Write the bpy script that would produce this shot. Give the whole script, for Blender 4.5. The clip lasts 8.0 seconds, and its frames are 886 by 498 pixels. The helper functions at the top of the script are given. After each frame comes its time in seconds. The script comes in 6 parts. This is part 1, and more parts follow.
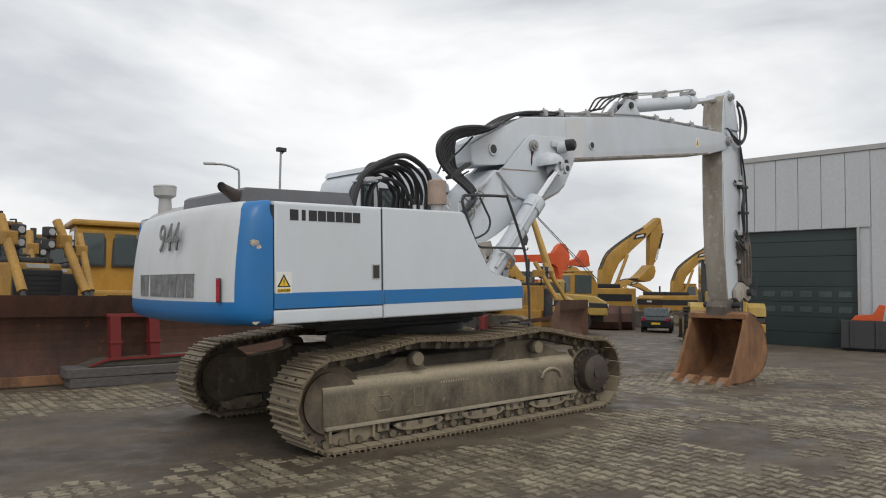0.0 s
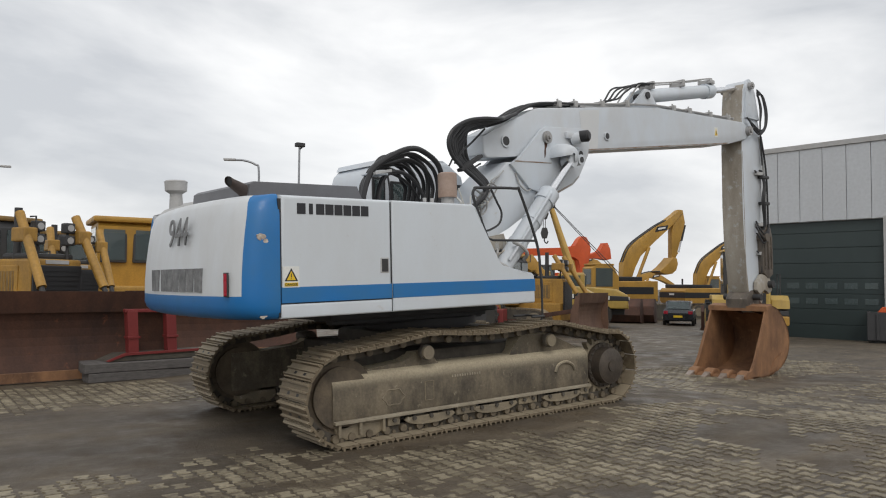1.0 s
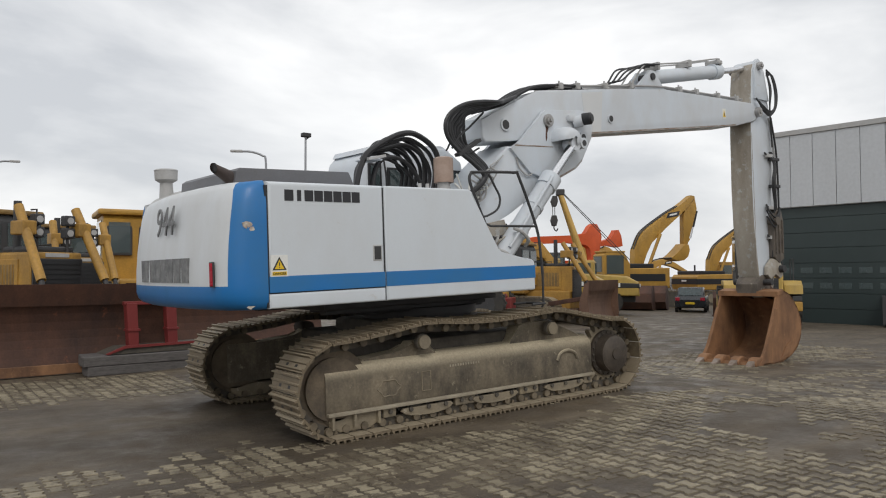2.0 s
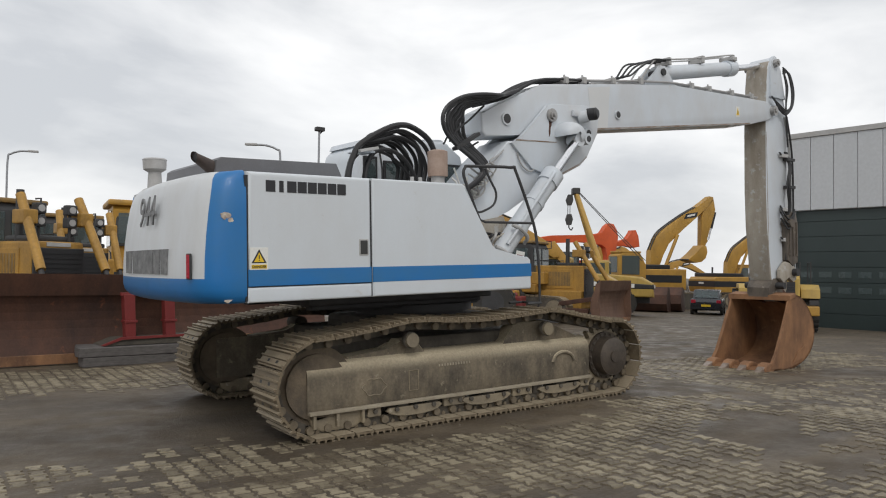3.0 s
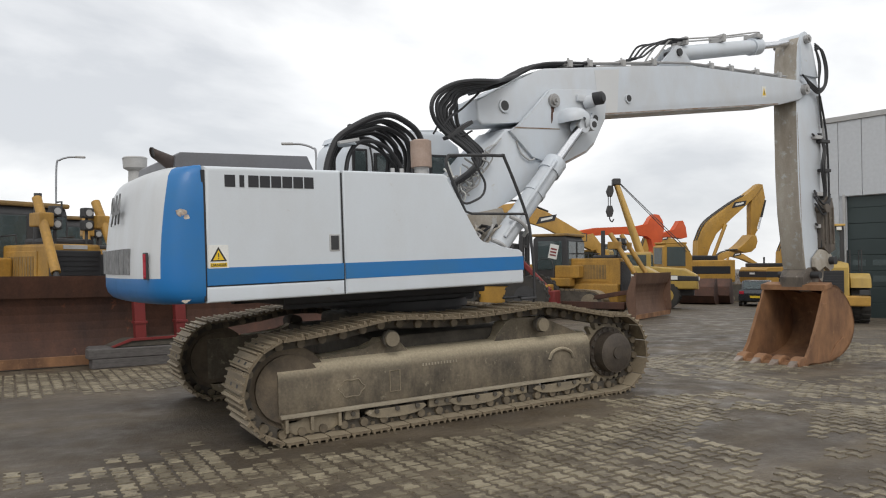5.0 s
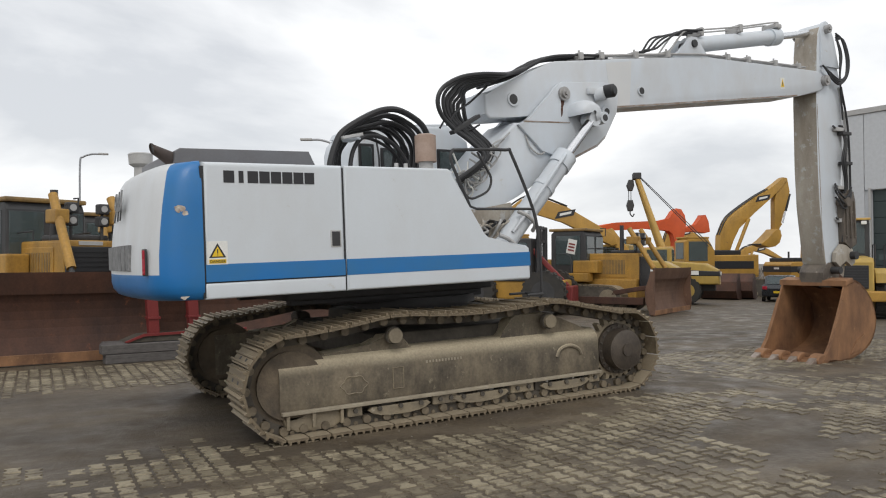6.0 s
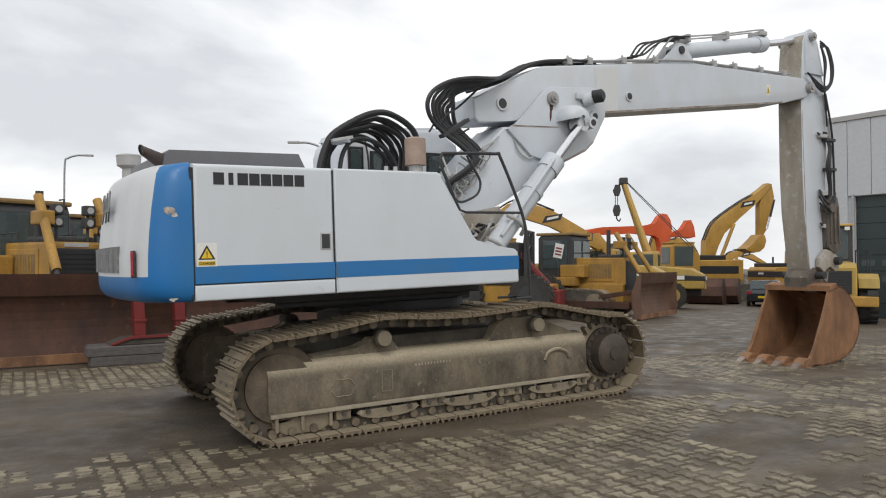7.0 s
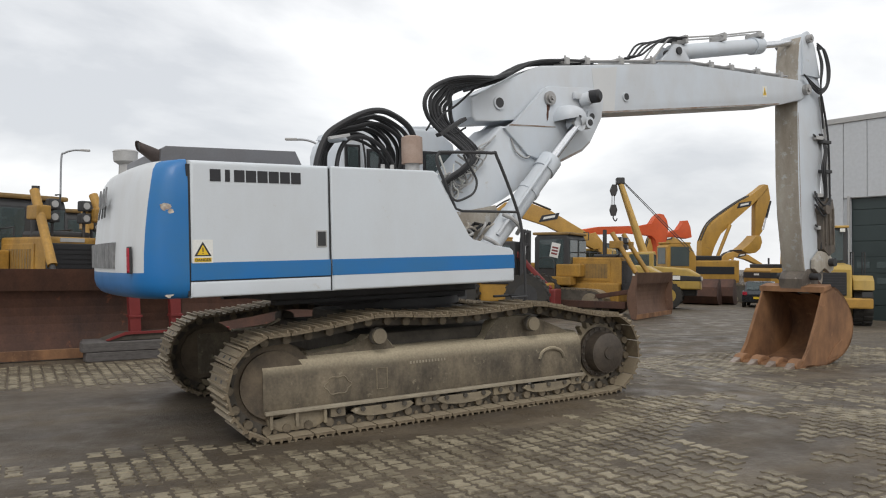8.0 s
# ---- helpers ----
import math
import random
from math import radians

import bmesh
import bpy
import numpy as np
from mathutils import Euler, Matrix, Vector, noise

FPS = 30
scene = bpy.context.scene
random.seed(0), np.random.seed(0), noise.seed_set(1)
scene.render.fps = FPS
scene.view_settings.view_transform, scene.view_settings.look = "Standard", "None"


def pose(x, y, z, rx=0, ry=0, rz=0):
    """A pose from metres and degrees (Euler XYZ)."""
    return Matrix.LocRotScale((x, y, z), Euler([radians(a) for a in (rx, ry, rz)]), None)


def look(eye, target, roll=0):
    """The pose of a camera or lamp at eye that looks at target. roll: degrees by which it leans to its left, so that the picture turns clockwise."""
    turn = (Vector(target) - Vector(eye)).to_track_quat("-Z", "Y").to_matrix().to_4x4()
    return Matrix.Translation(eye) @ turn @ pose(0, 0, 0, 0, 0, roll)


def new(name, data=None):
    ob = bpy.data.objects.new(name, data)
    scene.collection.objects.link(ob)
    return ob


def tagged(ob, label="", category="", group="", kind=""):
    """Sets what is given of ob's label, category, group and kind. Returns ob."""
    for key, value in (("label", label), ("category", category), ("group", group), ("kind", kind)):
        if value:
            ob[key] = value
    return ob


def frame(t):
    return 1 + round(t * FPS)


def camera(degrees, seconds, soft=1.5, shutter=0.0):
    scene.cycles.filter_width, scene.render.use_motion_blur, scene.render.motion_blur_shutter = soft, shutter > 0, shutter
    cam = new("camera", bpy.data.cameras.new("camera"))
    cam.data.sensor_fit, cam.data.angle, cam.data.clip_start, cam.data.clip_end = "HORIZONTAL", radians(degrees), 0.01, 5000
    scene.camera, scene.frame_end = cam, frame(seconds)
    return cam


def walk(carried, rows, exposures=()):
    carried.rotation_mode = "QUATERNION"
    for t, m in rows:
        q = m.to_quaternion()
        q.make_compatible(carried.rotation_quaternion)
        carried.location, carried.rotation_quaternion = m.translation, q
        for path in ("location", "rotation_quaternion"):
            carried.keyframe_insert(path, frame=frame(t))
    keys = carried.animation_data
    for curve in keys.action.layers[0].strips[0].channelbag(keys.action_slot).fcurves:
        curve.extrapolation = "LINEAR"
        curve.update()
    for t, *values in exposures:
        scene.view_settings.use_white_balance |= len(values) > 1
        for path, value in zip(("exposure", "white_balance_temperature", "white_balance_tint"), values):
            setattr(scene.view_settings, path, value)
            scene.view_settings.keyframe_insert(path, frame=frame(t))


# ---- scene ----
cam = camera(61.0, 8.0, 1.1)
PATH = [
    (0, (-4.843, -8.114, 1.620), (1.317, -0.257, 2.194), 0.88),
    (0.5, (-4.750, -8.142, 1.615), (1.293, -0.194, 2.174), 0.59),
    (1, (-4.699, -8.138, 1.614), (1.233, -0.102, 2.106), 0.56),
    (1.5, (-4.586, -8.099, 1.595), (1.274, -0.004, 1.970), -0.24),
    (3, (-4.043, -8.02, 1.588), (1.559, 0.258, 1.905), 0.96),
    (3.5, (-3.871, -8.069, 1.579), (1.542, 0.337, 1.753), 0.70),
    (4, (-3.708, -8.045, 1.58), (1.721, 0.351, 1.774), 0.06),
    (5.5, (-3.087, -8.098, 1.589), (1.731, 0.661, 1.828), -0.13),
    (6, (-3.048, -8.098, 1.593), (1.72, 0.691, 1.783), -0.17),
    (6.5, (-3.074, -8.091, 1.589), (1.821, 0.627, 1.784), -0.19),
    (7, (-3.079, -8.101, 1.586), (1.842, 0.601, 1.827), 0.08),
    (7.5, (-3.072, -8.118, 1.585), (1.882, 0.565, 1.819), 0.26),
    (8, (-3.081, -8.123, 1.589), (1.879, 0.558, 1.806), 0.57),
]
walk(cam, [(t, look(eye, target, roll)) for t, eye, target, roll in PATH],
     [(0, -0.11), (1.5, -0.10), (3.5, -0.06), (4, 0.02), (5.5, 0.07), (8, 0.07)])

# ---- light: thin overcast with a soft high sun ----
world = bpy.data.worlds.new("overcast_sky")
scene.world = world
world.use_nodes = True
wn, wl = world.node_tree.nodes, world.node_tree.links
wn.clear()
w_out = wn.new("ShaderNodeOutputWorld")
w_bg = wn.new("ShaderNodeBackground")
w_sky = wn.new("ShaderNodeTexSky")
w_sky.sky_type = "NISHITA"
w_sky.sun_disc = False
w_sky.sun_elevation = radians(38)
w_sky.sun_rotation = radians(200)
w_sky.air_density, w_sky.dust_density = 1.0, 3.0
w_map = wn.new("ShaderNodeMapping")
w_map.inputs["Scale"].default_value = (1.0, 1.0, 3.2)
w_map.inputs["Location"].default_value = (3.7, 1.3, 0.4)
w_co = wn.new("ShaderNodeTexCoord")
w_n1 = wn.new("ShaderNodeTexNoise")
w_n1.inputs["Scale"].default_value, w_n1.inputs["Detail"].default_value = 1.6, 8.0
w_n1.inputs["Roughness"].default_value = 0.52
w_n1.inputs["Distortion"].default_value = 0.35
w_ramp = wn.new("ShaderNodeValToRGB")
w_ramp.color_ramp.elements[0].position, w_ramp.color_ramp.elements[0].color = 0.365, (7.2, 7.4, 7.7, 1)
w_ramp.color_ramp.elements[1].position, w_ramp.color_ramp.elements[1].color = 0.57, (11.7, 11.7, 11.65, 1)
w_mix = wn.new("ShaderNodeMix")
w_mix.data_type = "RGBA"
w_mix.inputs[0].default_value = 0.9
wl.new(w_co.outputs["Generated"], w_map.inputs["Vector"])
wl.new(w_map.outputs["Vector"], w_n1.inputs["Vector"])
wl.new(w_n1.outputs["Fac"], w_ramp.inputs["Fac"])
wl.new(w_sky.outputs["Color"], w_mix.inputs[6])
wl.new(w_ramp.outputs["Color"], w_mix.inputs[7])
wl.new(w_mix.outputs[2], w_bg.inputs["Color"])
w_bg.inputs["Strength"].default_value = 0.1
wl.new(w_bg.outputs["Background"], w_out.inputs["Surface"])
sun_data = bpy.data.lights.new("sun", "SUN")
sun_data.energy, sun_data.angle, sun_data.color = 0.9, radians(20), (1.0, 0.96, 0.9)
sun = new("sun", sun_data)
sun.matrix_basis = look((-8, -14, 16), (0, 0, 0))


# ---- materials ----
def mat(name, base, rough=0.5, metal=0.0, dark=None, amount=0.35, scale=3.0, grain=60.0, bump=0.1, bump_scale=None, streak=1.0, spots=None, spot_at=0.62, coat=0.0, speck=0.13, up_tint=None):
    """Painted, rusty or dusty surface: large stains, fine grain, optional third colour in blotches, another on upward
    faces.
    """
    m = bpy.data.materials.new(name)
    m.use_nodes = True
    n, l = m.node_tree.nodes, m.node_tree.links
    b = n["Principled BSDF"]
    b.inputs["Roughness"].default_value, b.inputs["Metallic"].default_value = rough, metal
    b.inputs["Coat Weight"].default_value = coat
    dark = dark or tuple(c * 0.6 for c in base)
    co = n.new("ShaderNodeTexCoord")
    mp = n.new("ShaderNodeMapping")
    mp.inputs["Scale"].default_value = (1, 1, 1 / streak)
    l.new(co.outputs["Object"], mp.inputs["Vector"])
    big, fine = n.new("ShaderNodeTexNoise"), n.new("ShaderNodeTexNoise")
    big.inputs["Scale"].default_value, big.inputs["Detail"].default_value, big.inputs["Roughness"].default_value = scale, 6, 0.65
    fine.inputs["Scale"].default_value, fine.inputs["Detail"].default_value = grain, 3
    l.new(mp.outputs["Vector"], big.inputs["Vector"])
    l.new(co.outputs["Object"], fine.inputs["Vector"])
    r = n.new("ShaderNodeMapRange")
    r.inputs["From Min"].default_value, r.inputs["From Max"].default_value = 0.35, 0.75
    r.inputs["To Max"].default_value = amount
    l.new(big.outputs["Fac"], r.inputs["Value"])
    mix = n.new("ShaderNodeMix")
    mix.data_type = "RGBA"
    mix.inputs[6].default_value, mix.inputs[7].default_value = (*base, 1), (*dark, 1)
    l.new(r.outputs["Result"], mix.inputs[0])
    out = mix.outputs[2]
    if spots:
        third = n.new("ShaderNodeTexNoise")
        third.inputs["Scale"].default_value, third.inputs["Detail"].default_value, third.inputs["Roughness"].default_value = scale * 2.7, 8, 0.7
        l.new(co.outputs["Object"], third.inputs["Vector"])
        sr = n.new("ShaderNodeMapRange")
        sr.inputs["From Min"].default_value, sr.inputs["From Max"].default_value = spot_at, spot_at + 0.08
        l.new(third.outputs["Fac"], sr.inputs["Value"])
        m3 = n.new("ShaderNodeMix")
        m3.data_type = "RGBA"
        m3.inputs[7].default_value = (*spots, 1)
        l.new(sr.outputs["Result"], m3.inputs[0])
        l.new(out, m3.inputs[6])
        out = m3.outputs[2]
    # blends to a further colour where faces point up, broken by the stain noise
    if up_tint:
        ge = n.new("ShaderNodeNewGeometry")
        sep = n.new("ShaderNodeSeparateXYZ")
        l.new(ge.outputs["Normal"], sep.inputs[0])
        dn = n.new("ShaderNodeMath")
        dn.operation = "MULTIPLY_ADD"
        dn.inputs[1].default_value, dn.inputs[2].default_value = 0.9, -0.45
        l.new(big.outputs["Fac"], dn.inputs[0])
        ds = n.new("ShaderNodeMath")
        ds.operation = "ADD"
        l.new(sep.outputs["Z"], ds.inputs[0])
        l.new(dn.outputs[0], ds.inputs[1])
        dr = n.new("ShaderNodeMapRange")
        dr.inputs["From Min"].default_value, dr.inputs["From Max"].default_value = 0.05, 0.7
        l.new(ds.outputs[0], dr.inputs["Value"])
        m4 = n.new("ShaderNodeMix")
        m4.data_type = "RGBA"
        m4.inputs[7].default_value = (*up_tint, 1)
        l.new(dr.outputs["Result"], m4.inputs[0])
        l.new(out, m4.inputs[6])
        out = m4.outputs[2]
    fr = n.new("ShaderNodeMapRange")
    fr.inputs["To Min"].default_value, fr.inputs["To Max"].default_value = 1 - speck, 1 + speck
    l.new(fine.outputs["Fac"], fr.inputs["Value"])
    mul = n.new("ShaderNodeMix")
    mul.data_type, mul.blend_type = "RGBA", "MULTIPLY"
    mul.inputs[0].default_value = 1.0
    l.new(out, mul.inputs[6])
    l.new(fr.outputs["Result"], mul.inputs[7])
    l.new(mul.outputs[2], b.inputs["Base Color"])
    rr = n.new("ShaderNodeMapRange")
    rr.inputs["To Min"].default_value, rr.inputs["To Max"].default_value = max(rough - 0.1, 0.02), min(rough + 0.14, 1)
    l.new(big.outputs["Fac"], rr.inputs["Value"])
    l.new(rr.outputs["Result"], b.inputs["Roughness"])
    if bump:
        bp = n.new("ShaderNodeBump")
        bp.inputs["Strength"].default_value, bp.inputs["Distance"].default_value = bump, 0.01
        src = fine
        if bump_scale:
            src = n.new("ShaderNodeTexNoise")
            src.inputs["Scale"].default_value, src.inputs["Detail"].default_value = bump_scale, 5
            l.new(co.outputs["Object"], src.inputs["Vector"])
        l.new(src.outputs["Fac"], bp.inputs["Height"])
        l.new(bp.outputs["Normal"], b.inputs["Normal"])
    return m


WHITE = mat("white_paint", (0.60, 0.645, 0.69), 0.42, dark=(0.53, 0.545, 0.555), amount=0.6, scale=1.3, grain=70, bump=0.0, streak=2.2, speck=0.025, spots=(0.50, 0.50, 0.49), spot_at=0.63)
CWHITE = mat("worn_white_paint", (0.60, 0.63, 0.66), 0.45, dark=(0.50, 0.50, 0.49), amount=0.7, scale=2.0, grain=70, bump=0.0, streak=2.6, speck=0.03, spots=(0.42, 0.41, 0.38), spot_at=0.645)
BLUE = mat("blue_paint", (0.006, 0.148, 0.42), 0.42, dark=(0.03, 0.15, 0.31), amount=0.7, scale=2.2, grain=90, bump=0.0, coat=0.1, speck=0.03)
BOOMW = mat("grey_white_paint", (0.575, 0.625, 0.68), 0.42, dark=(0.50, 0.50, 0.50), amount=0.7, scale=1.6, grain=70, bump=0.0, speck=0.03, streak=1.8, spots=(0.47, 0.46, 0.43), spot_at=0.64)
BOOMP = mat("repainted_patch", (0.62, 0.625, 0.62), 0.45, dark=(0.56, 0.58, 0.60), amount=0.9, scale=1.2, bump=0.0, speck=0.02)
DIRTY = mat("scuffed_stick_paint", (0.385, 0.355, 0.305), 0.65, dark=(0.20, 0.165, 0.125), amount=1.0, scale=2.6, grain=40, bump=0.2, streak=3.0, spots=(0.42, 0.42, 0.41), spot_at=0.56)
MUD = mat("dried_mud_on_steel", (0.25, 0.208, 0.142), 0.85, dark=(0.12, 0.105, 0.085), amount=0.75, scale=3.5, grain=45, bump=0.35, spots=(0.36, 0.32, 0.25), spot_at=0.60)
MUDDARK = mat("muddy_dark_steel", (0.10, 0.088, 0.07), 0.85, dark=(0.035, 0.03, 0.027), amount=0.9, scale=4, grain=45, bump=0.3)
BEAM = mat("mud_caked_beam", (0.215, 0.178, 0.125), 0.85, dark=(0.06, 0.052, 0.042), amount=1.3, scale=3.2, grain=45, speck=0.35, bump=0.6, bump_scale=16, streak=2.5, spots=(0.27, 0.235, 0.17), spot_at=0.60, up_tint=(0.40, 0.345, 0.245))
SHOE = mat("worn_track_steel", (0.22, 0.175, 0.115), 0.6, 0.25, dark=(0.085, 0.066, 0.046), amount=1.0, scale=6, grain=50, bump=0.3, spots=(0.34, 0.29, 0.21), spot_at=0.62, up_tint=(0.33, 0.275, 0.195))
PINS = mat("greasy_chain_pin", (0.20, 0.165, 0.115), 0.6, 0.3, dark=(0.07, 0.055, 0.04), amount=1.0, scale=7, grain=50, bump=0.3)
OILY = mat("oily_dark_hub_steel", (0.085, 0.068, 0.052), 0.5, 0.2, dark=(0.025, 0.02, 0.018), amount=0.9, scale=5, grain=45, bump=0.3, spots=(0.15, 0.12, 0.085), spot_at=0.64)
PALEMUD = mat("pale_dried_mud", (0.33, 0.29, 0.22), 0.9, dark=(0.20, 0.17, 0.125), amount=0.9, scale=5, grain=45, bump=0.4)
IDLER = mat("muddy_idler_steel", (0.145, 0.112, 0.075), 0.8, dark=(0.055, 0.045, 0.035), amount=1.1, scale=4, grain=45, bump=0.4)
BLACK = mat("black_rubber", (0.018, 0.018, 0.02), 0.45, amount=0.4, scale=6, bump=0.05)
DARK = mat("dark_steel", (0.05, 0.05, 0.052), 0.6, 0.2, amount=0.5, scale=5, bump=0.1)
GREY = mat("grey_hood_paint", (0.125, 0.13, 0.145), 0.5, dark=(0.085, 0.078, 0.075), amount=0.6, scale=2, bump=0.05, spots=(0.12, 0.09, 0.08), spot_at=0.66)
SOOT = mat("sooty_rusty_pipe", (0.10, 0.075, 0.065), 0.7, 0.2, dark=(0.04, 0.032, 0.03), amount=1.0, scale=6, bump=0.2, spots=(0.17, 0.10, 0.07), spot_at=0.62)
LGREY = mat("light_grey_paint", (0.42, 0.42, 0.42), 0.55, dark=(0.30, 0.29, 0.27), amount=0.6, scale=3, bump=0.05)
RUST = mat("rusty_bucket_steel", (0.32, 0.165, 0.078), 0.75, 0.1, dark=(0.10, 0.052, 0.032), amount=1.15, scale=1.7, grain=50, bump=0.3, streak=2.0, spots=(0.30, 0.17, 0.085), spot_at=0.60)
RUSTDARK = mat("dark_rusty_steel", (0.092, 0.040, 0.024), 0.7, 0.1, dark=(0.036, 0.021, 0.017), amount=1.1, scale=1.6, grain=30, bump=0.2, streak=1.8, speck=0.3, spots=(0.15, 0.055, 0.028), spot_at=0.62)
CHROME = mat("chrome_rod", (0.72, 0.73, 0.75), 0.16, 1.0, amount=0.2, scale=8, bump=0.0)
STEEL = mat("bare_worn_steel", (0.42, 0.41, 0.40), 0.45, 0.7, amount=0.5, scale=8, bump=0.1)
YELLOW = mat("yellow_machine_paint", (0.455, 0.252, 0.040), 0.5, dark=(0.24, 0.135, 0.03), amount=0.75, scale=1.8, grain=22, bump=0.06, streak=2.0, speck=0.22, spots=(0.15, 0.10, 0.05), spot_at=0.63)
OLDYELLOW = mat("old_dirty_yellow_paint", (0.42, 0.230, 0.038), 0.55, dark=(0.18, 0.105, 0.03), amount=0.85, scale=2.2, grain=20, bump=0.08, streak=2.5, speck=0.3, spots=(0.14, 0.10, 0.05), spot_at=0.63)
YPALE = mat("pale_yellow_paint", (0.45, 0.30, 0.06), 0.45, dark=(0.22, 0.15, 0.05), amount=0.8, scale=1.8, bump=0.05, streak=2.0, speck=0.2, spots=(0.18, 0.13, 0.06), spot_at=0.64)
ORANGE = mat("orange_red_paint", (0.62, 0.095, 0.018), 0.5, dark=(0.36, 0.05, 0.02), amount=0.5, scale=1.5, bump=0.04)
RED = mat("red_paint", (0.19, 0.026, 0.024), 0.55, dark=(0.15, 0.02, 0.02), amount=0.7, scale=3, bump=0.08)
CREAM = mat("faded_filter_paint", (0.37, 0.28, 0.23), 0.7, dark=(0.24, 0.16, 0.12), amount=0.9, scale=6, bump=0.1)
WOOD = mat("weathered_planks", (0.13, 0.12, 0.115), 0.85, dark=(0.055, 0.05, 0.048), amount=0.9, scale=6, grain=70, bump=0.3, streak=0.2)
CLAD = mat("grey_wall_cladding", (0.50, 0.52, 0.545), 0.45, dark=(0.43, 0.445, 0.46), amount=0.5, scale=0.5, grain=8, bump=0.02, streak=4)
DOORG = mat("dark_green_grey_door", (0.030, 0.045, 0.045), 0.5, amount=0.4, scale=1, bump=0.03)
REFL = mat("red_reflector", (0.38, 0.012, 0.03), 0.25, amount=0.3, scale=9, bump=0.0)
SIGNY = mat("sign_yellow", (0.75, 0.50, 0.02), 0.45, amount=0.15, bump=0.0)
SIGNW = mat("sign_white", (0.72, 0.72, 0.69), 0.45, amount=0.2, bump=0.0)
INK = mat("black_lettering", (0.02, 0.02, 0.024), 0.5, amount=0.2, bump=0.0)
INKG = mat("worn_grey_lettering", (0.10, 0.105, 0.11), 0.6, dark=(0.32, 0.32, 0.32), amount=0.8, scale=9, bump=0.0)
RUBBER = mat("dusty_tyre_rubber", (0.03, 0.029, 0.028), 0.85, dark=(0.07, 0.062, 0.05), amount=0.6, scale=5, bump=0.2)
ROOF = mat("weathered_cab_roof", (0.27, 0.165, 0.05), 0.65, dark=(0.12, 0.085, 0.045), amount=0.9, scale=2.4, grain=20, bump=0.08, speck=0.25)
BLADEM = mat("worn_brown_blade_steel", (0.165, 0.092, 0.060), 0.65, 0.15, dark=(0.075, 0.042, 0.03), amount=1.0, scale=1.4, grain=30, bump=0.2, streak=1.6, speck=0.25, spots=(0.22, 0.13, 0.085), spot_at=0.62)
TAN = mat("crane_boom_paint", (0.52, 0.33, 0.09), 0.5, amount=0.5, scale=2, bump=0.04)
CARPAINT = mat("dark_car_paint", (0.012, 0.016, 0.022), 0.25, amount=0.2, bump=0.0, coat=0.6)
POLE = mat("galvanised_pole", (0.33, 0.34, 0.36), 0.5, 0.6, amount=0.3, bump=0.02)
TREE = mat("bare_twigs", (0.20, 0.175, 0.15), 0.9, amount=0.5, bump=0.0)


def glass_material(name, tint, rough):
    m = bpy.data.materials.new(name)
    m.use_nodes = True
    b = m.node_tree.nodes["Principled BSDF"]
    b.inputs["Base Color"].default_value = (*tint, 1)
    b.inputs["Roughness"].default_value = rough
    b.inputs["Transmission Weight"].default_value = 0.55
    b.inputs["IOR"].default_value = 1.45
    return m


GLASS = glass_material("tinted_cab_glass", (0.13, 0.17, 0.175), 0.04)


# ---- mesh helpers ----
def part(name, bm, material, parent=None, label="", basis=None, smooth=False):
    """Links a bmesh as one mesh object under a thing or a part."""
    me = bpy.data.meshes.new(name)
    bmesh.ops.recalc_face_normals(bm, faces=bm.faces)
    bm.to_mesh(me)
    bm.free()
    for one in material if isinstance(material, (list, tuple)) else (material,):
        me.materials.append(one)
    if smooth:
        for p in me.polygons:
            p.use_smooth = True
        me.set_sharp_from_angle(angle=radians(38))
    ob = new(name, me)
    if parent:
        ob.parent = parent
    if basis is not None:
        ob.matrix_basis = basis
    if label:
        tagged(ob, label)
    return ob


def thing(name, m, label, category, group=""):
    ob = new(name)
    ob.empty_display_size = 0.2
    ob.matrix_basis = m
    return tagged(ob, label, category, group)


def soften(bm, geom, width, segments=2):
    bmesh.ops.bevel(bm, geom=geom, offset=width, segments=segments, profile=0.6, affect="EDGES", clamp_overlap=True)


def add_box(bm, a, b, bevel=0.0, m=None):
    """A box between two corners, into bm."""
    made = bmesh.ops.create_cube(bm, size=1.0)["verts"]
    for v in made:
        v.co = Vector([(a[k] + b[k]) / 2 + v.co[k] * (b[k] - a[k]) for k in range(3)])
    if bevel:
        edges = list({e for v in made for e in v.link_edges})
        made = bmesh.ops.bevel(bm, geom=edges, offset=bevel, segments=2, profile=0.6, affect="EDGES", clamp_overlap=True)["verts"] + [v for v in made if v.is_valid]
    if m is not None:
        bmesh.ops.transform(bm, matrix=m, verts=list(set(made)))
    return made


def box(a, b, bevel=0.01, m=None):
    bm = bmesh.new()
    add_box(bm, a, b, bevel, m)
    return bm


def add_prism(bm, outline, y0, y1, bevel=0.0, segments=2):
    """An outline in x and z, drawn out from y0 to y1."""
    lo = [bm.verts.new((x, y0, z)) for x, z in outline]
    hi = [bm.verts.new((x, y1, z)) for x, z in outline]
    faces = [bm.faces.new(lo), bm.faces.new(hi[::-1])]
    k = len(outline)
    for i in range(k):
        faces.append(bm.faces.new((lo[i], hi[i], hi[(i + 1) % k], lo[(i + 1) % k])))
    if bevel:
        edges = [e for f in faces[:2] for e in f.edges]
        bmesh.ops.bevel(bm, geom=edges, offset=bevel, segments=segments, profile=0.6, affect="EDGES", clamp_overlap=True)


def prism(outline, y0, y1, bevel=0.0, segments=2):
    bm = bmesh.new()
    add_prism(bm, outline, y0, y1, bevel, segments)
    return bm


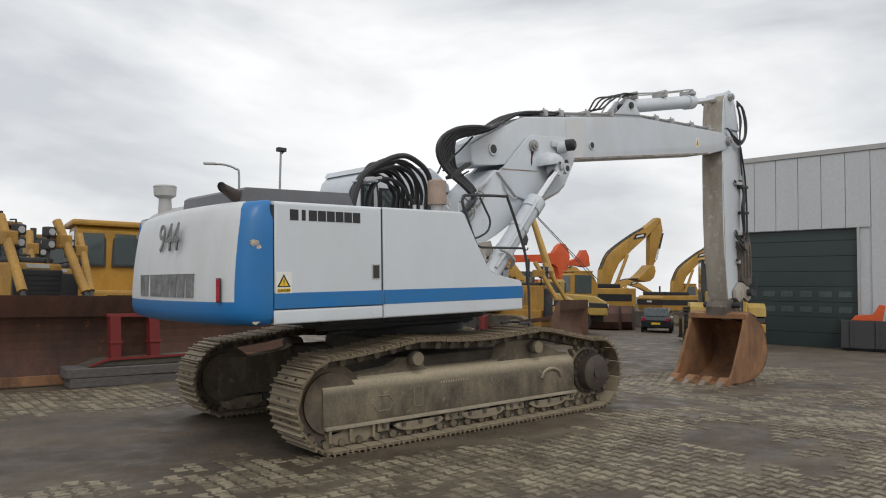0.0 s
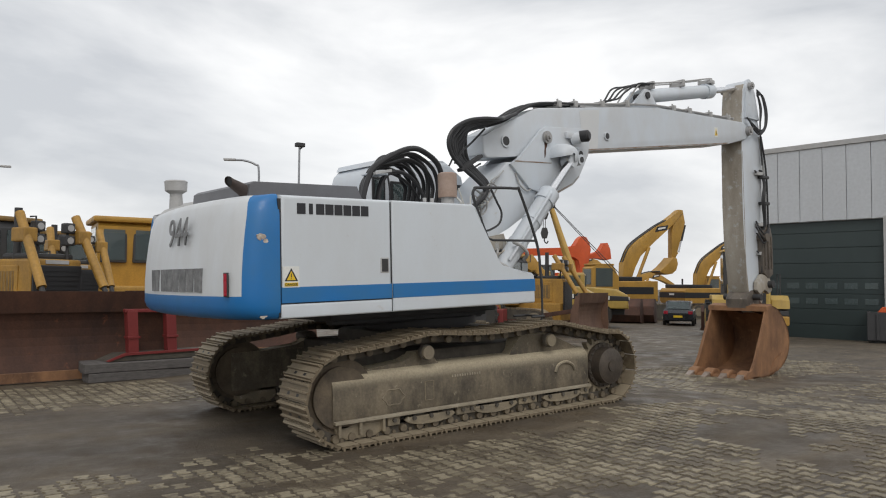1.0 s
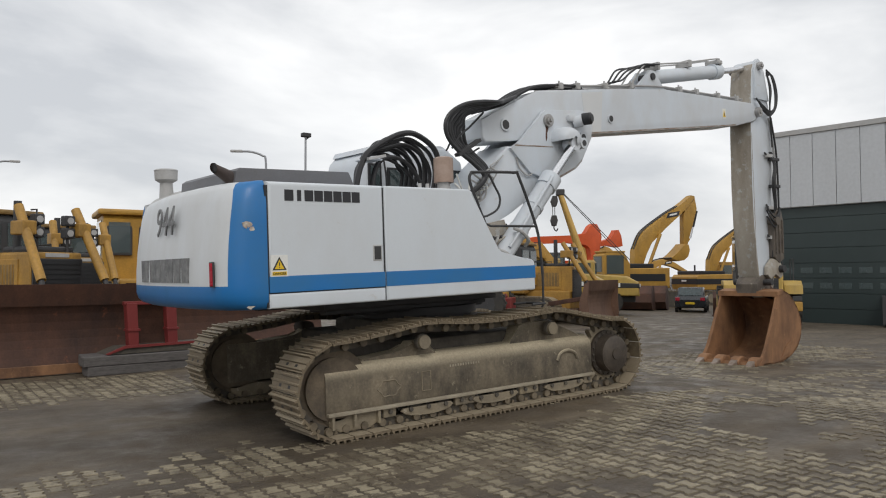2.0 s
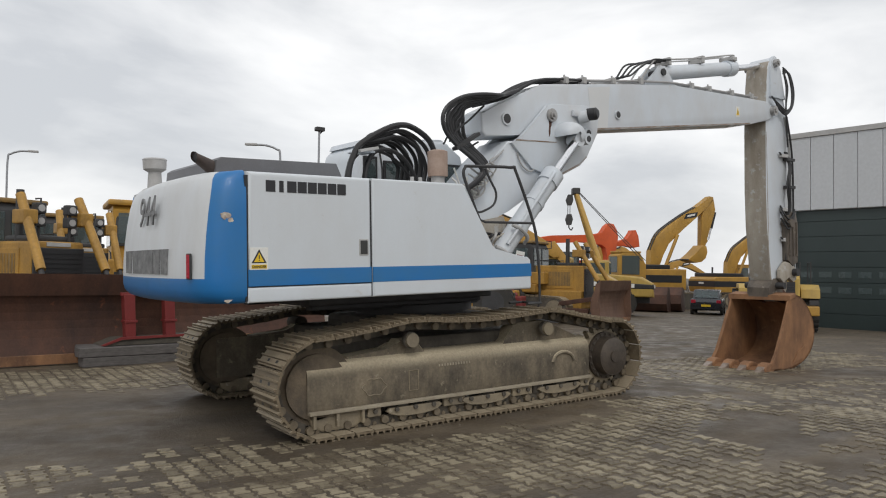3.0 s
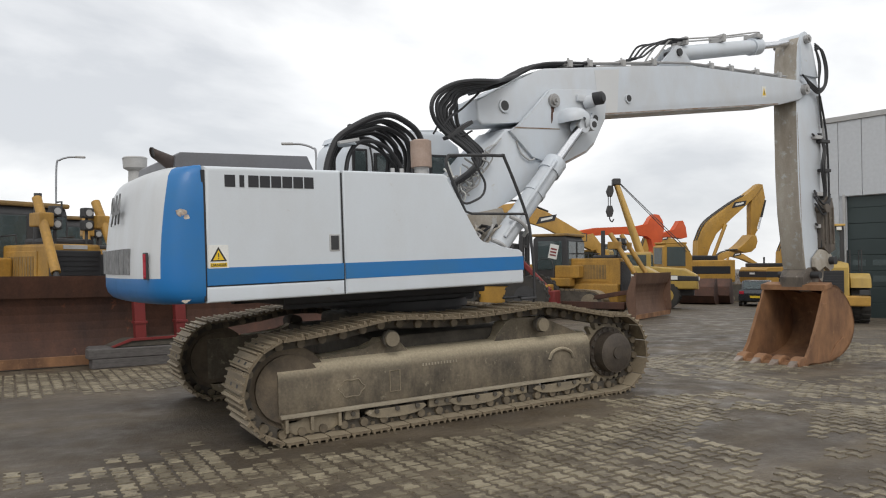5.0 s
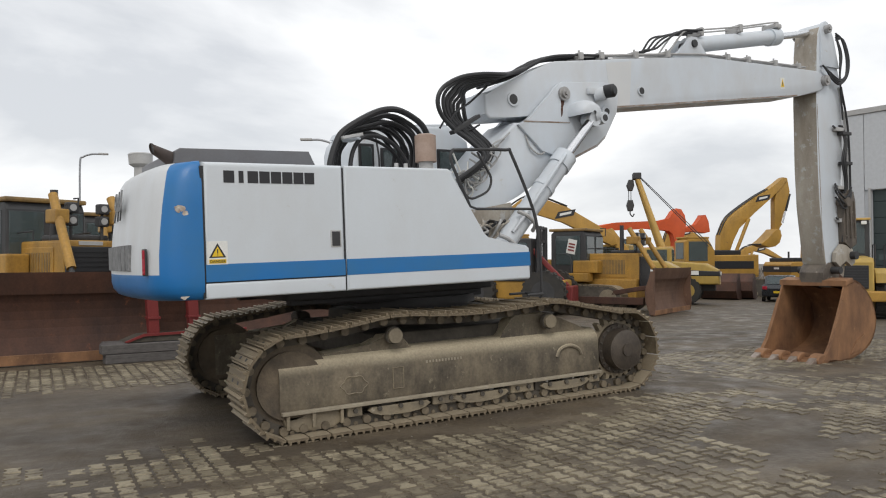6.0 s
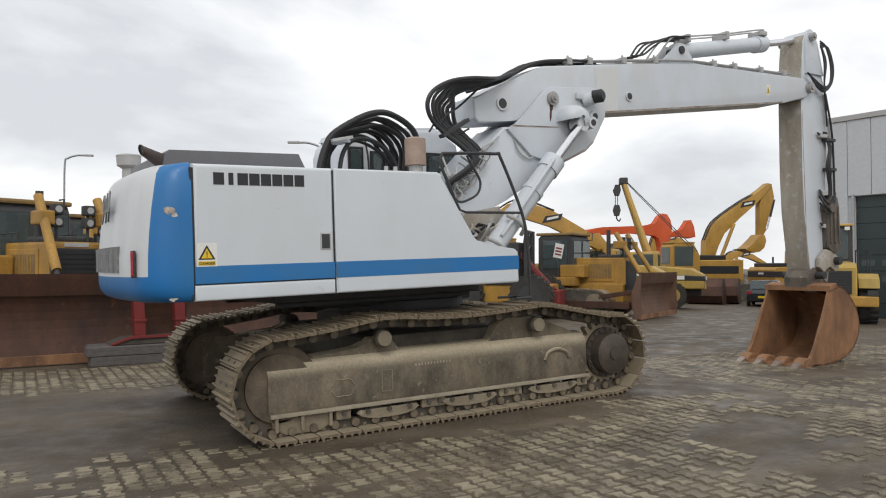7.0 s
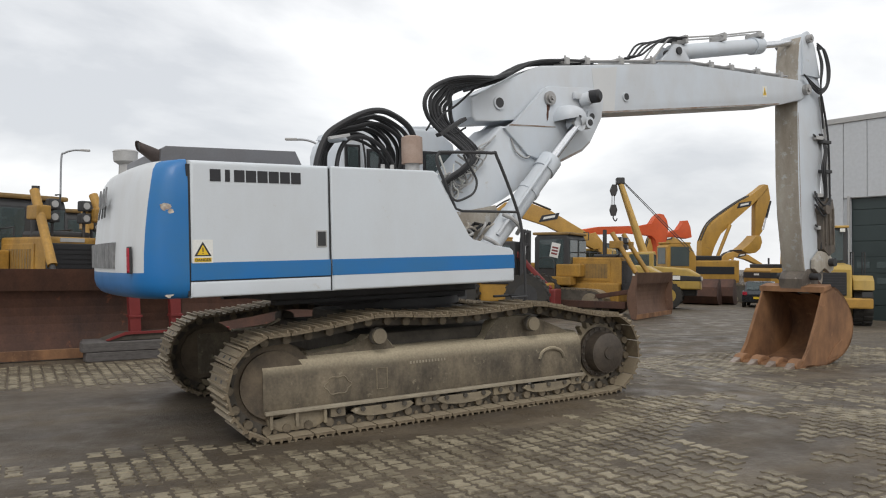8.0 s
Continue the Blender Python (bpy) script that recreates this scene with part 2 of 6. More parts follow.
def add_rod(bm, a, b, r0, r1=None, sides=16, caps=True):
    """A cylinder or cone from a to b."""
    a, b = Vector(a), Vector(b)
    d = b - a
    m = Matrix.Translation((a + b) / 2) @ d.to_track_quat("Z", "Y").to_matrix().to_4x4()
    bmesh.ops.create_cone(bm, cap_ends=caps, segments=sides, radius1=r0, radius2=r0 if r1 is None else r1, depth=d.length, matrix=m)


def rod(a, b, r0, r1=None, sides=16):
    bm = bmesh.new()
    add_rod(bm, a, b, r0, r1, sides)
    return bm


def add_tube(bm, points, r, sides=8, closed=False):
    """A round tube along points."""
    pts = [Vector(p) for p in points]
    rings = []
    last = None
    for i, p in enumerate(pts):
        if closed:
            d = pts[(i + 1) % len(pts)] - pts[i - 1]
        else:
            d = pts[min(i + 1, len(pts) - 1)] - pts[max(i - 1, 0)]
        d.normalize()
        if last is None:
            side = d.cross(Vector((0, 0, 1)))
            if side.length < 1e-3:
                side = d.cross(Vector((1, 0, 0)))
        else:
            side = last - d * last.dot(d)
        side.normalize()
        last = side
        up = d.cross(side)
        rings.append([bm.verts.new(p + (side * math.cos(2 * math.pi * k / sides) + up * math.sin(2 * math.pi * k / sides)) * r) for k in range(sides)])
    for i in range(len(rings) if closed else len(rings) - 1):
        a, b = rings[i], rings[(i + 1) % len(rings)]
        for k in range(sides):
            bm.faces.new((a[k], a[(k + 1) % sides], b[(k + 1) % sides], b[k]))
    if not closed:
        bm.faces.new(rings[0][::-1])
        bm.faces.new(rings[-1])


def curve_points(points, steps=8):
    """A smooth line through points."""
    p = [Vector(q) for q in points]
    p = [2 * p[0] - p[1]] + p + [2 * p[-1] - p[-2]]
    out = []
    for i in range(1, len(p) - 2):
        for s in range(steps):
            t = s / steps
            a, b, c, d = p[i - 1], p[i], p[i + 1], p[i + 2]
            out.append(0.5 * (2 * b + (c - a) * t + (2 * a - 5 * b + 4 * c - d) * t * t + (3 * b - a - 3 * c + d) * t * t * t))
    return out + [p[-2]]


def tube(points, r, sides=8, steps=6):
    bm = bmesh.new()
    add_tube(bm, curve_points(points, steps) if steps else points, r, sides)
    return bm


def letters(name, text, size, m, material, parent, depth=0.003, label=""):
    """Lettering as a mesh, standing on its base line."""
    cu = bpy.data.curves.new(name, "FONT")
    cu.body, cu.size, cu.extrude, cu.align_x = text, size, depth, "CENTER"
    tmp = new(name, cu)
    me = bpy.data.meshes.new_from_object(tmp.evaluated_get(bpy.context.evaluated_depsgraph_get()))
    bpy.data.objects.remove(tmp)
    me.materials.clear()
    me.materials.append(material)
    ob = new(name, me)
    ob.parent = parent
    ob.matrix_basis = m
    return tagged(ob, label) if label else ob


def ground_height(x):
    """The yard rises a little under the big excavator, falls in front of it and then drains away."""
    def ease(t):
        t = min(max(t, 0), 1)
        return t * t * (3 - 2 * t)
    rise = 0.03667 * min(max(x + 1.14, 0), 4.5)
    fall = 0.29 * ease((x - 3.5) / 4.6)
    drain = 0.03 * min(max(x - 17.0, 0), 10) + 0.008 * min(max(x - 27.0, 0), 40)
    return rise - fall - drain


# ---- ground ----
def yard_material(name, blocks):
    """Wet mud over block paving; blocks: the far paving, whose joints are too fine to tell apart."""
    m = bpy.data.materials.new(name)
    m.use_nodes = True
    n, l = m.node_tree.nodes, m.node_tree.links
    b = n["Principled BSDF"]
    ge = n.new("ShaderNodeNewGeometry")
    big, fine, mid = n.new("ShaderNodeTexNoise"), n.new("ShaderNodeTexNoise"), n.new("ShaderNodeTexNoise")
    for node, scale, detail in ((big, 0.8, 12), (mid, 2.2, 9), (fine, 26, 9)):
        node.inputs["Scale"].default_value, node.inputs["Detail"].default_value, node.inputs["Roughness"].default_value = scale, detail, 0.62
    mp = n.new("ShaderNodeMapping")
    mp.inputs["Scale"].default_value = (0.55, 1.5, 1)
    mp.inputs["Rotation"].default_value = (0, 0, radians(9))
    l.new(ge.outputs["Position"], mp.inputs["Vector"])
    l.new(mp.outputs["Vector"], big.inputs["Vector"])
    l.new(ge.outputs["Position"], mid.inputs["Vector"])
    l.new(ge.outputs["Position"], fine.inputs["Vector"])
    ramp = n.new("ShaderNodeValToRGB")
    ramp.color_ramp.elements[0].position, ramp.color_ramp.elements[0].color = 0.36, (0.050, 0.038, 0.025, 1)
    ramp.color_ramp.elements[1].position, ramp.color_ramp.elements[1].color = 0.66, (0.120, 0.094, 0.062, 1)
    e = ramp.color_ramp.elements.new(0.5)
    e.color = (0.073, 0.056, 0.037, 1)
    l.new(big.outputs["Fac"], ramp.inputs["Fac"])
    out = ramp.outputs["Color"]
    if blocks:
        br = n.new("ShaderNodeTexBrick")
        mb = n.new("ShaderNodeMapping")
        mb.inputs["Rotation"].default_value = (0, 0, radians(90))
        l.new(ge.outputs["Position"], mb.inputs["Vector"])
        l.new(mb.outputs["Vector"], br.inputs["Vector"])
        br.inputs["Scale"].default_value = 1.0
        br.inputs["Brick Width"].default_value, br.inputs["Row Height"].default_value = 0.175, 0.145
        br.inputs["Mortar Size"].default_value, br.inputs["Mortar Smooth"].default_value = 0.014, 0.5
        br.inputs["Color1"].default_value, br.inputs["Color2"].default_value = (0.135, 0.112, 0.078, 1), (0.084, 0.068, 0.046, 1)
        br.inputs["Mortar"].default_value = (0.052, 0.042, 0.033, 1)
        mask = n.new("ShaderNodeMapRange")
        mask.inputs["From Min"].default_value, mask.inputs["From Max"].default_value = 0.46, 0.60
        mask.inputs["To Max"].default_value = 0.85
        l.new(mid.outputs["Fac"], mask.inputs["Value"])
        mx = n.new("ShaderNodeMix")
        mx.data_type = "RGBA"
        l.new(mask.outputs["Result"], mx.inputs[0])
        l.new(out, mx.inputs[6])
        l.new(br.outputs["Color"], mx.inputs[7])
        out = mx.outputs[2]
    sp = n.new("ShaderNodeMapRange")
    sp.inputs["To Min"].default_value, sp.inputs["To Max"].default_value = 0.45, 1.6
    l.new(fine.outputs["Fac"], sp.inputs["Value"])
    mul = n.new("ShaderNodeMix")
    mul.data_type, mul.blend_type = "RGBA", "MULTIPLY"
    mul.inputs[0].default_value = 1.0
    l.new(out, mul.inputs[6])
    l.new(sp.outputs["Result"], mul.inputs[7])
    l.new(mul.outputs[2], b.inputs["Base Color"])
    rr = n.new("ShaderNodeMapRange")
    rr.inputs["From Min"].default_value, rr.inputs["From Max"].default_value = 0.35, 0.65
    rr.inputs["To Min"].default_value, rr.inputs["To Max"].default_value = 0.40, 0.88
    l.new(mid.outputs["Fac"], rr.inputs["Value"])
    l.new(rr.outputs["Result"], b.inputs["Roughness"])
    bp = n.new("ShaderNodeBump")
    bp.inputs["Strength"].default_value, bp.inputs["Distance"].default_value = 0.6, 0.015
    l.new(fine.outputs["Fac"], bp.inputs["Height"])
    l.new(bp.outputs["Normal"], b.inputs["Normal"])
    return m


def paver_material():
    """Worn grey concrete blocks, each a little different, smeared with mud."""
    m = bpy.data.materials.new("worn_paver_concrete")
    m.use_nodes = True
    n, l = m.node_tree.nodes, m.node_tree.links
    b = n["Principled BSDF"]
    ge, oi = n.new("ShaderNodeNewGeometry"), n.new("ShaderNodeObjectInfo")
    add = n.new("ShaderNodeMath")
    add.operation = "ADD"
    l.new(ge.outputs["Random Per Island"], add.inputs[0])
    l.new(oi.outputs["Random"], add.inputs[1])
    fr = n.new("ShaderNodeMath")
    fr.operation = "FRACT"
    l.new(add.outputs[0], fr.inputs[0])
    ramp = n.new("ShaderNodeValToRGB")
    ramp.color_ramp.elements[0].color, ramp.color_ramp.elements[1].color = (0.140, 0.116, 0.076, 1), (0.275, 0.236, 0.162, 1)
    l.new(fr.outputs[0], ramp.inputs["Fac"])
    smear, fine = n.new("ShaderNodeTexNoise"), n.new("ShaderNodeTexNoise")
    smear.inputs["Scale"].default_value, smear.inputs["Detail"].default_value, smear.inputs["Roughness"].default_value = 2.6, 11, 0.78
    fine.inputs["Scale"].default_value, fine.inputs["Detail"].default_value = 60, 5
    l.new(ge.outputs["Position"], smear.inputs["Vector"])
    l.new(ge.outputs["Position"], fine.inputs["Vector"])
    mr = n.new("ShaderNodeMapRange")
    mr.inputs["From Min"].default_value, mr.inputs["From Max"].default_value = 0.475, 0.555
    mr.inputs["To Max"].default_value = 0.88
    l.new(smear.outputs["Fac"], mr.inputs["Value"])
    mx = n.new("ShaderNodeMix")
    mx.data_type = "RGBA"
    mx.inputs[7].default_value = (0.076, 0.058, 0.037, 1)
    l.new(mr.outputs["Result"], mx.inputs[0])
    l.new(ramp.outputs["Color"], mx.inputs[6])
    sp = n.new("ShaderNodeMapRange")
    sp.inputs["To Min"].default_value, sp.inputs["To Max"].default_value = 0.6, 1.4
    l.new(fine.outputs["Fac"], sp.inputs["Value"])
    mul = n.new("ShaderNodeMix")
    mul.data_type, mul.blend_type = "RGBA", "MULTIPLY"
    mul.inputs[0].default_value = 1.0
    l.new(mx.outputs[2], mul.inputs[6])
    l.new(sp.outputs["Result"], mul.inputs[7])
    l.new(mul.outputs[2], b.inputs["Base Color"])
    b.inputs["Roughness"].default_value = 0.62
    bp = n.new("ShaderNodeBump")
    bp.inputs["Strength"].default_value, bp.inputs["Distance"].default_value = 0.35, 0.006
    l.new(fine.outputs["Fac"], bp.inputs["Height"])
    l.new(bp.outputs["Normal"], b.inputs["Normal"])
    return m


PAVING = yard_material("muddy_block_paving", True)
MUDFLAT = yard_material("wet_yard_mud", False)
PAVER = paver_material()


def laid(x, y):
    """Where the blocks lie bare; elsewhere mud covers them."""
    near = -7.2 <= x <= 13.5 and -10.0 <= y <= (-0.7 if x < -1.5 else -1.45)
    beyond = (3.4 <= x <= 13.5 and -1.45 < y <= 2.4) or (-7.2 <= x <= -1.0 and 2.2 <= y <= 4.85)
    return near or beyond


def build_ground():
    bm = bmesh.new()
    xs = [-900, -300, -100, -40, -15, -8] + [-6 + 0.25 * k for k in range(81)] + [16, 20, 26, 34, 45, 60, 100, 200, 400, 900]
    ys = [-900, -300, -100, -40, -15] + [-10 + 1.0 * k for k in range(31)] + [25, 35, 60, 120, 300, 900]
    grid = [[bm.verts.new((x, y, ground_height(x))) for y in ys] for x in xs]
    for i in range(len(xs) - 1):
        for j in range(len(ys) - 1):
            f = bm.faces.new((grid[i][j], grid[i + 1][j], grid[i + 1][j + 1], grid[i][j + 1]))
            f.material_index = 1 if -8 <= xs[i] < 13.4 and -10 <= ys[j] < 5 else 0
    ob = part("ground", bm, [PAVING, MUDFLAT], smooth=True)
    return tagged(ob, "wet muddy block paving of a machinery yard", "ground", kind="structure")


ground = build_ground()

# ---- the big excavator ----
TILT = Matrix.Translation((-1.14, 0, 0)) @ pose(0, 0, 0, 0, -2.1, 0) @ Matrix.Translation((1.14, 0, 0))
SLEW = Matrix.Translation((0.95, 0, 0)) @ pose(0, 0, 0, 0, 0, 5.02) @ Matrix.Translation((-0.95, 0, 0))
excavator = thing("crawler_excavator", TILT, "large white and blue crawler excavator with muddy tracks and rusty bucket", "excavator")


def track_loop(pitch):
    """Poses along the chain, in x and z with the turn, over idler, rollers and sprocket."""
    line = []
    ci, ri, cs, rs = (-1.0, 0.49), 0.455, (2.83, 0.47), 0.435
    bottom = [(-1.0 + (2.83 + 1.0) * k / 40, 0.035) for k in range(41)]
    front = [(cs[0] + rs * math.sin(a), cs[1] - rs * math.cos(a)) for a in [math.pi * k / 30 for k in range(1, 28)]]
    top_keys = [(2.70, 0.905), (2.35, 0.975), (1.95, 1.055), (1.70, 1.06), (1.30, 1.035), (0.9, 1.02), (0.5, 1.03), (0.15, 1.055), (-0.1, 1.05), (-0.45, 1.0), (-0.85, 0.955)]
    top = [(p.x, p.z) for p in curve_points([(x, 0, z) for x, z in top_keys], 6)]
    rear = [(ci[0] - ri * math.sin(a), ci[1] + ri * math.cos(a)) for a in [math.pi * k / 30 for k in range(1, 30)]]
    line = [Vector((x, 0, z)) for x, z in bottom + front + top + rear]
    line.append(line[0])
    total = sum((line[i + 1] - line[i]).length for i in range(len(line) - 1))
    count = round(total / pitch)
    step = total / count
    out, walked, want = [], 0.0, 0.0
    for i in range(len(line) - 1):
        seg = line[i + 1] - line[i]
        while len(out) < count and want <= walked + seg.length:
            p = line[i] + seg * ((want - walked) / seg.length)
            out.append((p.x, p.z, math.degrees(math.atan2(-seg.z, seg.x))))
            want += step
        walked += seg.length
    return out, step


def shoe_mesh(step):
    """A triple-grouser shoe: plate with three ribs, its outer side down."""
    bm = bmesh.new()
    add_box(bm, (-step / 2 + 0.008, -0.3, -0.012), (step / 2 - 0.004, 0.3, 0.012))
    for x, d in ((-0.072, 0.042), (0.0, 0.032), (0.072, 0.037)):
        add_prism(bm, [(x - 0.014, -0.010), (x + 0.014, -0.010), (x + 0.007, -d), (x - 0.007, -d)], -0.306, 0.306)
    # flat black quads painted for the shaded inside of the shoe's holes
    for y in (-0.10, 0.10):
        f = bm.faces.new([bm.verts.new((x, y + d, -0.0128)) for x, d in ((0.022, -0.026), (0.052, -0.026), (0.052, 0.026), (0.022, 0.026))])
        f.material_index = 1
    me = bpy.data.meshes.new("track_shoe")
    bmesh.ops.recalc_face_normals(bm, faces=bm.faces)
    bm.to_mesh(me)
    bm.free()
    me.materials.append(SHOE)
    me.materials.append(BLACK)
    return me


def build_track(side):
    """One crawler: frame, rollers, idler, sprocket, chain and shoes. side: -1 near, 1 far."""
    yc = 1.35 * side
    bm = bmesh.new()
    ring = []
    for k in range(7):
        a = math.pi / 2 * k / 6
        ring.append((0.15 - 0.16 * (1 - math.cos(a)), 0.58 + 0.15 * math.sin(a)))
    section = [(0.13, 0.25), (0.15, 0.28)] + ring + [(-0.14, 0.73), (-0.14, 0.25)]
    ends = [[bm.verts.new((x, yc + side * dy, z)) for dy, z in section] for x in (-1.11, 2.53)]
    bm.faces.new(ends[0])
    bm.faces.new(ends[1][::-1])
    for k in range(len(section)):
        bm.faces.new((ends[0][k], ends[1][k], ends[1][(k + 1) % len(section)], ends[0][(k + 1) % len(section)]))
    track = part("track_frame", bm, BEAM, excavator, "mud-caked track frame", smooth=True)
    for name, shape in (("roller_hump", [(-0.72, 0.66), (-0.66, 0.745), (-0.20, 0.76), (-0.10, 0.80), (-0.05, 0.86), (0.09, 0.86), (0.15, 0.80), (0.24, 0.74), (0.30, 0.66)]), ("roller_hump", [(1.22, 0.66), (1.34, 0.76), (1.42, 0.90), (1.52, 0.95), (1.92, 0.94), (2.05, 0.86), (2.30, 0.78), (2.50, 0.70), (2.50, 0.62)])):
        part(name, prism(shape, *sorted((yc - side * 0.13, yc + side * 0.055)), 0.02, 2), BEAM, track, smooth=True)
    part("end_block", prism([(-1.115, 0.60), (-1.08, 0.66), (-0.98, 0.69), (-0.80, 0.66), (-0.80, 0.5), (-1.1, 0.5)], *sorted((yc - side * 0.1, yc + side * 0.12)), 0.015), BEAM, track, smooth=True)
    out = yc + side * 0.10
    bm = bmesh.new()
    add_box(bm, (-1.10, min(out, out + side * 0.085), 0.228), (2.55, max(out, out + side * 0.085), 0.262), 0.008)
    part("frame_rail", bm, PALEMUD, track)
    part("idler_bracket", prism([(-1.09, 0.22), (-0.5, 0.22), (-0.5, 0.12), (-0.62, 0.06), (-0.95, 0.06), (-1.06, 0.12)], yc - 0.13, yc + 0.13, 0.02), MUD, track)
    for x in (-1.06, -0.82, -0.55):
        part("bracket_rib", box((x, *sorted((yc + side * 0.12, yc + side * 0.175))[:1], 0.10), (x + 0.03, max(yc + side * 0.12, yc + side * 0.175), 0.226), 0.004), MUD, track)
    for x in (0.02, 1.85):
        roller = part("carrier_roller", rod((x, yc - 0.12, 0.86), (x, yc + side * 0.17, 0.86), 0.085, sides=24), MUDDARK, track, smooth=True)
        part("roller_cap", rod((x, yc + side * 0.168, 0.86), (x, yc + side * 0.205, 0.86), 0.072, sides=24), MUD, roller, "mud-coated round end cap", smooth=True)
    for k in range(9):
        x = -0.42 + 0.36 * k
        bm = bmesh.new()
        add_rod(bm, (x, yc - 0.09, 0.17), (x, yc + 0.09, 0.17), 0.10, sides=20)
        add_rod(bm, (x, yc - 0.115, 0.17), (x, yc + 0.115, 0.17), 0.05, sides=14)
        for s in (-1, 1):
            add_box(bm, (x - 0.07, yc + s * 0.105 - 0.02, 0.13), (x + 0.07, yc + s * 0.105 + 0.02, 0.24), 0.012)
        part("track_roller", bm, MUDDARK, track, smooth=True)
    for x in (0.06, 0.98, 2.05):
        shape = [(x - 0.30, 0.20), (x + 0.30, 0.20), (x + 0.33, 0.17)] + [(x + 0.30 * math.cos(a), 0.155 - 0.05 * math.sin(a)) for a in [math.pi * k / 8 for k in range(1, 8)]] + [(x - 0.33, 0.17)]
        guard = part("roller_guard", prism(shape, *sorted((out + side * 0.02, out + side * 0.065)), 0.008), MUD, track)
        for dx in (-0.22, 0.0, 0.22):
            part("guard_bolt", rod((x + dx, out + side * 0.06, 0.185), (x + dx, out + side * 0.085, 0.185), 0.024, sides=8), MUDDARK, guard)
    for x in (-0.40, 0.50, 0.62, 1.42, 1.56, 2.46):
        bracket = part("roller_bracket", box((x - 0.075, min(out, out + side * 0.05), 0.135), (x + 0.075, max(out, out + side * 0.05), 0.232), 0.014), MUD, track)
        part("bracket_bolt", rod((x, out + side * 0.05, 0.19), (x, out + side * 0.075, 0.19), 0.022, sides=8), MUDDARK, bracket)
    # maker's plate outlines in the mud
    face = yc + side * 0.152 if side < 0 else yc + side * 0.132
    ring = [(-0.40 + (0.125 + 0.012 * math.cos(6 * a)) * math.cos(a), face, 0.43 + (0.082 + 0.008 * math.cos(6 * a)) * math.sin(a)) for a in [2 * math.pi * k / 36 for k in range(36)]]
    bm = bmesh.new()
    add_tube(bm, ring, 0.007, 6, closed=True)
    part("cast_ring", bm, MUD, track)
    bm = bmesh.new()
    add_tube(bm, [(0.0, face, 0.35), (0.11, face, 0.35), (0.11, face, 0.55), (0.0, face, 0.55)], 0.006, 6, closed=True)
    part("cast_plate", bm, MUD, track)
    if side < 0:
        for k in range(12):
            part("plate_mark", box((0.36 + 0.035 * k, face - 0.004, 0.56), (0.378 + 0.035 * k, face + 0.004, 0.585), 0.0), PALEMUD, track)
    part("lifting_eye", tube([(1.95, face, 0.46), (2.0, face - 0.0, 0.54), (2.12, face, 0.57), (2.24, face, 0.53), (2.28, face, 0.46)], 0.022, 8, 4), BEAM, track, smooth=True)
    bm = bmesh.new()
    add_rod(bm, (-1.0, yc - 0.09, 0.49), (-1.0, yc + 0.09, 0.49), 0.39, sides=48)
    add_rod(bm, (-1.0, yc - 0.13, 0.49), (-1.0, yc + 0.13, 0.49), 0.31, sides=40)
    add_rod(bm, (-1.0, yc - 0.135, 0.49), (-1.0, yc + 0.135, 0.49), 0.09, sides=24)
    part("idler_wheel", bm, IDLER, track, smooth=True)
    teeth = 22
    outline = []
    for k in range(teeth):
        for d, r in ((-0.32, 0.315), (-0.13, 0.395), (0.13, 0.395), (0.32, 0.315)):
            a = 2 * math.pi * (k + d) / teeth
            outline.append((2.83 + r * math.cos(a), 0.47 + r * math.sin(a)))
    sprocket = part("sprocket", prism(outline, *sorted((yc + side * 0.02, yc + side * 0.10))), MUD, track)
    bm = bmesh.new()
    add_rod(bm, (2.83, yc, 0.47), (2.83, yc + side * 0.14, 0.47), 0.285, sides=40)
    add_rod(bm, (2.83, yc + side * 0.13, 0.47), (2.83, yc + side * 0.27, 0.47), 0.235, 0.225, sides=40)
    add_rod(bm, (2.83, yc + side * 0.268, 0.47), (2.83, yc + side * 0.285, 0.47), 0.222, 0.19, sides=40)
    add_rod(bm, (2.83, yc + side * 0.28, 0.47), (2.83, yc + side * 0.30, 0.47), 0.07, sides=20)
    part("final_drive", bm, OILY, sprocket, "dark oily final drive hub", smooth=True)
    bm = bmesh.new()
    for k in range(20):
        a = 2 * math.pi * k / 20
        add_rod(bm, (2.83 + 0.262 * math.cos(a), yc + side * 0.13, 0.47 + 0.262 * math.sin(a)), (2.83 + 0.262 * math.cos(a), yc + side * 0.158, 0.47 + 0.262 * math.sin(a)), 0.014, sides=6)
    tagged(part("hub_bolt", bm, MUDDARK, sprocket), kind="stuff")
    poses, step = track_loop(0.205)
    # chain links and pins
    bm = bmesh.new()
    for x, z, a in poses:
        m = pose(x, yc, z, 0, a, 0)
        add_box(bm, (-step * 0.56, -0.105, 0.012), (step * 0.50, -0.065, 0.10), 0, m)
        add_box(bm, (-step * 0.5, -0.066, 0.03), (-step * 0.42, 0.066, 0.08), 0, m)
        add_box(bm, (-step * 0.56, 0.065, 0.012), (step * 0.50, 0.105, 0.10), 0, m)
    tagged(part("chain", bm, MUDDARK, track, "oily dark link chain"), kind="stuff")
    bm = bmesh.new()
    for x, z, a in poses:
        m = pose(x, yc, z, 0, a, 0)
        add_rod(bm, m @ Vector((step / 2, -0.150, 0.060)), m @ Vector((step / 2, 0.150, 0.060)), 0.040, sides=12)
        add_rod(bm, m @ Vector((0.0, -0.12, 0.03)), m @ Vector((0.0, 0.12, 0.03)), 0.022, sides=6)
    tagged(part("pin", bm, PINS, track), kind="stuff")
    me = shoe_mesh(step)
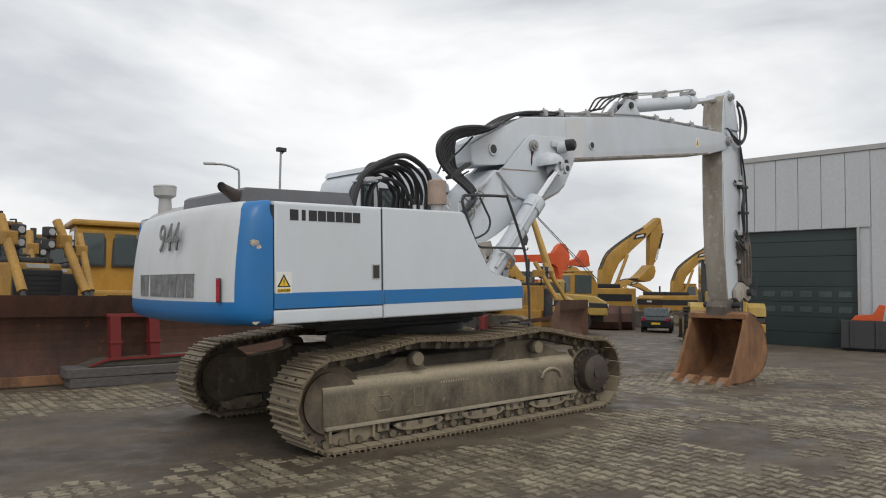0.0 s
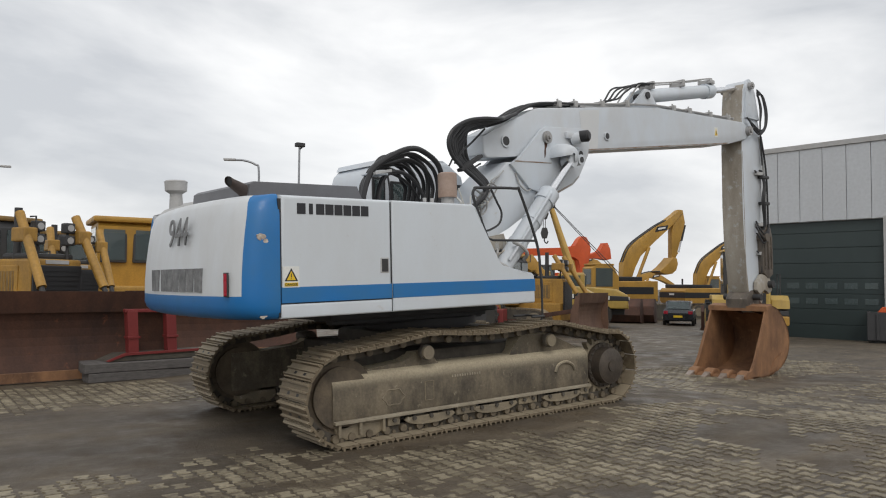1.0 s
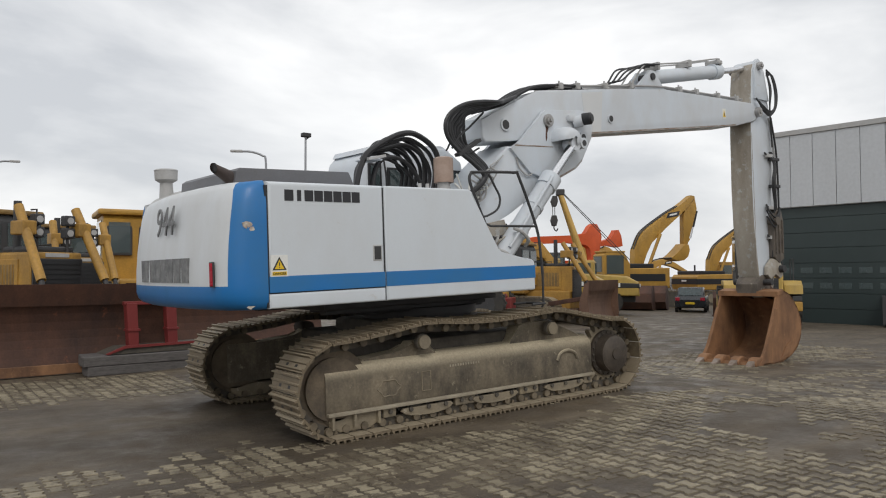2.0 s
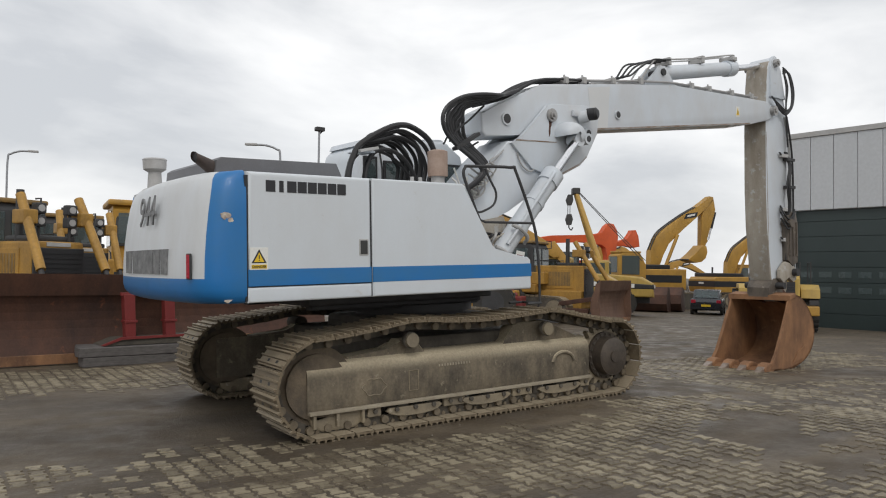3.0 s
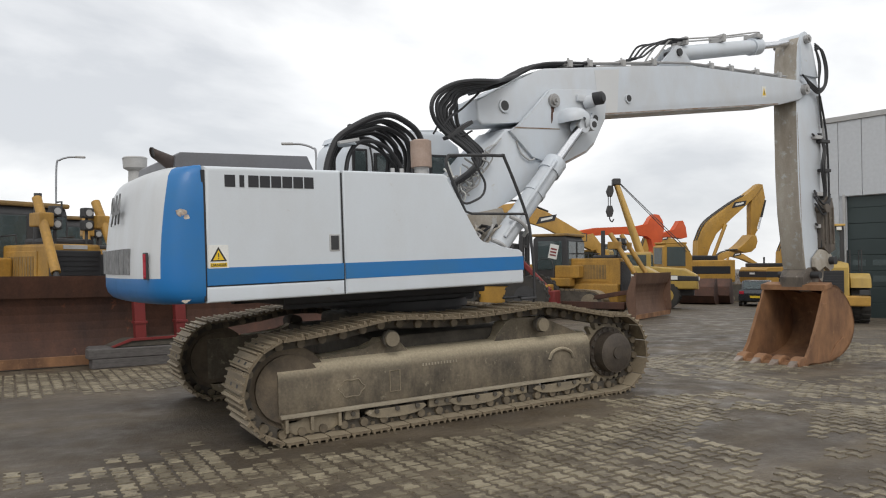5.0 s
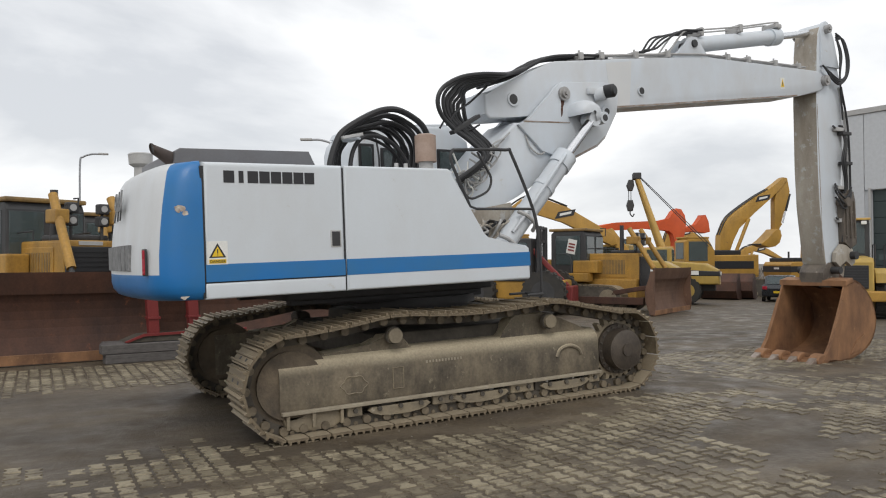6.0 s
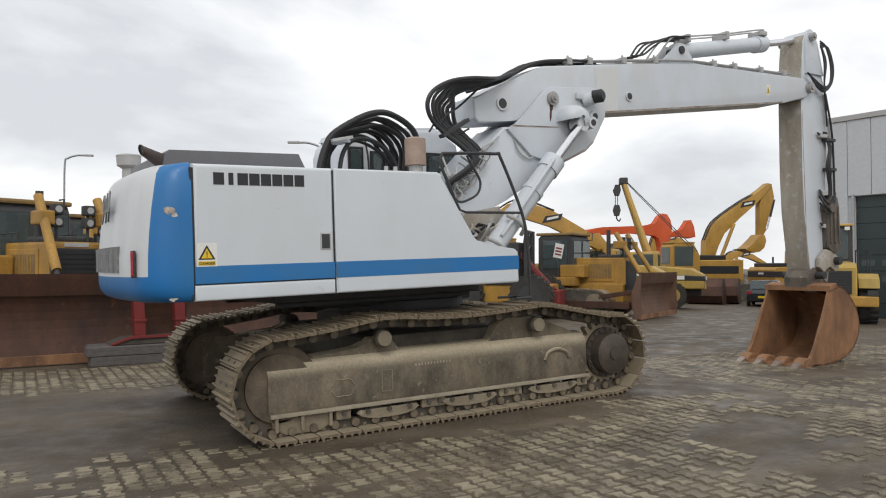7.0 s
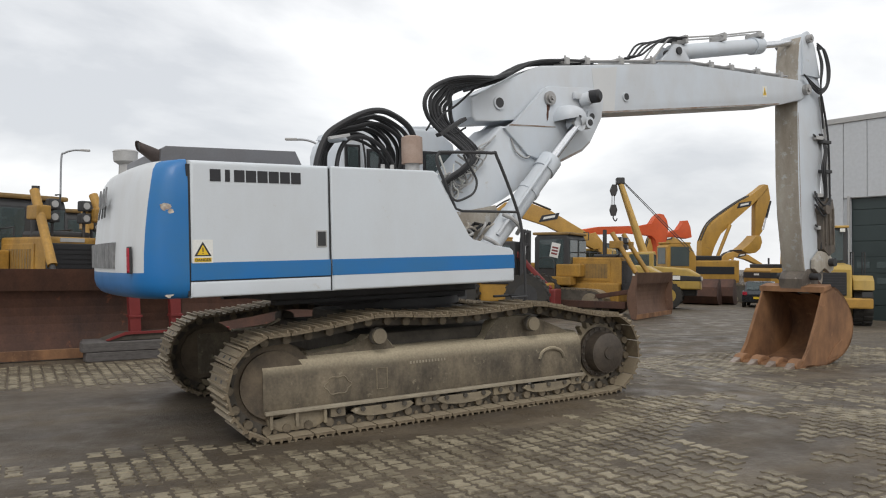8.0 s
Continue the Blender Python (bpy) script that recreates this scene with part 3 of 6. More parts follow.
    for x, z, a in poses:
        ob = new("track_shoe", me)
        ob.parent = track
        ob.matrix_basis = pose(x, yc, z, 0, a, 0)


build_track(-1)
build_track(1)

# carbody between the tracks
bm = bmesh.new()
add_box(bm, (-0.1, -1.25, 0.55), (2.0, 1.25, 0.86), 0.06)
add_box(bm, (0.15, -0.75, 0.5), (1.75, 0.75, 1.02), 0.08)
part("carbody", bm, MUDDARK, excavator, "dark oily steel carbody")
bm = bmesh.new()
add_rod(bm, (0.95, 0, 0.98), (0.95, 0, 1.22), 0.68, sides=48)
add_rod(bm, (0.95, 0, 1.06), (0.95, 0, 1.15), 0.76, sides=48)
part("slewing_ring", bm, DARK, excavator, smooth=True)


def up(name, bm, material, label="", smooth=False, parent=None):
    """A part of the upper carriage."""
    if parent is None:
        return part(name, bm, material, excavator, label, SLEW, smooth)
    return part(name, bm, material, parent, label, None, smooth)


deck = up("revolving_deck", box((-1.0, -0.95, 1.225), (1.45, 0.95, 1.335), 0.02), DARK, "dark grimy steel deck underneath")
up("belly_plate", box((-0.3, -0.55, 1.12), (1.6, 0.55, 1.218), 0.03), DARK, parent=deck)
for y in (-0.75, 0.75):
    up("deck_beam", box((-0.9, y - 0.06, 1.17), (1.4, y + 0.06, 1.218), 0.01), DARK, parent=deck)
up("floor_plate", box((-1.88, -1.40, 1.328), (1.42, 1.40, 1.338), 0.0), DARK, parent=deck)


# side panels: rear door, skirt, front panel
FRONT = [(-0.645, 2.462), (0.50, 2.468), (0.55, 2.44), (0.90, 1.80), (0.96, 1.755), (1.47, 1.685), (1.51, 1.655)]
for s in (-1, 1):
    y0, y1 = sorted((s * 1.55, s * 1.30))
    door_panel = up("engine_door", prism([(-1.915, 1.462), (-1.915, 2.455), (-0.655, 2.462), (-0.655, 1.462)], y0, y1, 0.045, 4), WHITE, "scuffed white engine door", True)
    up("rear_skirt", prism([(-1.915, 1.325), (-1.915, 1.456), (-0.655, 1.456), (-0.655, 1.325)], y0, y1, 0.02, 3), WHITE, "white lower skirt", True)
    o = s * 1.552
    a, b = sorted((o, o - s * 0.02))
    up("blue_stripe", box((-1.912, a, 1.466), (-0.658, b, 1.612), 0.004), BLUE, "blue painted stripe", parent=door_panel)
    if s < 0:
        tank = up("front_side_panel", prism([(-0.642, 1.325), *FRONT, (1.515, 1.34), (1.50, 1.325)], y0, -0.62, 0.045, 4), WHITE, "white tank panel with sloping front", True)
        stripe = up("blue_stripe", prism([(-0.640, 1.466), (-0.640, 1.612), (1.512, 1.612), (1.516, 1.466)], -1.5525, -1.5, 0.002), BLUE, "blue painted stripe", parent=tank)
        up("nose_stripe", box((1.49, -1.53, 1.466), (1.5185, -0.70, 1.612), 0.003), BLUE, parent=tank)
    else:
        tank = up("battery_box", prism([(-0.642, 1.325), (-0.642, 1.9), (0.1, 1.9), (0.1, 1.325)], y0, y1, 0.04, 3), WHITE, "", True)

# black strips that stand in for the shade inside the panel gaps
up("gap_shade", box((-0.668, -1.535, 1.33), (-0.630, -1.32, 2.44), 0.0), BLACK)
up("gap_shade", box((-1.90, -1.538, 1.44), (-0.66, -1.32, 1.475), 0.0), BLACK)
up("gap_shade", box((-1.935, -1.54, 1.34), (-1.905, -1.32, 2.42), 0.0), BLACK)
# engine house top and core
bm = bmesh.new()
add_box(bm, (-1.91, -1.47, 1.34), (-0.66, 1.47, 2.452), 0.03)
up("engine_house", bm, WHITE, "white engine house")
# stepped dark hood
hood = up("engine_hood", prism([(-2.06, 2.44), (-2.045, 2.575), (-2.0, 2.605), (-0.83, 2.625), (-0.74, 2.44)], -1.22, 0.05, 0.02), GREY, "dark grey stained engine hood", True)
up("hood_lid", prism([(-2.02, 2.44), (-1.95, 2.50), (-1.78, 2.575), (-1.35, 2.59), (-1.3, 2.44)], 0.12, 1.10, 0.02), LGREY, "light grey hood lid", True)


# counterweight: rounded corners, tapering to the top
def counterweight():
    plan = [(-1.925, -1.55), (-2.02, -1.55), (-2.12, -1.538), (-2.20, -1.505), (-2.265, -1.45), (-2.315, -1.37), (-2.345, -1.27), (-2.375, -1.1), (-2.42, -0.75), (-2.45, -0.35), (-2.46, 0)]
    plan = plan + [(x, -y) for x, y in plan[-2::-1]]
    rows = [(1.325, 0.10), (1.345, 0.05), (1.39, 0.015), (1.45, 0.0), (1.54, 0.0), (1.70, 0.004), (1.90, 0.02), (2.10, 0.045), (2.28, 0.075), (2.38, 0.10), (2.43, 0.13), (2.455, 0.18), (2.465, 0.26)]
    bm = bmesh.new()
    grid = []
    for z, inset in rows:
        line = []
        for i, (x, y) in enumerate(plan):
            w = min(max((-1.95 - x) / 0.3, 0), 1)
            edge = inset if z > 2.37 else 0.0
            low = inset if z < 1.45 else 0.0
            sy = 1 - (inset * 0.35 * w + edge * 0.25 + low * 0.5) / 1.55
            line.append(bm.verts.new((x + inset * w + 0.08 * (y + 1.55) * w, y * sy, z)))
        grid.append(line)
    for j in range(len(rows) - 1):
        for i in range(len(plan) - 1):
            f = bm.faces.new((grid[j][i], grid[j][i + 1], grid[j + 1][i + 1], grid[j + 1][i]))
            corner = i < 4 or i >= len(plan) - 5
            f.material_index = 1 if corner or rows[j + 1][0] < 1.55 else 0
    f = bm.faces.new(grid[-1])
    bm.faces.new(grid[0][::-1]).material_index = 1
    bm.faces.new([g[0] for g in grid] + [g[-1] for g in grid[::-1]])
    return up("counterweight", bm, [CWHITE, BLUE], "white counterweight with blue corners and chipped paint", True)


cw = counterweight()
FACE = pose(0, 0, 0, 90, 0, 0)  # lettering that stands on the near side and reads along +x


def block_word(parent, x0, x1, z0, z1, y, material, count, name):
    """A maker's mark as plain blocks of the letters' size."""
    w = (x1 - x0) / count
    for k in range(count):
        a = x0 + k * w
        thin = k == 1
        up(name, box((a + w * (0.30 if thin else 0.05), y - 0.002, z0), (a + w * (0.70 if thin else 0.93), y + 0.004, z1), 0.0), material, "", parent=parent)


near_door = [o for o in excavator.children if o.name.startswith("engine_door")][0]
block_word(near_door, -1.75, -0.93, 2.285, 2.385, -1.552, INK, 8, "maker_mark")
# latch
latch = up("door_latch", box((-0.80, -1.556, 1.72), (-0.69, -1.53, 1.88), 0.012), LGREY, "grey recessed door latch", parent=near_door)
up("latch_plate", box((-0.785, -1.560, 1.735), (-0.705, -1.545, 1.865), 0.006), DARK, parent=near_door)
# warning sign on the door
sign = up("danger_sign", box((-1.90, -1.5535, 1.608), (-1.73, -1.545, 1.80), 0.001), SIGNW, "white and yellow warning sticker", parent=near_door)
bm = bmesh.new()
add_prism(bm, [(-1.885, 1.665), (-1.745, 1.665), (-1.815, 1.785)], -1.5548, -1.550)
up("warning_triangle", bm, INK, "black triangle rim", parent=near_door)
up("triangle_face", prism([(-1.862, 1.675), (-1.768, 1.675), (-1.815, 1.758)], -1.5560, -1.552), SIGNY, parent=near_door)
bm = bmesh.new()
add_box(bm, (-1.819, -1.5575, 1.699), (-1.811, -1.553, 1.735))
add_box(bm, (-1.819, -1.5575, 1.683), (-1.811, -1.553, 1.691))
up("exclamation_mark", bm, INK, parent=near_door)
up("sign_band", box((-1.885, -1.5550, 1.618), (-1.745, -1.550, 1.652), 0), SIGNY, parent=near_door)
letters("danger_word", "DANGER", 0.032, Matrix.Translation((-1.815, -1.5555, 1.624)) @ FACE, INK, near_door)

# chipped paint on the blue corner
CHIP = mat("chipped_primer", (0.60, 0.56, 0.48), 0.8, dark=(0.16, 0.08, 0.05), amount=1.1, scale=14, bump=0.2)
for cx, cz, r in ((-2.10, 2.07, 0.042), (-2.06, 2.03, 0.025), (-2.08, 1.362, 0.035)):
    bm = bmesh.new()
    ring = []
    for k in range(14):
        a = 2 * math.pi * k / 14
        rr = r * (0.65 + 0.5 * random.random())
        ring.append((cx + rr * math.cos(a), cz + rr * 0.8 * math.sin(a)))
    y = -1.528 if cz > 1.5 else -1.510
    add_prism(bm, ring, y - 0.003, y + 0.02)
    for v in bm.verts:
        v.co.y += 0.22 * (-2.094 - v.co.x)
    up("paint_chip", bm, CHIP, "bare chipped patch", parent=cw)
# tail light
light_m = pose(-2.355, -1.315, 1.645, 0, 0, -72)
lamp_case = part("tail_light", box((-0.018, 0.006, -0.10), (0.018, 0.03, 0.10), 0.005, light_m), REFL, cw, "tall red tail light")
bm = bmesh.new()
add_box(bm, (-0.026, 0.012, -0.11), (0.026, 0.032, 0.11), 0.006, light_m)
part("light_frame", bm, DARK, cw)
# model number and mark on the rear
REAR = pose(0, 0, 0, 90, 0, -90)
letters("model_number", "944", 0.40, Matrix.Translation((-2.34, -0.24, 2.03)) @ pose(0, 0, 0, 0, 5, -4.5) @ REAR, INKG, cw, 0.006, "worn grey number")
for k in range(8):
    y1 = 0.60 - k * 0.185
    xx = -2.452 + 0.075 * (abs(y1 - 0.09) / 1.1) ** 2 + 0.08 * (y1 - 0.09 + 1.55)
    part("rear_mark", box((xx - 0.012, y1 - (0.06 if k == 1 else 0.145), 1.575), (xx + 0.05, y1, 1.80), 0.0), INKG, cw)

# exhaust, air intake, filter canister
bm = bmesh.new()
rings = []
for q in range(7):
    t = q / 6
    cx, cz, r = -1.90 - 0.31 * t, 2.43 + 0.17 * t, 0.09 - 0.045 * t
    ring = []
    for k in range(18):
        a = 2 * math.pi * k / 18
        ring.append(bm.verts.new((cx + r * math.cos(a) * (0.5 - 0.75 * t), -1.12 + 0.075 * math.sin(a), cz + r * math.cos(a))))
    rings.append(ring)
for q in range(6):
    for k in range(18):
        bm.faces.new((rings[q][k], rings[q][(k + 1) % 18], rings[q + 1][(k + 1) % 18], rings[q + 1][k]))
bm.faces.new(rings[0][::-1])
mouth = [v.co.copy() for v in rings[-1]]
exhaust = up("exhaust_pipe", bm, SOOT, "sooty rust-brown slash-cut exhaust pipe", True)
bm = bmesh.new()
bm.faces.new([bm.verts.new(Vector(v) + Vector((0.012, 0, 0))) for v in mouth])
up("exhaust_mouth", bm, BLACK, parent=exhaust)
bm = bmesh.new()
add_rod(bm, (-1.865, 0.95, 2.42), (-1.865, 0.95, 2.70), 0.085, 0.068, sides=24)
intake = up("air_intake", bm, LGREY, "grey mushroom air intake", True)
bm = bmesh.new()
add_rod(bm, (-1.865, 0.95, 2.685), (-1.865, 0.95, 2.715), 0.075, 0.122, sides=32)
add_rod(bm, (-1.865, 0.95, 2.715), (-1.865, 0.95, 2.82), 0.122, 0.128, sides=32)
add_rod(bm, (-1.865, 0.95, 2.82), (-1.865, 0.95, 2.835), 0.132, 0.118, sides=32)
up("intake_cap", bm, LGREY, "round ribbed cap", True, intake)
bm = bmesh.new()
add_rod(bm, (0.53, -1.1, 2.585), (0.53, -1.1, 2.86), 0.112, sides=28)
add_rod(bm, (0.53, -1.1, 2.86), (0.53, -1.1, 2.875), 0.112, 0.08, sides=28)
canister = up("filter_canister", bm, CREAM, "faded beige filter canister", True)
bm = bmesh.new()
add_rod(bm, (0.53, -1.1, 2.40), (0.53, -1.1, 2.59), 0.075, sides=24)
add_box(bm, (0.22, -1.2, 2.45), (0.62, -1.0, 2.50), 0.01)
for x in (0.16, 0.27):
    add_rod(bm, (x, -1.12, 2.46), (x, -1.12, 2.56), 0.022, sides=10)
up("canister_base", bm, LGREY, "", True, canister)

# cab beyond the hoses
CABW = [(0.44, 1.34), (0.44, 2.92), (0.48, 3.05), (0.58, 3.15), (0.80, 3.20), (1.80, 3.26), (2.08, 3.08), (2.30, 2.2), (2.30, 1.34)]
cab = up("cab", prism(CABW, 0.30, 1.25, 0.06, 4), BOOMW, "grey-white operator cab", True)
up("cab_roof", prism([(0.52, 3.13), (0.56, 3.20), (1.75, 3.29), (1.9, 3.22)], 0.34, 1.22, 0.02), BOOMW, "", True, cab)
for x0, x1, z0, z1 in ((0.50, 0.64, 2.52, 2.94), (0.80, 1.06, 2.60, 2.90), (1.62, 2.02, 2.45, 2.92)):
    up("cab_window_frame", box((x0 - 0.035, 0.282, z0 - 0.035), (x1 + 0.035, 0.31, z1 + 0.035), 0.02), BLACK, "black rubber window frame", parent=cab)
    up("cab_window", box((x0, 0.276, z0), (x1, 0.29, z1), 0.003), GLASS, "dark tinted window pane", parent=cab)
up("cab_rail", tube([(0.72, 0.26, 2.5), (0.72, 0.25, 2.8), (0.69, 0.26, 3.04)], 0.012, 6, 4), DARK, "", True, cab)
bm = bmesh.new()
add_box(bm, (-0.12, -0.3, 2.36), (0.32, 0.30, 2.54), 0.04)
up("valve_block", bm, DARK, "black hydraulic valve block", True)
up("centre_deck", box((-0.66, -0.62, 1.34), (1.15, 0.42, 2.30), 0.03), LGREY, "grey covers over the pumps")
bm = bmesh.new()
add_box(bm, (-0.20, -0.64, 2.86), (0.02, -0.40, 2.885), 0.012)
up("hose_bracket_plate", bm, BOOMW)


# hoses from the valve block over to the boom
def hose(points, r=0.026, name="hydraulic_hose"):
    return up(name, tube(points, r, 9, 6), BLACK, "", True)


random.seed(4)
for k in range(9):
    y = -0.66 + 0.075 * k
    t = k / 8
    j = random.uniform(-0.03, 0.03)
    lift = 0.05 * (k % 3)
    hose([(-0.38 + 0.36 * t, y, 2.40), (-0.35 + 0.38 * t, y, 2.62), (-0.28 + 0.33 * t, y, 2.81), (-0.16 + 0.33 * t + j, y, 2.95 + 0.03 * t), (0.13 + 0.17 * t, y + j, 3.13 - lift), (0.36 + 0.12 * t, y + j, 3.20 - lift - 0.06 * t), (0.58 + 0.06 * t, y + 0.04, 3.19 - lift - 0.10 * t), (0.80 - 0.08 * t, y + 0.06, 3.08 - lift - 0.08 * t), (0.90 - 0.10 * t, y + 0.08, 2.92 - lift), (0.92 - 0.12 * t, y + 0.1, 2.70), (0.86 - 0.1 * t, y + 0.12, 2.44)], 0.025 if k % 3 else 0.034)
for k in range(2):
    y = -0.60 + 0.11 * k
    hose([(-0.12 + 0.05 * k, y, 2.44), (-0.06 + 0.05 * k, y, 2.74), (0.08 + 0.03 * k, y, 2.90), (0.34, y + 0.03, 2.90 - 0.03 * k), (0.55, y + 0.05, 2.76 - 0.02 * k), (0.70 + 0.03 * k, y + 0.05, 2.50)], 0.018 if k % 2 else 0.024)
for k in range(7):
    t = k / 6
    y = -0.52 + 0.05 * k
    j = random.uniform(-0.02, 0.02)
    hose([(2.62, y * 0.55, 3.96 - 0.02 * t), (2.30, y * 0.7, 3.85), (2.04 + 0.12 * t, y, 3.78 + 0.01 * t), (1.72 + 0.14 * t, y, 3.75 - 0.06 * t), (1.42 + 0.27 * t, y + j, 3.68 - 0.08 * t), (1.18 + 0.50 * t, y + j, 3.55 - 0.08 * t), (1.10 + 0.54 * t + j, y, 3.40), (1.14 + 0.54 * t + j, y, 3.23), (1.28 + 0.56 * t, y - 0.02, 3.07 + 0.02 * t), (1.50 + 0.50 * t, y - 0.05, 2.92 + 0.03 * t), (1.66 + 0.36 * t, y - 0.07, 2.77 + 0.05 * t), (1.56 + 0.28 * t, y - 0.07, 2.64), (1.28 + 0.26 * t, y - 0.05, 2.46), (1.05 + 0.2 * t, y, 2.25)], 0.020 if k % 3 == 1 else 0.027)
hose([(1.25, -0.45, 3.12), (1.42, -0.42, 3.30), (1.70, -0.30, 3.45), (2.0, -0.26, 3.68)], 0.014)
hose([(1.15, -0.45, 3.08), (1.30, -0.42, 3.22), (1.55, -0.40, 3.08), (1.75, -0.42, 3.16)], 0.012)
up("hose_clamp", box((-0.22, -0.05, -0.022), (0.22, 0.05, 0.022), 0.006, pose(1.46, -0.52, 3.13, 0, -30, 0)), DARK)
up("hose_clamp", box((-0.12, -0.04, -0.016), (0.12, 0.04, 0.016), 0.005, pose(-0.12, -0.70, 2.88, 0, -12, 0)), LGREY)
# twin hoses lying up the boom
for k in range(5):
    y = -0.20 + 0.07 * k
    hose([(2.10, y, 3.74 + 0.02 * (k % 2)), (2.45, y, 3.86), (2.85, y, 4.07 + 0.015 * (k % 3)), (3.15, y, 4.19), (3.60, y, 4.26), (4.1 + 0.15 * k, y, 4.31)], 0.030 if k % 2 else 0.024)

# ladder rail by the front panel
rail = up("handrail", tube([(0.72, -1.46, 2.30), (0.60, -1.46, 2.56), (0.62, -1.46, 2.655), (0.70, -1.46, 2.675), (1.30, -1.46, 2.70), (1.38, -1.46, 2.66), (1.66, -1.46, 2.06), (1.72, -1.46, 1.72), (1.74, -1.46, 1.50)], 0.017, 8, 5), DARK, "black tubular handrail", True)
bm = bmesh.new()
add_tube(bm, [(0.66, -1.46, 2.42), (0.82, -1.46, 2.10), (0.90, -1.46, 2.075), (1.645, -1.46, 2.075)], 0.014, 8)
add_tube(bm, curve_points([(1.05, -1.30, 2.69), (1.14, -1.30, 2.55), (1.22, -1.30, 2.42), (1.19, -1.30, 2.30), (1.08, -1.30, 2.23), (0.92, -1.30, 2.20), (0.78, -1.30, 2.36)], 4), 0.013, 8)
up("rail_loop", bm, DARK, "", True, rail)
# nose steps and small things under the front
bm = bmesh.new()
for z in (1.0, 1.15):
    add_tube(bm, [(1.50, -1.5, z), (1.72, -1.5, z), (1.72, -1.2, z), (1.50, -1.2, z)], 0.014, 8)
add_tube(bm, [(1.74, -1.46, 1.5), (1.74, -1.46, 1.15), (1.70, -1.42, 1.0)], 0.014, 8)
up("side_step", bm, DARK)

# boom
BOOM = [(1.95, 3.60), (1.97, 3.34), (2.03, 3.28), (2.49, 3.335), (4.21, 3.57), (8.77, 4.12), (9.50, 4.27), (9.66, 4.36), (9.72, 4.48), (9.66, 4.58), (9.45, 4.63), (9.28, 4.625), (6.35, 4.53), (5.16, 4.39), (3.16, 4.125), (3.02, 4.08), (2.19, 3.66)]
boom = up("main_boom", prism(BOOM, -0.26, 0.26, 0.03, 3), BOOMW, "grey-white box-section boom", True)
up("repaint_patch", prism([(4.18, 3.60), (4.55, 3.64), (4.62, 4.28), (4.10, 4.20)], -0.2625, -0.255), BOOMP, "", parent=boom)
for x, z, r in ((2.40, 3.55, 0.065), (4.79, 3.865, 0.05)):
    bm = bmesh.new()
    add_rod(bm, (x, -0.285, z), (x, -0.25, z), r * 1.35, sides=28)
    ring = up("bush", bm, BOOMW, "", True, boom)
    # no hole is cut: a dark disc stands for the shade inside
    up("bush_shade", rod((x, -0.288, z), (x, -0.26, z), r, sides=24), DARK, "dark disc for the shaded hole", parent=boom)
up("boom_sticker", prism([(8.27, 4.21), (8.40, 4.22), (8.40, 4.41), (8.27, 4.40)], -0.264, -0.255), SIGNW, parent=boom)
up("boom_triangle", prism([(8.285, 4.24), (8.388, 4.25), (8.335, 4.385)], -0.2665, -0.26), SIGNY, parent=boom)
up("boom_triangle_mark", prism([(8.325, 4.265), (8.347, 4.267), (8.342, 4.33), (8.330, 4.33)], -0.2685, -0.262), INK, parent=boom)
# lower boom with knuckle plates
LOWER = [(1.05, 1.75), (1.22, 2.10), (1.62, 2.55), (2.01, 2.92), (2.40, 3.25), (3.26, 3.30), (3.30, 2.80), (2.40, 2.31), (1.80, 2.08), (1.50, 1.62)]
lower = up("lower_boom", prism(LOWER, -0.30, 0.30, 0.03, 3), BOOMW, "grey-white lower boom with weld scars", True)
SEAM = mat("brown_grime", (0.20, 0.13, 0.08), 0.8, dark=(0.42, 0.42, 0.42), amount=1.3, scale=3.5, bump=0.0)
TIP = mat("worn_tooth_steel", (0.36, 0.31, 0.27), 0.45, 0.5, dark=(0.17, 0.10, 0.06), amount=1.0, scale=9, bump=0.1)
KNUCKLE = [(2.42, 3.22), (2.60, 3.30), (3.12, 3.80), (3.20, 3.835), (3.98, 3.90), (4.16, 3.88), (4.24, 3.74), (4.20, 3.50), (3.95, 3.12), (3.80, 3.00), (3.28, 2.78), (2.8, 2.9)]
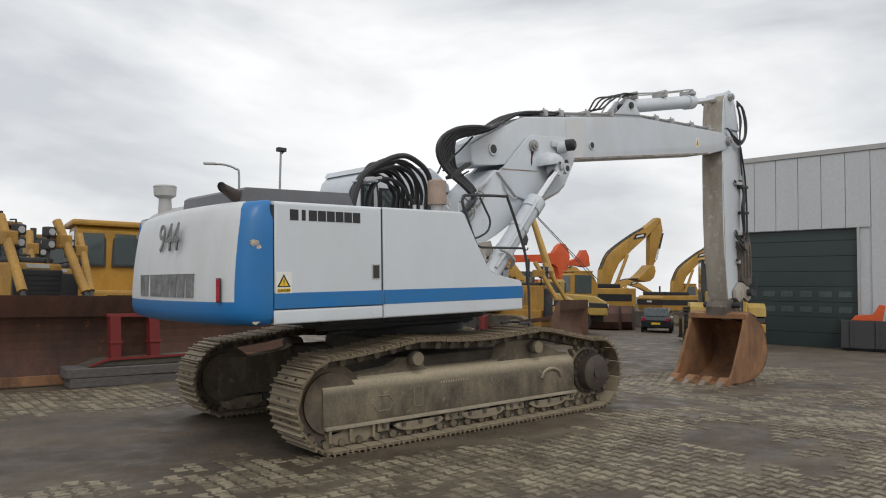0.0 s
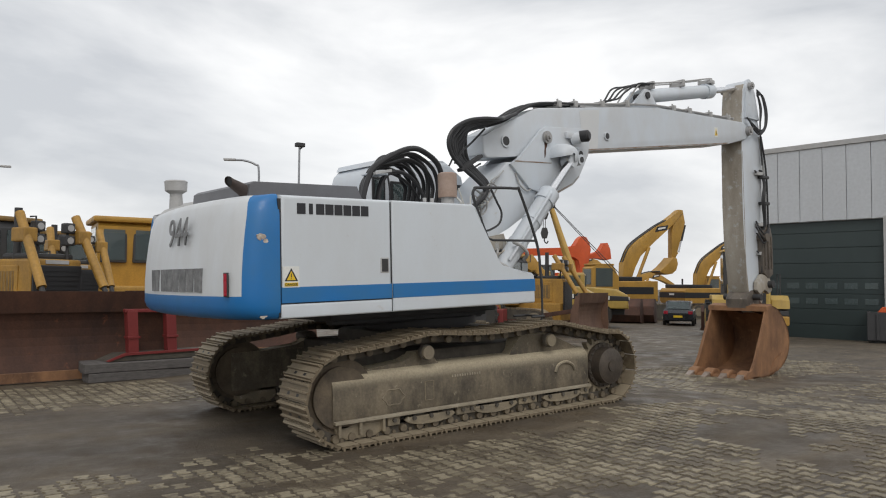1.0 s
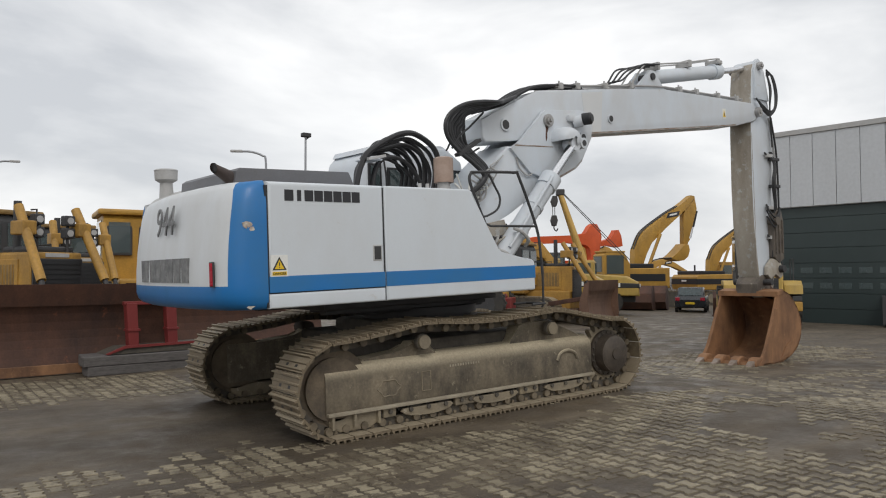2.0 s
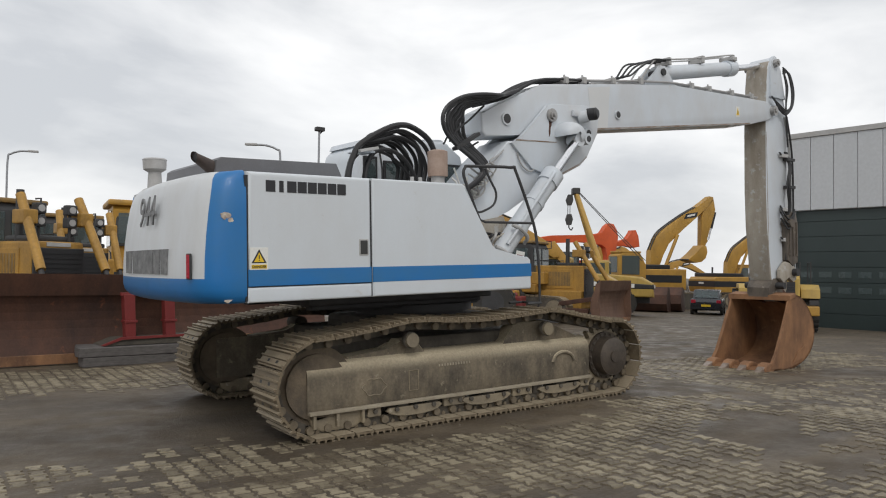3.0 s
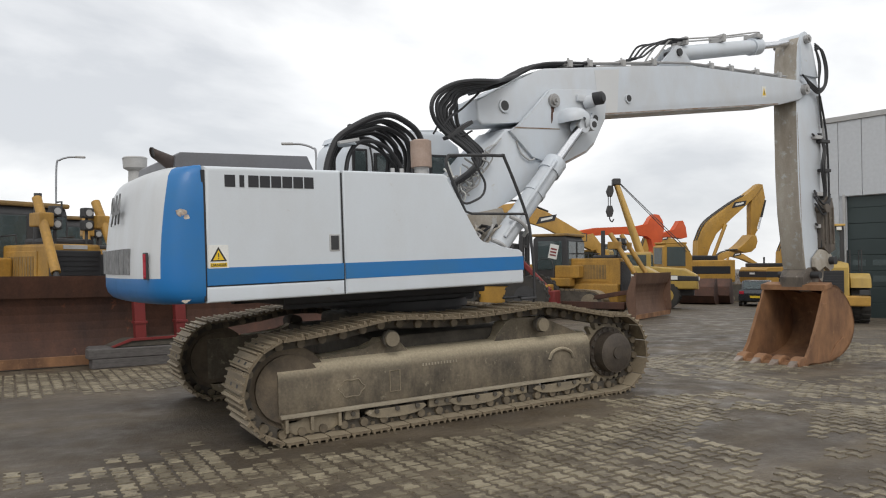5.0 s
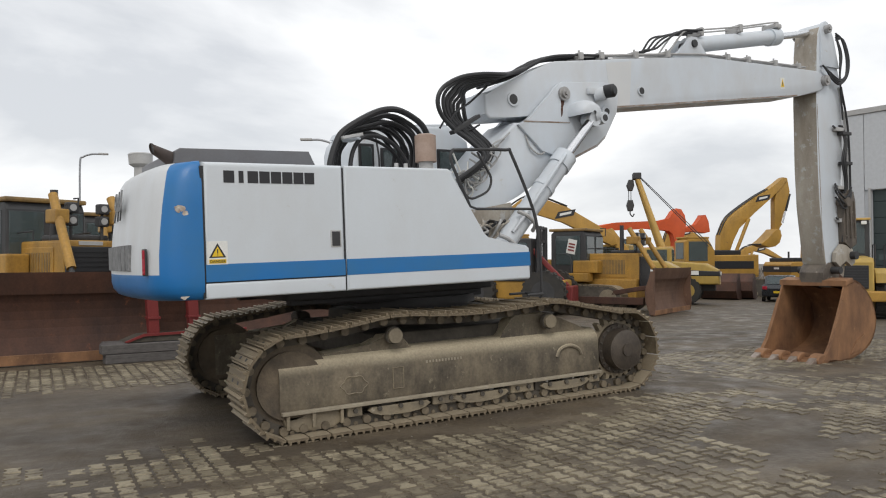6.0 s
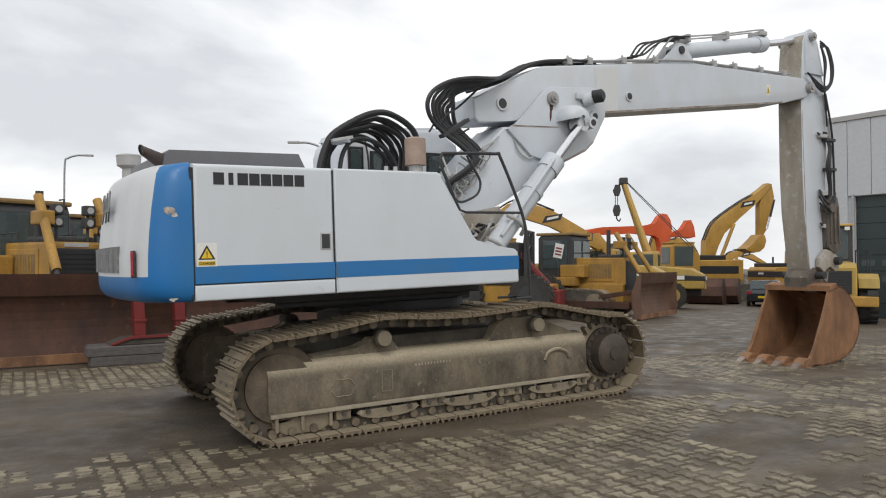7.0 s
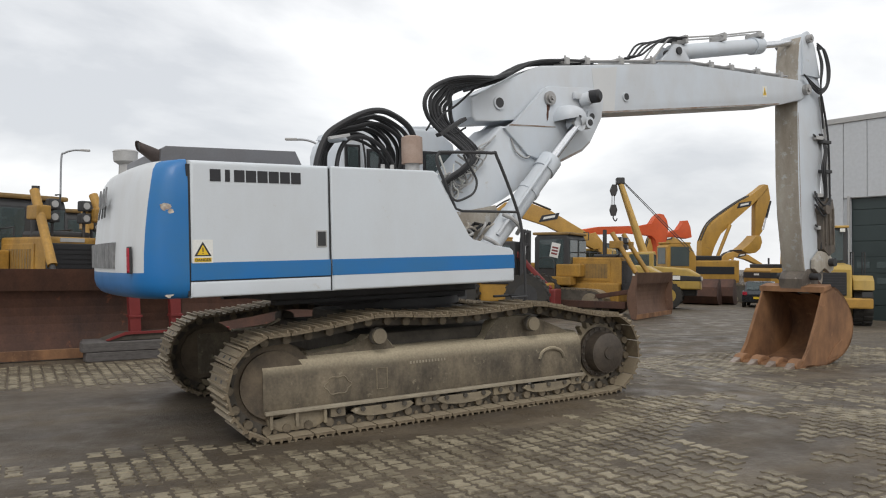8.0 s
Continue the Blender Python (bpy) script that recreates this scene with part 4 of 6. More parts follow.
for s in (-1, 1):
    y0, y1 = sorted((s * 0.285, s * 0.345))
    knuckle = up("knuckle_plate", prism(KNUCKLE, y0, y1, 0.015), BOOMW, "thick grey-white knuckle plate", True, lower)
    for x, z, r in ((3.20, 3.67, 0.075),):
        bm = bmesh.new()
        add_rod(bm, (x, s * 0.34, z), (x, s * 0.38, z), r * 1.25, sides=28)
        add_rod(bm, (x, s * 0.38, z), (x, s * 0.41, z), r * 0.8, sides=24)
        add_rod(bm, (x, s * 0.41, z), (x, s * 0.435, z), r * 0.4, sides=6)
        up("knuckle_pin", bm, STEEL, "greasy worn pin", True, lower)
    up("rust_run", prism([(3.150, 3.36), (3.145, 3.45), (3.155, 3.52), (3.15, 3.62), (3.215, 3.62), (3.205, 3.53), (3.185, 3.50), (3.18, 3.42), (3.165, 3.38)], *sorted((s * 0.344, s * 0.347))), RUSTDARK, "brown rust run below the pin", parent=lower)
    # boom cylinder with its head shroud
    yc = s * 0.52
    barrel = up("boom_cylinder", rod((1.78, yc, 1.50), (3.01, yc, 2.79), 0.13, sides=32), BOOMW, "grey-white hydraulic cylinder", True)
    bm = bmesh.new()
    add_rod(bm, (2.90, yc, 2.675), (3.04, yc, 2.822), 0.15, sides=32)
    add_rod(bm, (2.62, yc, 2.38), (2.67, yc, 2.43), 0.142, sides=32)
    add_rod(bm, (2.30, yc, 2.045), (2.35, yc, 2.098), 0.142, sides=32)
    up("cylinder_gland", bm, BOOMW, "", True, barrel)
    up("piston_rod", rod((3.0, yc, 2.78), (3.50, yc, 3.29), 0.062, sides=24), CHROME, "bright chrome rod", True, barrel)
    up("cylinder_pipe", tube([(2.02, yc - 0.13, 1.85), (2.25, yc - 0.16, 2.12), (2.80, yc - 0.16, 2.72), (2.95, yc - 0.10, 2.84)], 0.024, 8, 5), BOOMW, "", True, barrel)
    up("rod_eye", rod((3.54, s * 0.40, 3.33), (3.54, s * 0.58, 3.33), 0.10, sides=24), BOOMW, "", True, barrel)
    # domed hood over the rod eye, open towards the rod
    bm = bmesh.new()
    rows = []
    for q in range(9):
        v = 0.5 * math.pi * q / 8
        rr = max(math.cos(v), 0.02) ** 0.55
        rows.append([bm.verts.new((3.50 + 0.235 * rr * math.cos(a), s * (0.335 + 0.28 * math.sin(v)), 3.41 + 0.19 * rr * math.sin(a))) for a in [radians(-72 + 10.6 * k) for k in range(26)]])
    for q in range(8):
        for k in range(25):
            bm.faces.new((rows[q][k], rows[q][k + 1], rows[q + 1][k + 1], rows[q + 1][k]))
    up("rod_eye_hood", bm, BOOMW, "domed grey-white casting over the rod eye", True, lower)
    for x, z, y1, r in ((3.70, 3.35, 0.60, 0.08), (3.97, 3.49, 0.375, 0.085)):
        bm = bmesh.new()
        add_rod(bm, (x, s * 0.34, z), (x, s * y1, z), r, sides=28)
        boss = up("pin_boss", bm, BOOMW, "", True, lower)
        up("boss_hole", rod((x, s * y1, z), (x, s * (y1 + 0.006), z), r * 0.55, sides=20), DARK, "dark greasy pin end", True, boss)
    bm = bmesh.new()
    add_box(bm, (3.62, min(s * 0.34, s * 0.40), 3.70), (3.98, max(s * 0.34, s * 0.40), 3.80), 0.03)
    add_rod(bm, (3.80, s * 0.34, 3.70), (3.86, s * 0.46, 3.72), 0.09, sides=18)
    up("bracket", bm, BOOMW, "", True, lower)
    bm = bmesh.new()
    add_rod(bm, (3.88, s * 0.44, 3.74), (3.92, s * 0.56, 3.74), 0.09, sides=28)
    add_rod(bm, (3.92, s * 0.56, 3.74), (3.928, s * 0.585, 3.74), 0.09, 0.06, sides=28)
    up("rubber_stop", bm, BLACK, "black rubber buffer", True, lower)
    # grimy seams where plates meet
    y0, y1 = sorted((s * 0.262, s * 0.266))
    up("boom_seam", prism([(4.21, 3.575), (8.77, 4.125), (8.77, 4.150), (4.21, 3.600)], y0, y1), SEAM, "brown grime along the lower edge", parent=boom)
    y0, y1 = sorted((s * 0.345, s * 0.349))
    up("knuckle_seam", prism([(2.50, 3.255), (3.30, 3.29), (3.30, 3.305), (2.50, 3.275)], y0, y1), SEAM, parent=lower)
    up("knuckle_seam", prism([(3.28, 2.79), (3.80, 3.01), (3.95, 3.13), (3.94, 3.155), (3.79, 3.035), (3.28, 2.82)], y0, y1), SEAM, parent=lower)
for s in (-1, 1):
    y0, y1 = sorted((s * 0.30, s * 0.345))
    foot = up("boom_foot_plate", prism([(0.92, 1.36), (1.02, 1.92), (1.22, 2.14), (1.70, 2.13), (2.25, 2.23), (2.34, 2.02), (2.24, 1.36)], y0, y1, 0.012), DIRTY, "grimy boom foot bracket", True)
    y0, y1 = sorted((s * 0.345, s * 0.40))
    up("foot_pin", rod((1.34, y0, 1.80), (1.34, y1, 1.80), 0.10, sides=24), STEEL, "", True, foot)
    up("cylinder_trunnion", prism([(1.56, 1.34), (1.60, 1.56), (1.74, 1.66), (1.92, 1.58), (2.02, 1.36)], *sorted((s * 0.66, s * 0.70)), 0.01), DIRTY, "", True, foot)
# loose white lines on the lower boom
random.seed(11)
for k in range(7):
    x, z = 1.52 + 0.09 * k, 2.44 + 0.085 * k
    up("grease_line", tube([(x - 0.06, -0.33, z - 0.25), (x + 0.08 * random.random(), -0.40, z - 0.10), (x - 0.12, -0.42, z - 0.02), (x + 0.10, -0.36, z + 0.08), (x + 0.22, -0.33, z + 0.16)], 0.011, 6, 5), LGREY, "", True, lower)
up("grease_line", tube([(2.55, -0.31, 3.10), (2.62, -0.33, 2.93), (2.80, -0.33, 2.86), (2.98, -0.33, 3.02), (3.15, -0.33, 2.96), (3.35, -0.33, 3.00), (3.45, -0.36, 3.10)], 0.012, 6, 6), LGREY, "", True, lower)
rng = random.Random(5)
for k in range(12):
    x, z = 1.05 + 0.075 * k, 1.62 + 0.10 * rng.random()
    pts = [(x, -0.40 - 0.1 * rng.random(), z)]
    for q in range(5):
        pts.append((x + 0.10 * (q + 1) + rng.uniform(-0.09, 0.09), -0.48 + rng.uniform(-0.10, 0.10), min(z + 0.07 * (q + 1) + rng.uniform(-0.08, 0.06), 2.0)))
    up("foot_hose", tube(pts, 0.011 + 0.008 * rng.random(), 7, 5), (LGREY, BLACK, DIRTY)[k % 3], "", True)
for k in range(16):
    x, z = 1.0 + 0.055 * k, 2.02 + 0.035 * k + rng.uniform(-0.12, 0.12)
    loop = [(x, -0.36, z)]
    for q in range(4):
        loop.append((x + rng.uniform(-0.13, 0.15), -0.40 + rng.uniform(-0.05, 0.04), z + 0.09 * (q + 1) + rng.uniform(-0.11, 0.09)))
    up("grease_line", tube(loop, 0.009 + 0.005 * rng.random(), 6, 5), (SIGNW, LGREY)[k % 2], "", True, lower)
for x, z in ((2.20, 1.98), (1.90, 1.70)):
    up("cylinder_clamp", tube([(x - 0.10, -0.66, z + 0.12), (x + 0.02, -0.70, z + 0.06), (x + 0.14, -0.69, z - 0.04), (x + 0.17, -0.60, z - 0.12)], 0.026, 8, 4), LGREY, "", True)
# pipes and clamps along the boom top
for y, dz in ((-0.20, 0.05), (-0.12, 0.06), (0.12, 0.06), (0.20, 0.05)):
    up("boom_pipe", tube([(3.55, y, 4.19 + dz), (5.16, y, 4.40 + dz), (6.3, y, 4.53 + dz), (7.2, y, 4.565 + dz), (9.15, y, 4.63 + dz)], 0.02, 8, 8), STEEL, "", True, boom)
for x, z in ((3.65, 4.20), (4.05, 4.25), (4.75, 4.34), (5.45, 4.43), (6.9, 4.55), (7.45, 4.57), (8.2, 4.595), (8.9, 4.62)):
    bm = bmesh.new()
    add_box(bm, (x - 0.035, -0.26, z), (x + 0.035, 0.26, z + 0.10), 0.008)
    for y in (-0.2, 0.2):
        add_rod(bm, (x, y, z + 0.1), (x, y, z + 0.135), 0.016, sides=6)
    up("pipe_clamp", bm, LGREY, "", False, boom)
# arm cylinder on the boom
for s in (-1, 1):
    y0, y1 = sorted((s * 0.10, s * 0.15))
    up("cylinder_lug", prism([(5.55, 4.40), (5.98, 4.72), (6.10, 4.86), (6.24, 4.86), (6.36, 4.74), (6.62, 4.50)], y0, y1, 0.012), BOOMW, "", True, boom)
up("lug_pin", rod((6.17, -0.18, 4.75), (6.17, 0.18, 4.75), 0.06, sides=20), DARK, "", True, boom)
arm_barrel = up("arm_cylinder", rod((6.17, 0, 4.75), (8.58, 0, 5.20), 0.125, sides=32), BOOMW, "grey-white hydraulic cylinder on the boom", True)
bm = bmesh.new()
add_rod(bm, (8.38, 0, 5.163), (8.62, 0, 5.208), 0.15, sides=32)
up("cylinder_gland", bm, BOOMW, "", True, arm_barrel)
up("piston_rod", rod((8.6, 0, 5.204), (9.72, 0, 5.413), 0.06, sides=24), CHROME, "bright chrome rod", True, arm_barrel)
for y in (-0.11, 0.11):
    up("cylinder_pipe", tube([(5.62, y, 4.56), (5.85, y, 4.80), (6.05, y, 4.95), (6.35, y, 5.00), (7.4, y, 5.19), (8.40, y, 5.40), (8.50, y, 5.38), (8.52, y, 5.28)], 0.014, 8, 6), LGREY, "", True, arm_barrel)
for x, z in ((6.40, 4.93), (7.42, 5.12)):
    bm = bmesh.new()
    add_box(bm, (x - 0.035, -0.15, z - 0.02), (x + 0.035, 0.15, z + 0.11), 0.01)
    up("pipe_clamp", bm, LGREY, "", False, arm_barrel)
up("hose_block", box((8.40, -0.14, 5.31), (8.58, 0.14, 5.39), 0.02), LGREY, "", False, arm_barrel)
for k in range(4):
    y = -0.18 + 0.1 * k
    hose([(5.0, y, 4.50), (5.25, y, 4.56), (5.50, y, 4.72 + 0.03 * k), (5.85, y, 4.90), (6.15, y, 4.95), (6.35, y, 4.98)], 0.016)

# stick
STICK = [(9.54, 5.30), (9.63, 5.46), (9.68, 5.52), (9.75, 5.55), (9.82, 5.53), (9.90, 5.46), (10.22, 4.62), (10.26, 4.20), (10.22, 3.2), (10.06, 2.0), (9.98, 1.20), (9.86, 1.02), (9.66, 1.02), (9.53, 1.20), (9.42, 2.2), (9.40, 2.9), (9.43, 4.10), (9.50, 5.0)]
stick = up("stick", prism(STICK, -0.22, 0.22, 0.02, 3), [BOOMW, DIRTY], "grey-white stick with scuffed muddy front", True)
for p in stick.data.polygons:
    if p.normal.x < -0.8 or p.center.z < 1.9:
        p.material_index = 1
up("stick_head", prism([(9.58, 4.75), (9.60, 5.30), (9.63, 5.46), (9.68, 5.54), (9.75, 5.575), (9.82, 5.56), (9.89, 5.50), (10.00, 5.30), (10.16, 4.75)], -0.26, -0.20, 0.01), BOOMW, "", True, stick)
for x, z, r in ((9.75, 5.42, 0.075), (9.62, 4.47, 0.095)):
    bm = bmesh.new()
    add_rod(bm, (x, -0.34, z), (x, 0.34, z), r, sides=28)
    add_rod(bm, (x, -0.365, z), (x, -0.33, z), r * 0.5, sides=6)
    up("stick_pin", bm, STEEL, "worn steel pivot pin", True, stick)
up("stick_seam", prism([(9.46, 1.3), (9.475, 1.3), (9.46, 4.05), (9.445, 4.05)], -0.2235, -0.219), SEAM, "grimy weld seam along the edge", parent=stick)
for z in (3.62, 2.55, 1.95):
    up("pipe_bracket", box((9.92, -0.30, z - 0.035), (10.18, -0.215, z + 0.035), 0.01), LGREY, parent=stick)
    up("bracket_stud", rod((9.86, -0.27, z + 0.05), (10.0, -0.27, z - 0.01), 0.018, sides=8), DARK, parent=stick)
for k in range(3):
    hose([(10.06 + 0.05 * k, -0.27, 3.7), (10.16 + 0.04 * k, -0.31, 3.4), (10.02 + 0.06 * k, -0.33, 3.05), (10.12 + 0.04 * k, -0.31, 2.6), (10.05 + 0.05 * k, -0.30, 2.1), (10.0 + 0.08 * k, -0.29, 1.55)], 0.015 + 0.004 * (k % 2))
# bucket cylinder and links behind the stick
bcyl = up("bucket_cylinder", rod((10.34, 0, 4.05), (10.27, 0, 2.05), 0.125, sides=28), DIRTY, "grey hydraulic cylinder behind the stick", True)
up("piston_rod", rod((10.24, 0, 2.3), (10.22, 0, 1.30), 0.055, sides=20), STEEL, "", True, bcyl)
for y in (-0.30, -0.25):
    up("cylinder_pipe", tube([(10.12, y, 4.4), (10.30, y, 3.7), (10.33, y, 2.9), (10.30, y, 1.9), (10.30, y, 1.45)], 0.02, 8, 6), LGREY if y > -0.28 else BLACK, "", True, bcyl)
for z in (3.55, 3.0, 2.45, 1.95):
    up("pipe_clamp", box((10.08, -0.33, z - 0.03), (10.38, -0.22, z + 0.03), 0.008), DARK, parent=bcyl)
for k in range(4):
    hose([(9.56 + 0.01 * k, -0.29 - 0.02 * k, 4.74 - 0.035 * k), (9.78, -0.31, 4.62 - 0.03 * k), (10.02, -0.33, 4.52 - 0.03 * k), (10.24 + 0.02 * k, -0.33, 4.62), (10.30 + 0.03 * k, -0.32, 4.95), (10.20 + 0.02 * k, -0.30, 5.28), (10.04, -0.28, 5.38 - 0.04 * k)], 0.016)
for k in range(3):
    hose([(10.05, -0.28, 5.32), (10.12 + 0.03 * k, -0.30, 5.0), (10.10, -0.30, 4.6), (10.14, -0.29, 4.2), (10.18, -0.28, 3.8)], 0.016)
up("link_plate", prism([(9.70, 1.20), (9.72, 1.36), (9.95, 1.52), (10.25, 1.46), (10.40, 1.28), (10.36, 1.15), (10.22, 1.10), (10.05, 1.22), (9.86, 1.10)], -0.32, -0.24, 0.015), DIRTY, "grey guide link", True, bcyl)
up("link_plate", prism([(9.70, 1.20), (9.72, 1.36), (9.95, 1.52), (10.25, 1.46), (10.40, 1.28), (10.36, 1.15), (10.22, 1.10), (10.05, 1.22), (9.86, 1.10)], 0.24, 0.32, 0.015), LGREY, "", True, bcyl)
up("tipping_link", prism([(10.16, 1.36), (10.34, 1.30), (10.24, 0.95), (10.12, 0.70), (9.98, 0.72), (10.04, 1.0)], -0.17, 0.17, 0.03), DIRTY, "grey tipping link", True, bcyl)
bm = bmesh.new()
add_rod(bm, (10.24, -0.42, 1.30), (10.24, 0.42, 1.30), 0.075, sides=24)
up("link_pin", bm, DARK, "", True, bcyl)
up("link_ring", rod((10.05, -0.20, 0.82), (10.05, 0.20, 0.82), 0.11, sides=24), mat("blue_worn_bush", (0.10, 0.20, 0.33), 0.5, 0.3), "worn blue bush", True, bcyl)

CRUST = mat("oily_mud_on_steel", (0.15, 0.125, 0.10), 0.55, dark=(0.05, 0.043, 0.038), amount=1.0, scale=5, grain=40, bump=0.3, streak=2.0, spots=(0.27, 0.24, 0.20), spot_at=0.60)
shroud = up("cylinder_shroud", prism([(10.00, 1.55), (9.99, 2.20), (10.05, 2.42), (10.18, 2.52), (10.36, 2.48), (10.42, 2.30), (10.42, 1.50), (10.2, 1.42)], -0.34, -0.14, 0.03), CRUST, "oily mud-caked link over the cylinder end", True, bcyl)
for x in (10.06, 10.20, 10.34):
    up("shroud_rib", box((x - 0.018, -0.365, 1.62), (x + 0.018, -0.335, 2.30), 0.006), CRUST, parent=shroud)
up("shroud_pin", rod((10.03, -0.42, 2.28), (10.03, -0.10, 2.28), 0.085, sides=16), CRUST, "", True, shroud)
for k in range(3):
    hose([(9.90, -0.25, 2.62 - 0.12 * k), (9.84 + 0.03 * k, -0.33, 2.50 - 0.12 * k), (9.95, -0.38, 2.36 - 0.10 * k), (10.10, -0.39, 2.42 - 0.06 * k), (10.22, -0.37, 2.55 - 0.05 * k)], 0.018)
up("stick_foot", prism([(9.44, 0.84), (9.43, 1.02), (9.52, 1.14), (9.62, 1.20), (9.90, 1.20), (10.00, 1.06), (9.98, 0.86)], -0.235, 0.235, 0.04, 2), CRUST, "oily dark steel foot of the stick", True, stick)

# bucket
BACK = [(9.54, 0.83), (9.70, 0.88), (9.95, 0.82), (10.20, 0.64), (10.40, 0.40), (10.48, 0.12), (10.40, -0.14), (10.18, -0.34), (9.80, -0.47), (9.35, -0.525), (8.95, -0.50), (8.62, -0.44)]
bm = bmesh.new()
line = [(p.x, p.z) for p in curve_points([(x, 0, z) for x, z in BACK], 4)]
rows_o, rows_i = [], []
for i, (x, z) in enumerate(line):
    d = Vector((line[min(i + 1, len(line) - 1)][0] - line[max(i - 1, 0)][0], line[min(i + 1, len(line) - 1)][1] - line[max(i - 1, 0)][1])).normalized()
    nx, nz = d.y, -d.x
    rows_o.append((x, z))
    rows_i.append((x + nx * 0.04, z + nz * 0.04))
add_prism(bm, rows_o + rows_i[::-1], -0.60, 0.60)
bucket = up("bucket", bm, RUST, "rusty brown digging bucket with worn teeth", True)
SIDEP = line + [(8.72, -0.40), (8.92, -0.18), (9.16, 0.22), (9.34, 0.55), (9.46, 0.80)]
for s in (-1, 1):
    y0, y1 = sorted((s * 0.60, s * 0.565))
    up("bucket_side", prism(SIDEP, y0, y1), RUST, "rusty side plate", parent=bucket)
    y0, y1 = sorted((s * 0.60, s * 0.625))
    up("side_cutter", prism([(8.66, -0.45), (8.92, -0.18), (9.16, 0.22), (9.34, 0.55), (9.48, 0.55), (9.30, 0.2), (9.14, -0.2), (9.10, -0.47)], y0, y1, 0.006), RUST, parent=bucket)
    up("side_patch", prism([(9.55, -0.42), (9.95, -0.36), (10.2, -0.16), (10.05, -0.1), (9.75, -0.22)], min(s * 0.6, s * 0.618), max(s * 0.6, s * 0.618), 0.005), RUST, parent=bucket)
up("lip", prism([(8.55, -0.475), (8.57, -0.43), (8.79, -0.445), (8.83, -0.50)], -0.62, 0.62, 0.008), RUST, parent=bucket)
up("top_edge", prism([(9.44, 0.78), (9.44, 0.88), (9.68, 0.92), (9.72, 0.84)], -0.63, 0.63, 0.02), RUST, parent=bucket)
for k in range(4):
    y = -0.52 + 1.04 * k / 3
    tooth = up("tooth_holder", prism([(8.95, -0.46), (8.84, -0.36), (8.70, -0.325), (8.58, -0.35), (8.50, -0.42), (8.52, -0.50), (8.70, -0.515)], y - 0.095, y + 0.095, 0.03, 3), RUST, "", True, bucket)
    bm = bmesh.new()
    add_box(bm, (8.34, y - 0.075, -0.50), (8.56, y + 0.075, -0.385), 0.03)
    for v in bm.verts:
        if v.co.x < 8.45:
            v.co.z = -0.475 + (v.co.z + 0.44) * 0.4
            v.co.y = y + (v.co.y - y) * 0.7
    up("tooth", bm, TIP, "worn shiny tooth tip", True, tooth)
for y in (-0.2, 0.2):
    up("bucket_ear", prism([(9.55, 0.80), (9.60, 1.08), (9.70, 1.16), (9.84, 1.12), (10.0, 0.95), (10.15, 0.88), (10.22, 0.70), (10.05, 0.68)], y - 0.03, y + 0.03, 0.01), RUSTDARK, "", True, bucket)
up("ear_pin", rod((9.72, -0.40, 1.05), (9.72, 0.40, 1.05), 0.065, sides=20), DARK, "", True, bucket)


# ---- the other machines in the yard ----
def stand(x, y, degrees=0.0, scale=1.0):
    """A pose on the ground with its heading; machines face local +x."""
    return pose(x, y, ground_height(x), 0, 0, degrees) @ Matrix.Diagonal((scale, scale, scale, 1))


def add_wheel(parent, x, y, r, w, rim=YELLOW):
    """A tyre with lugs and its rim; y is the wheel's middle."""
    bm = bmesh.new()
    add_rod(bm, (x, y - w / 2, r), (x, y + w / 2, r), r * 0.94, sides=32)
    for k in range(18):
        a = 2 * math.pi * k / 18
        for s in (-1, 1):
            m = Matrix.Translation((x, y, r)) @ Matrix.Rotation(a + 0.12 * s, 4, "Y")
            add_box(bm, (-0.05, s * w * 0.26 - w * 0.24, r * 0.90), (0.05, s * w * 0.26 + w * 0.24, r), 0, m)
    tyre = part("wheel", bm, RUBBER, parent, "dusty black lugged tyre")
    bm = bmesh.new()
    add_rod(bm, (x, y - w * 0.51, r), (x, y + w * 0.51, r), r * 0.52, sides=28)
    add_rod(bm, (x, y - w * 0.54, r), (x, y + w * 0.54, r), r * 0.2, sides=16)
    part("rim", bm, rim, tyre, "", smooth=True)


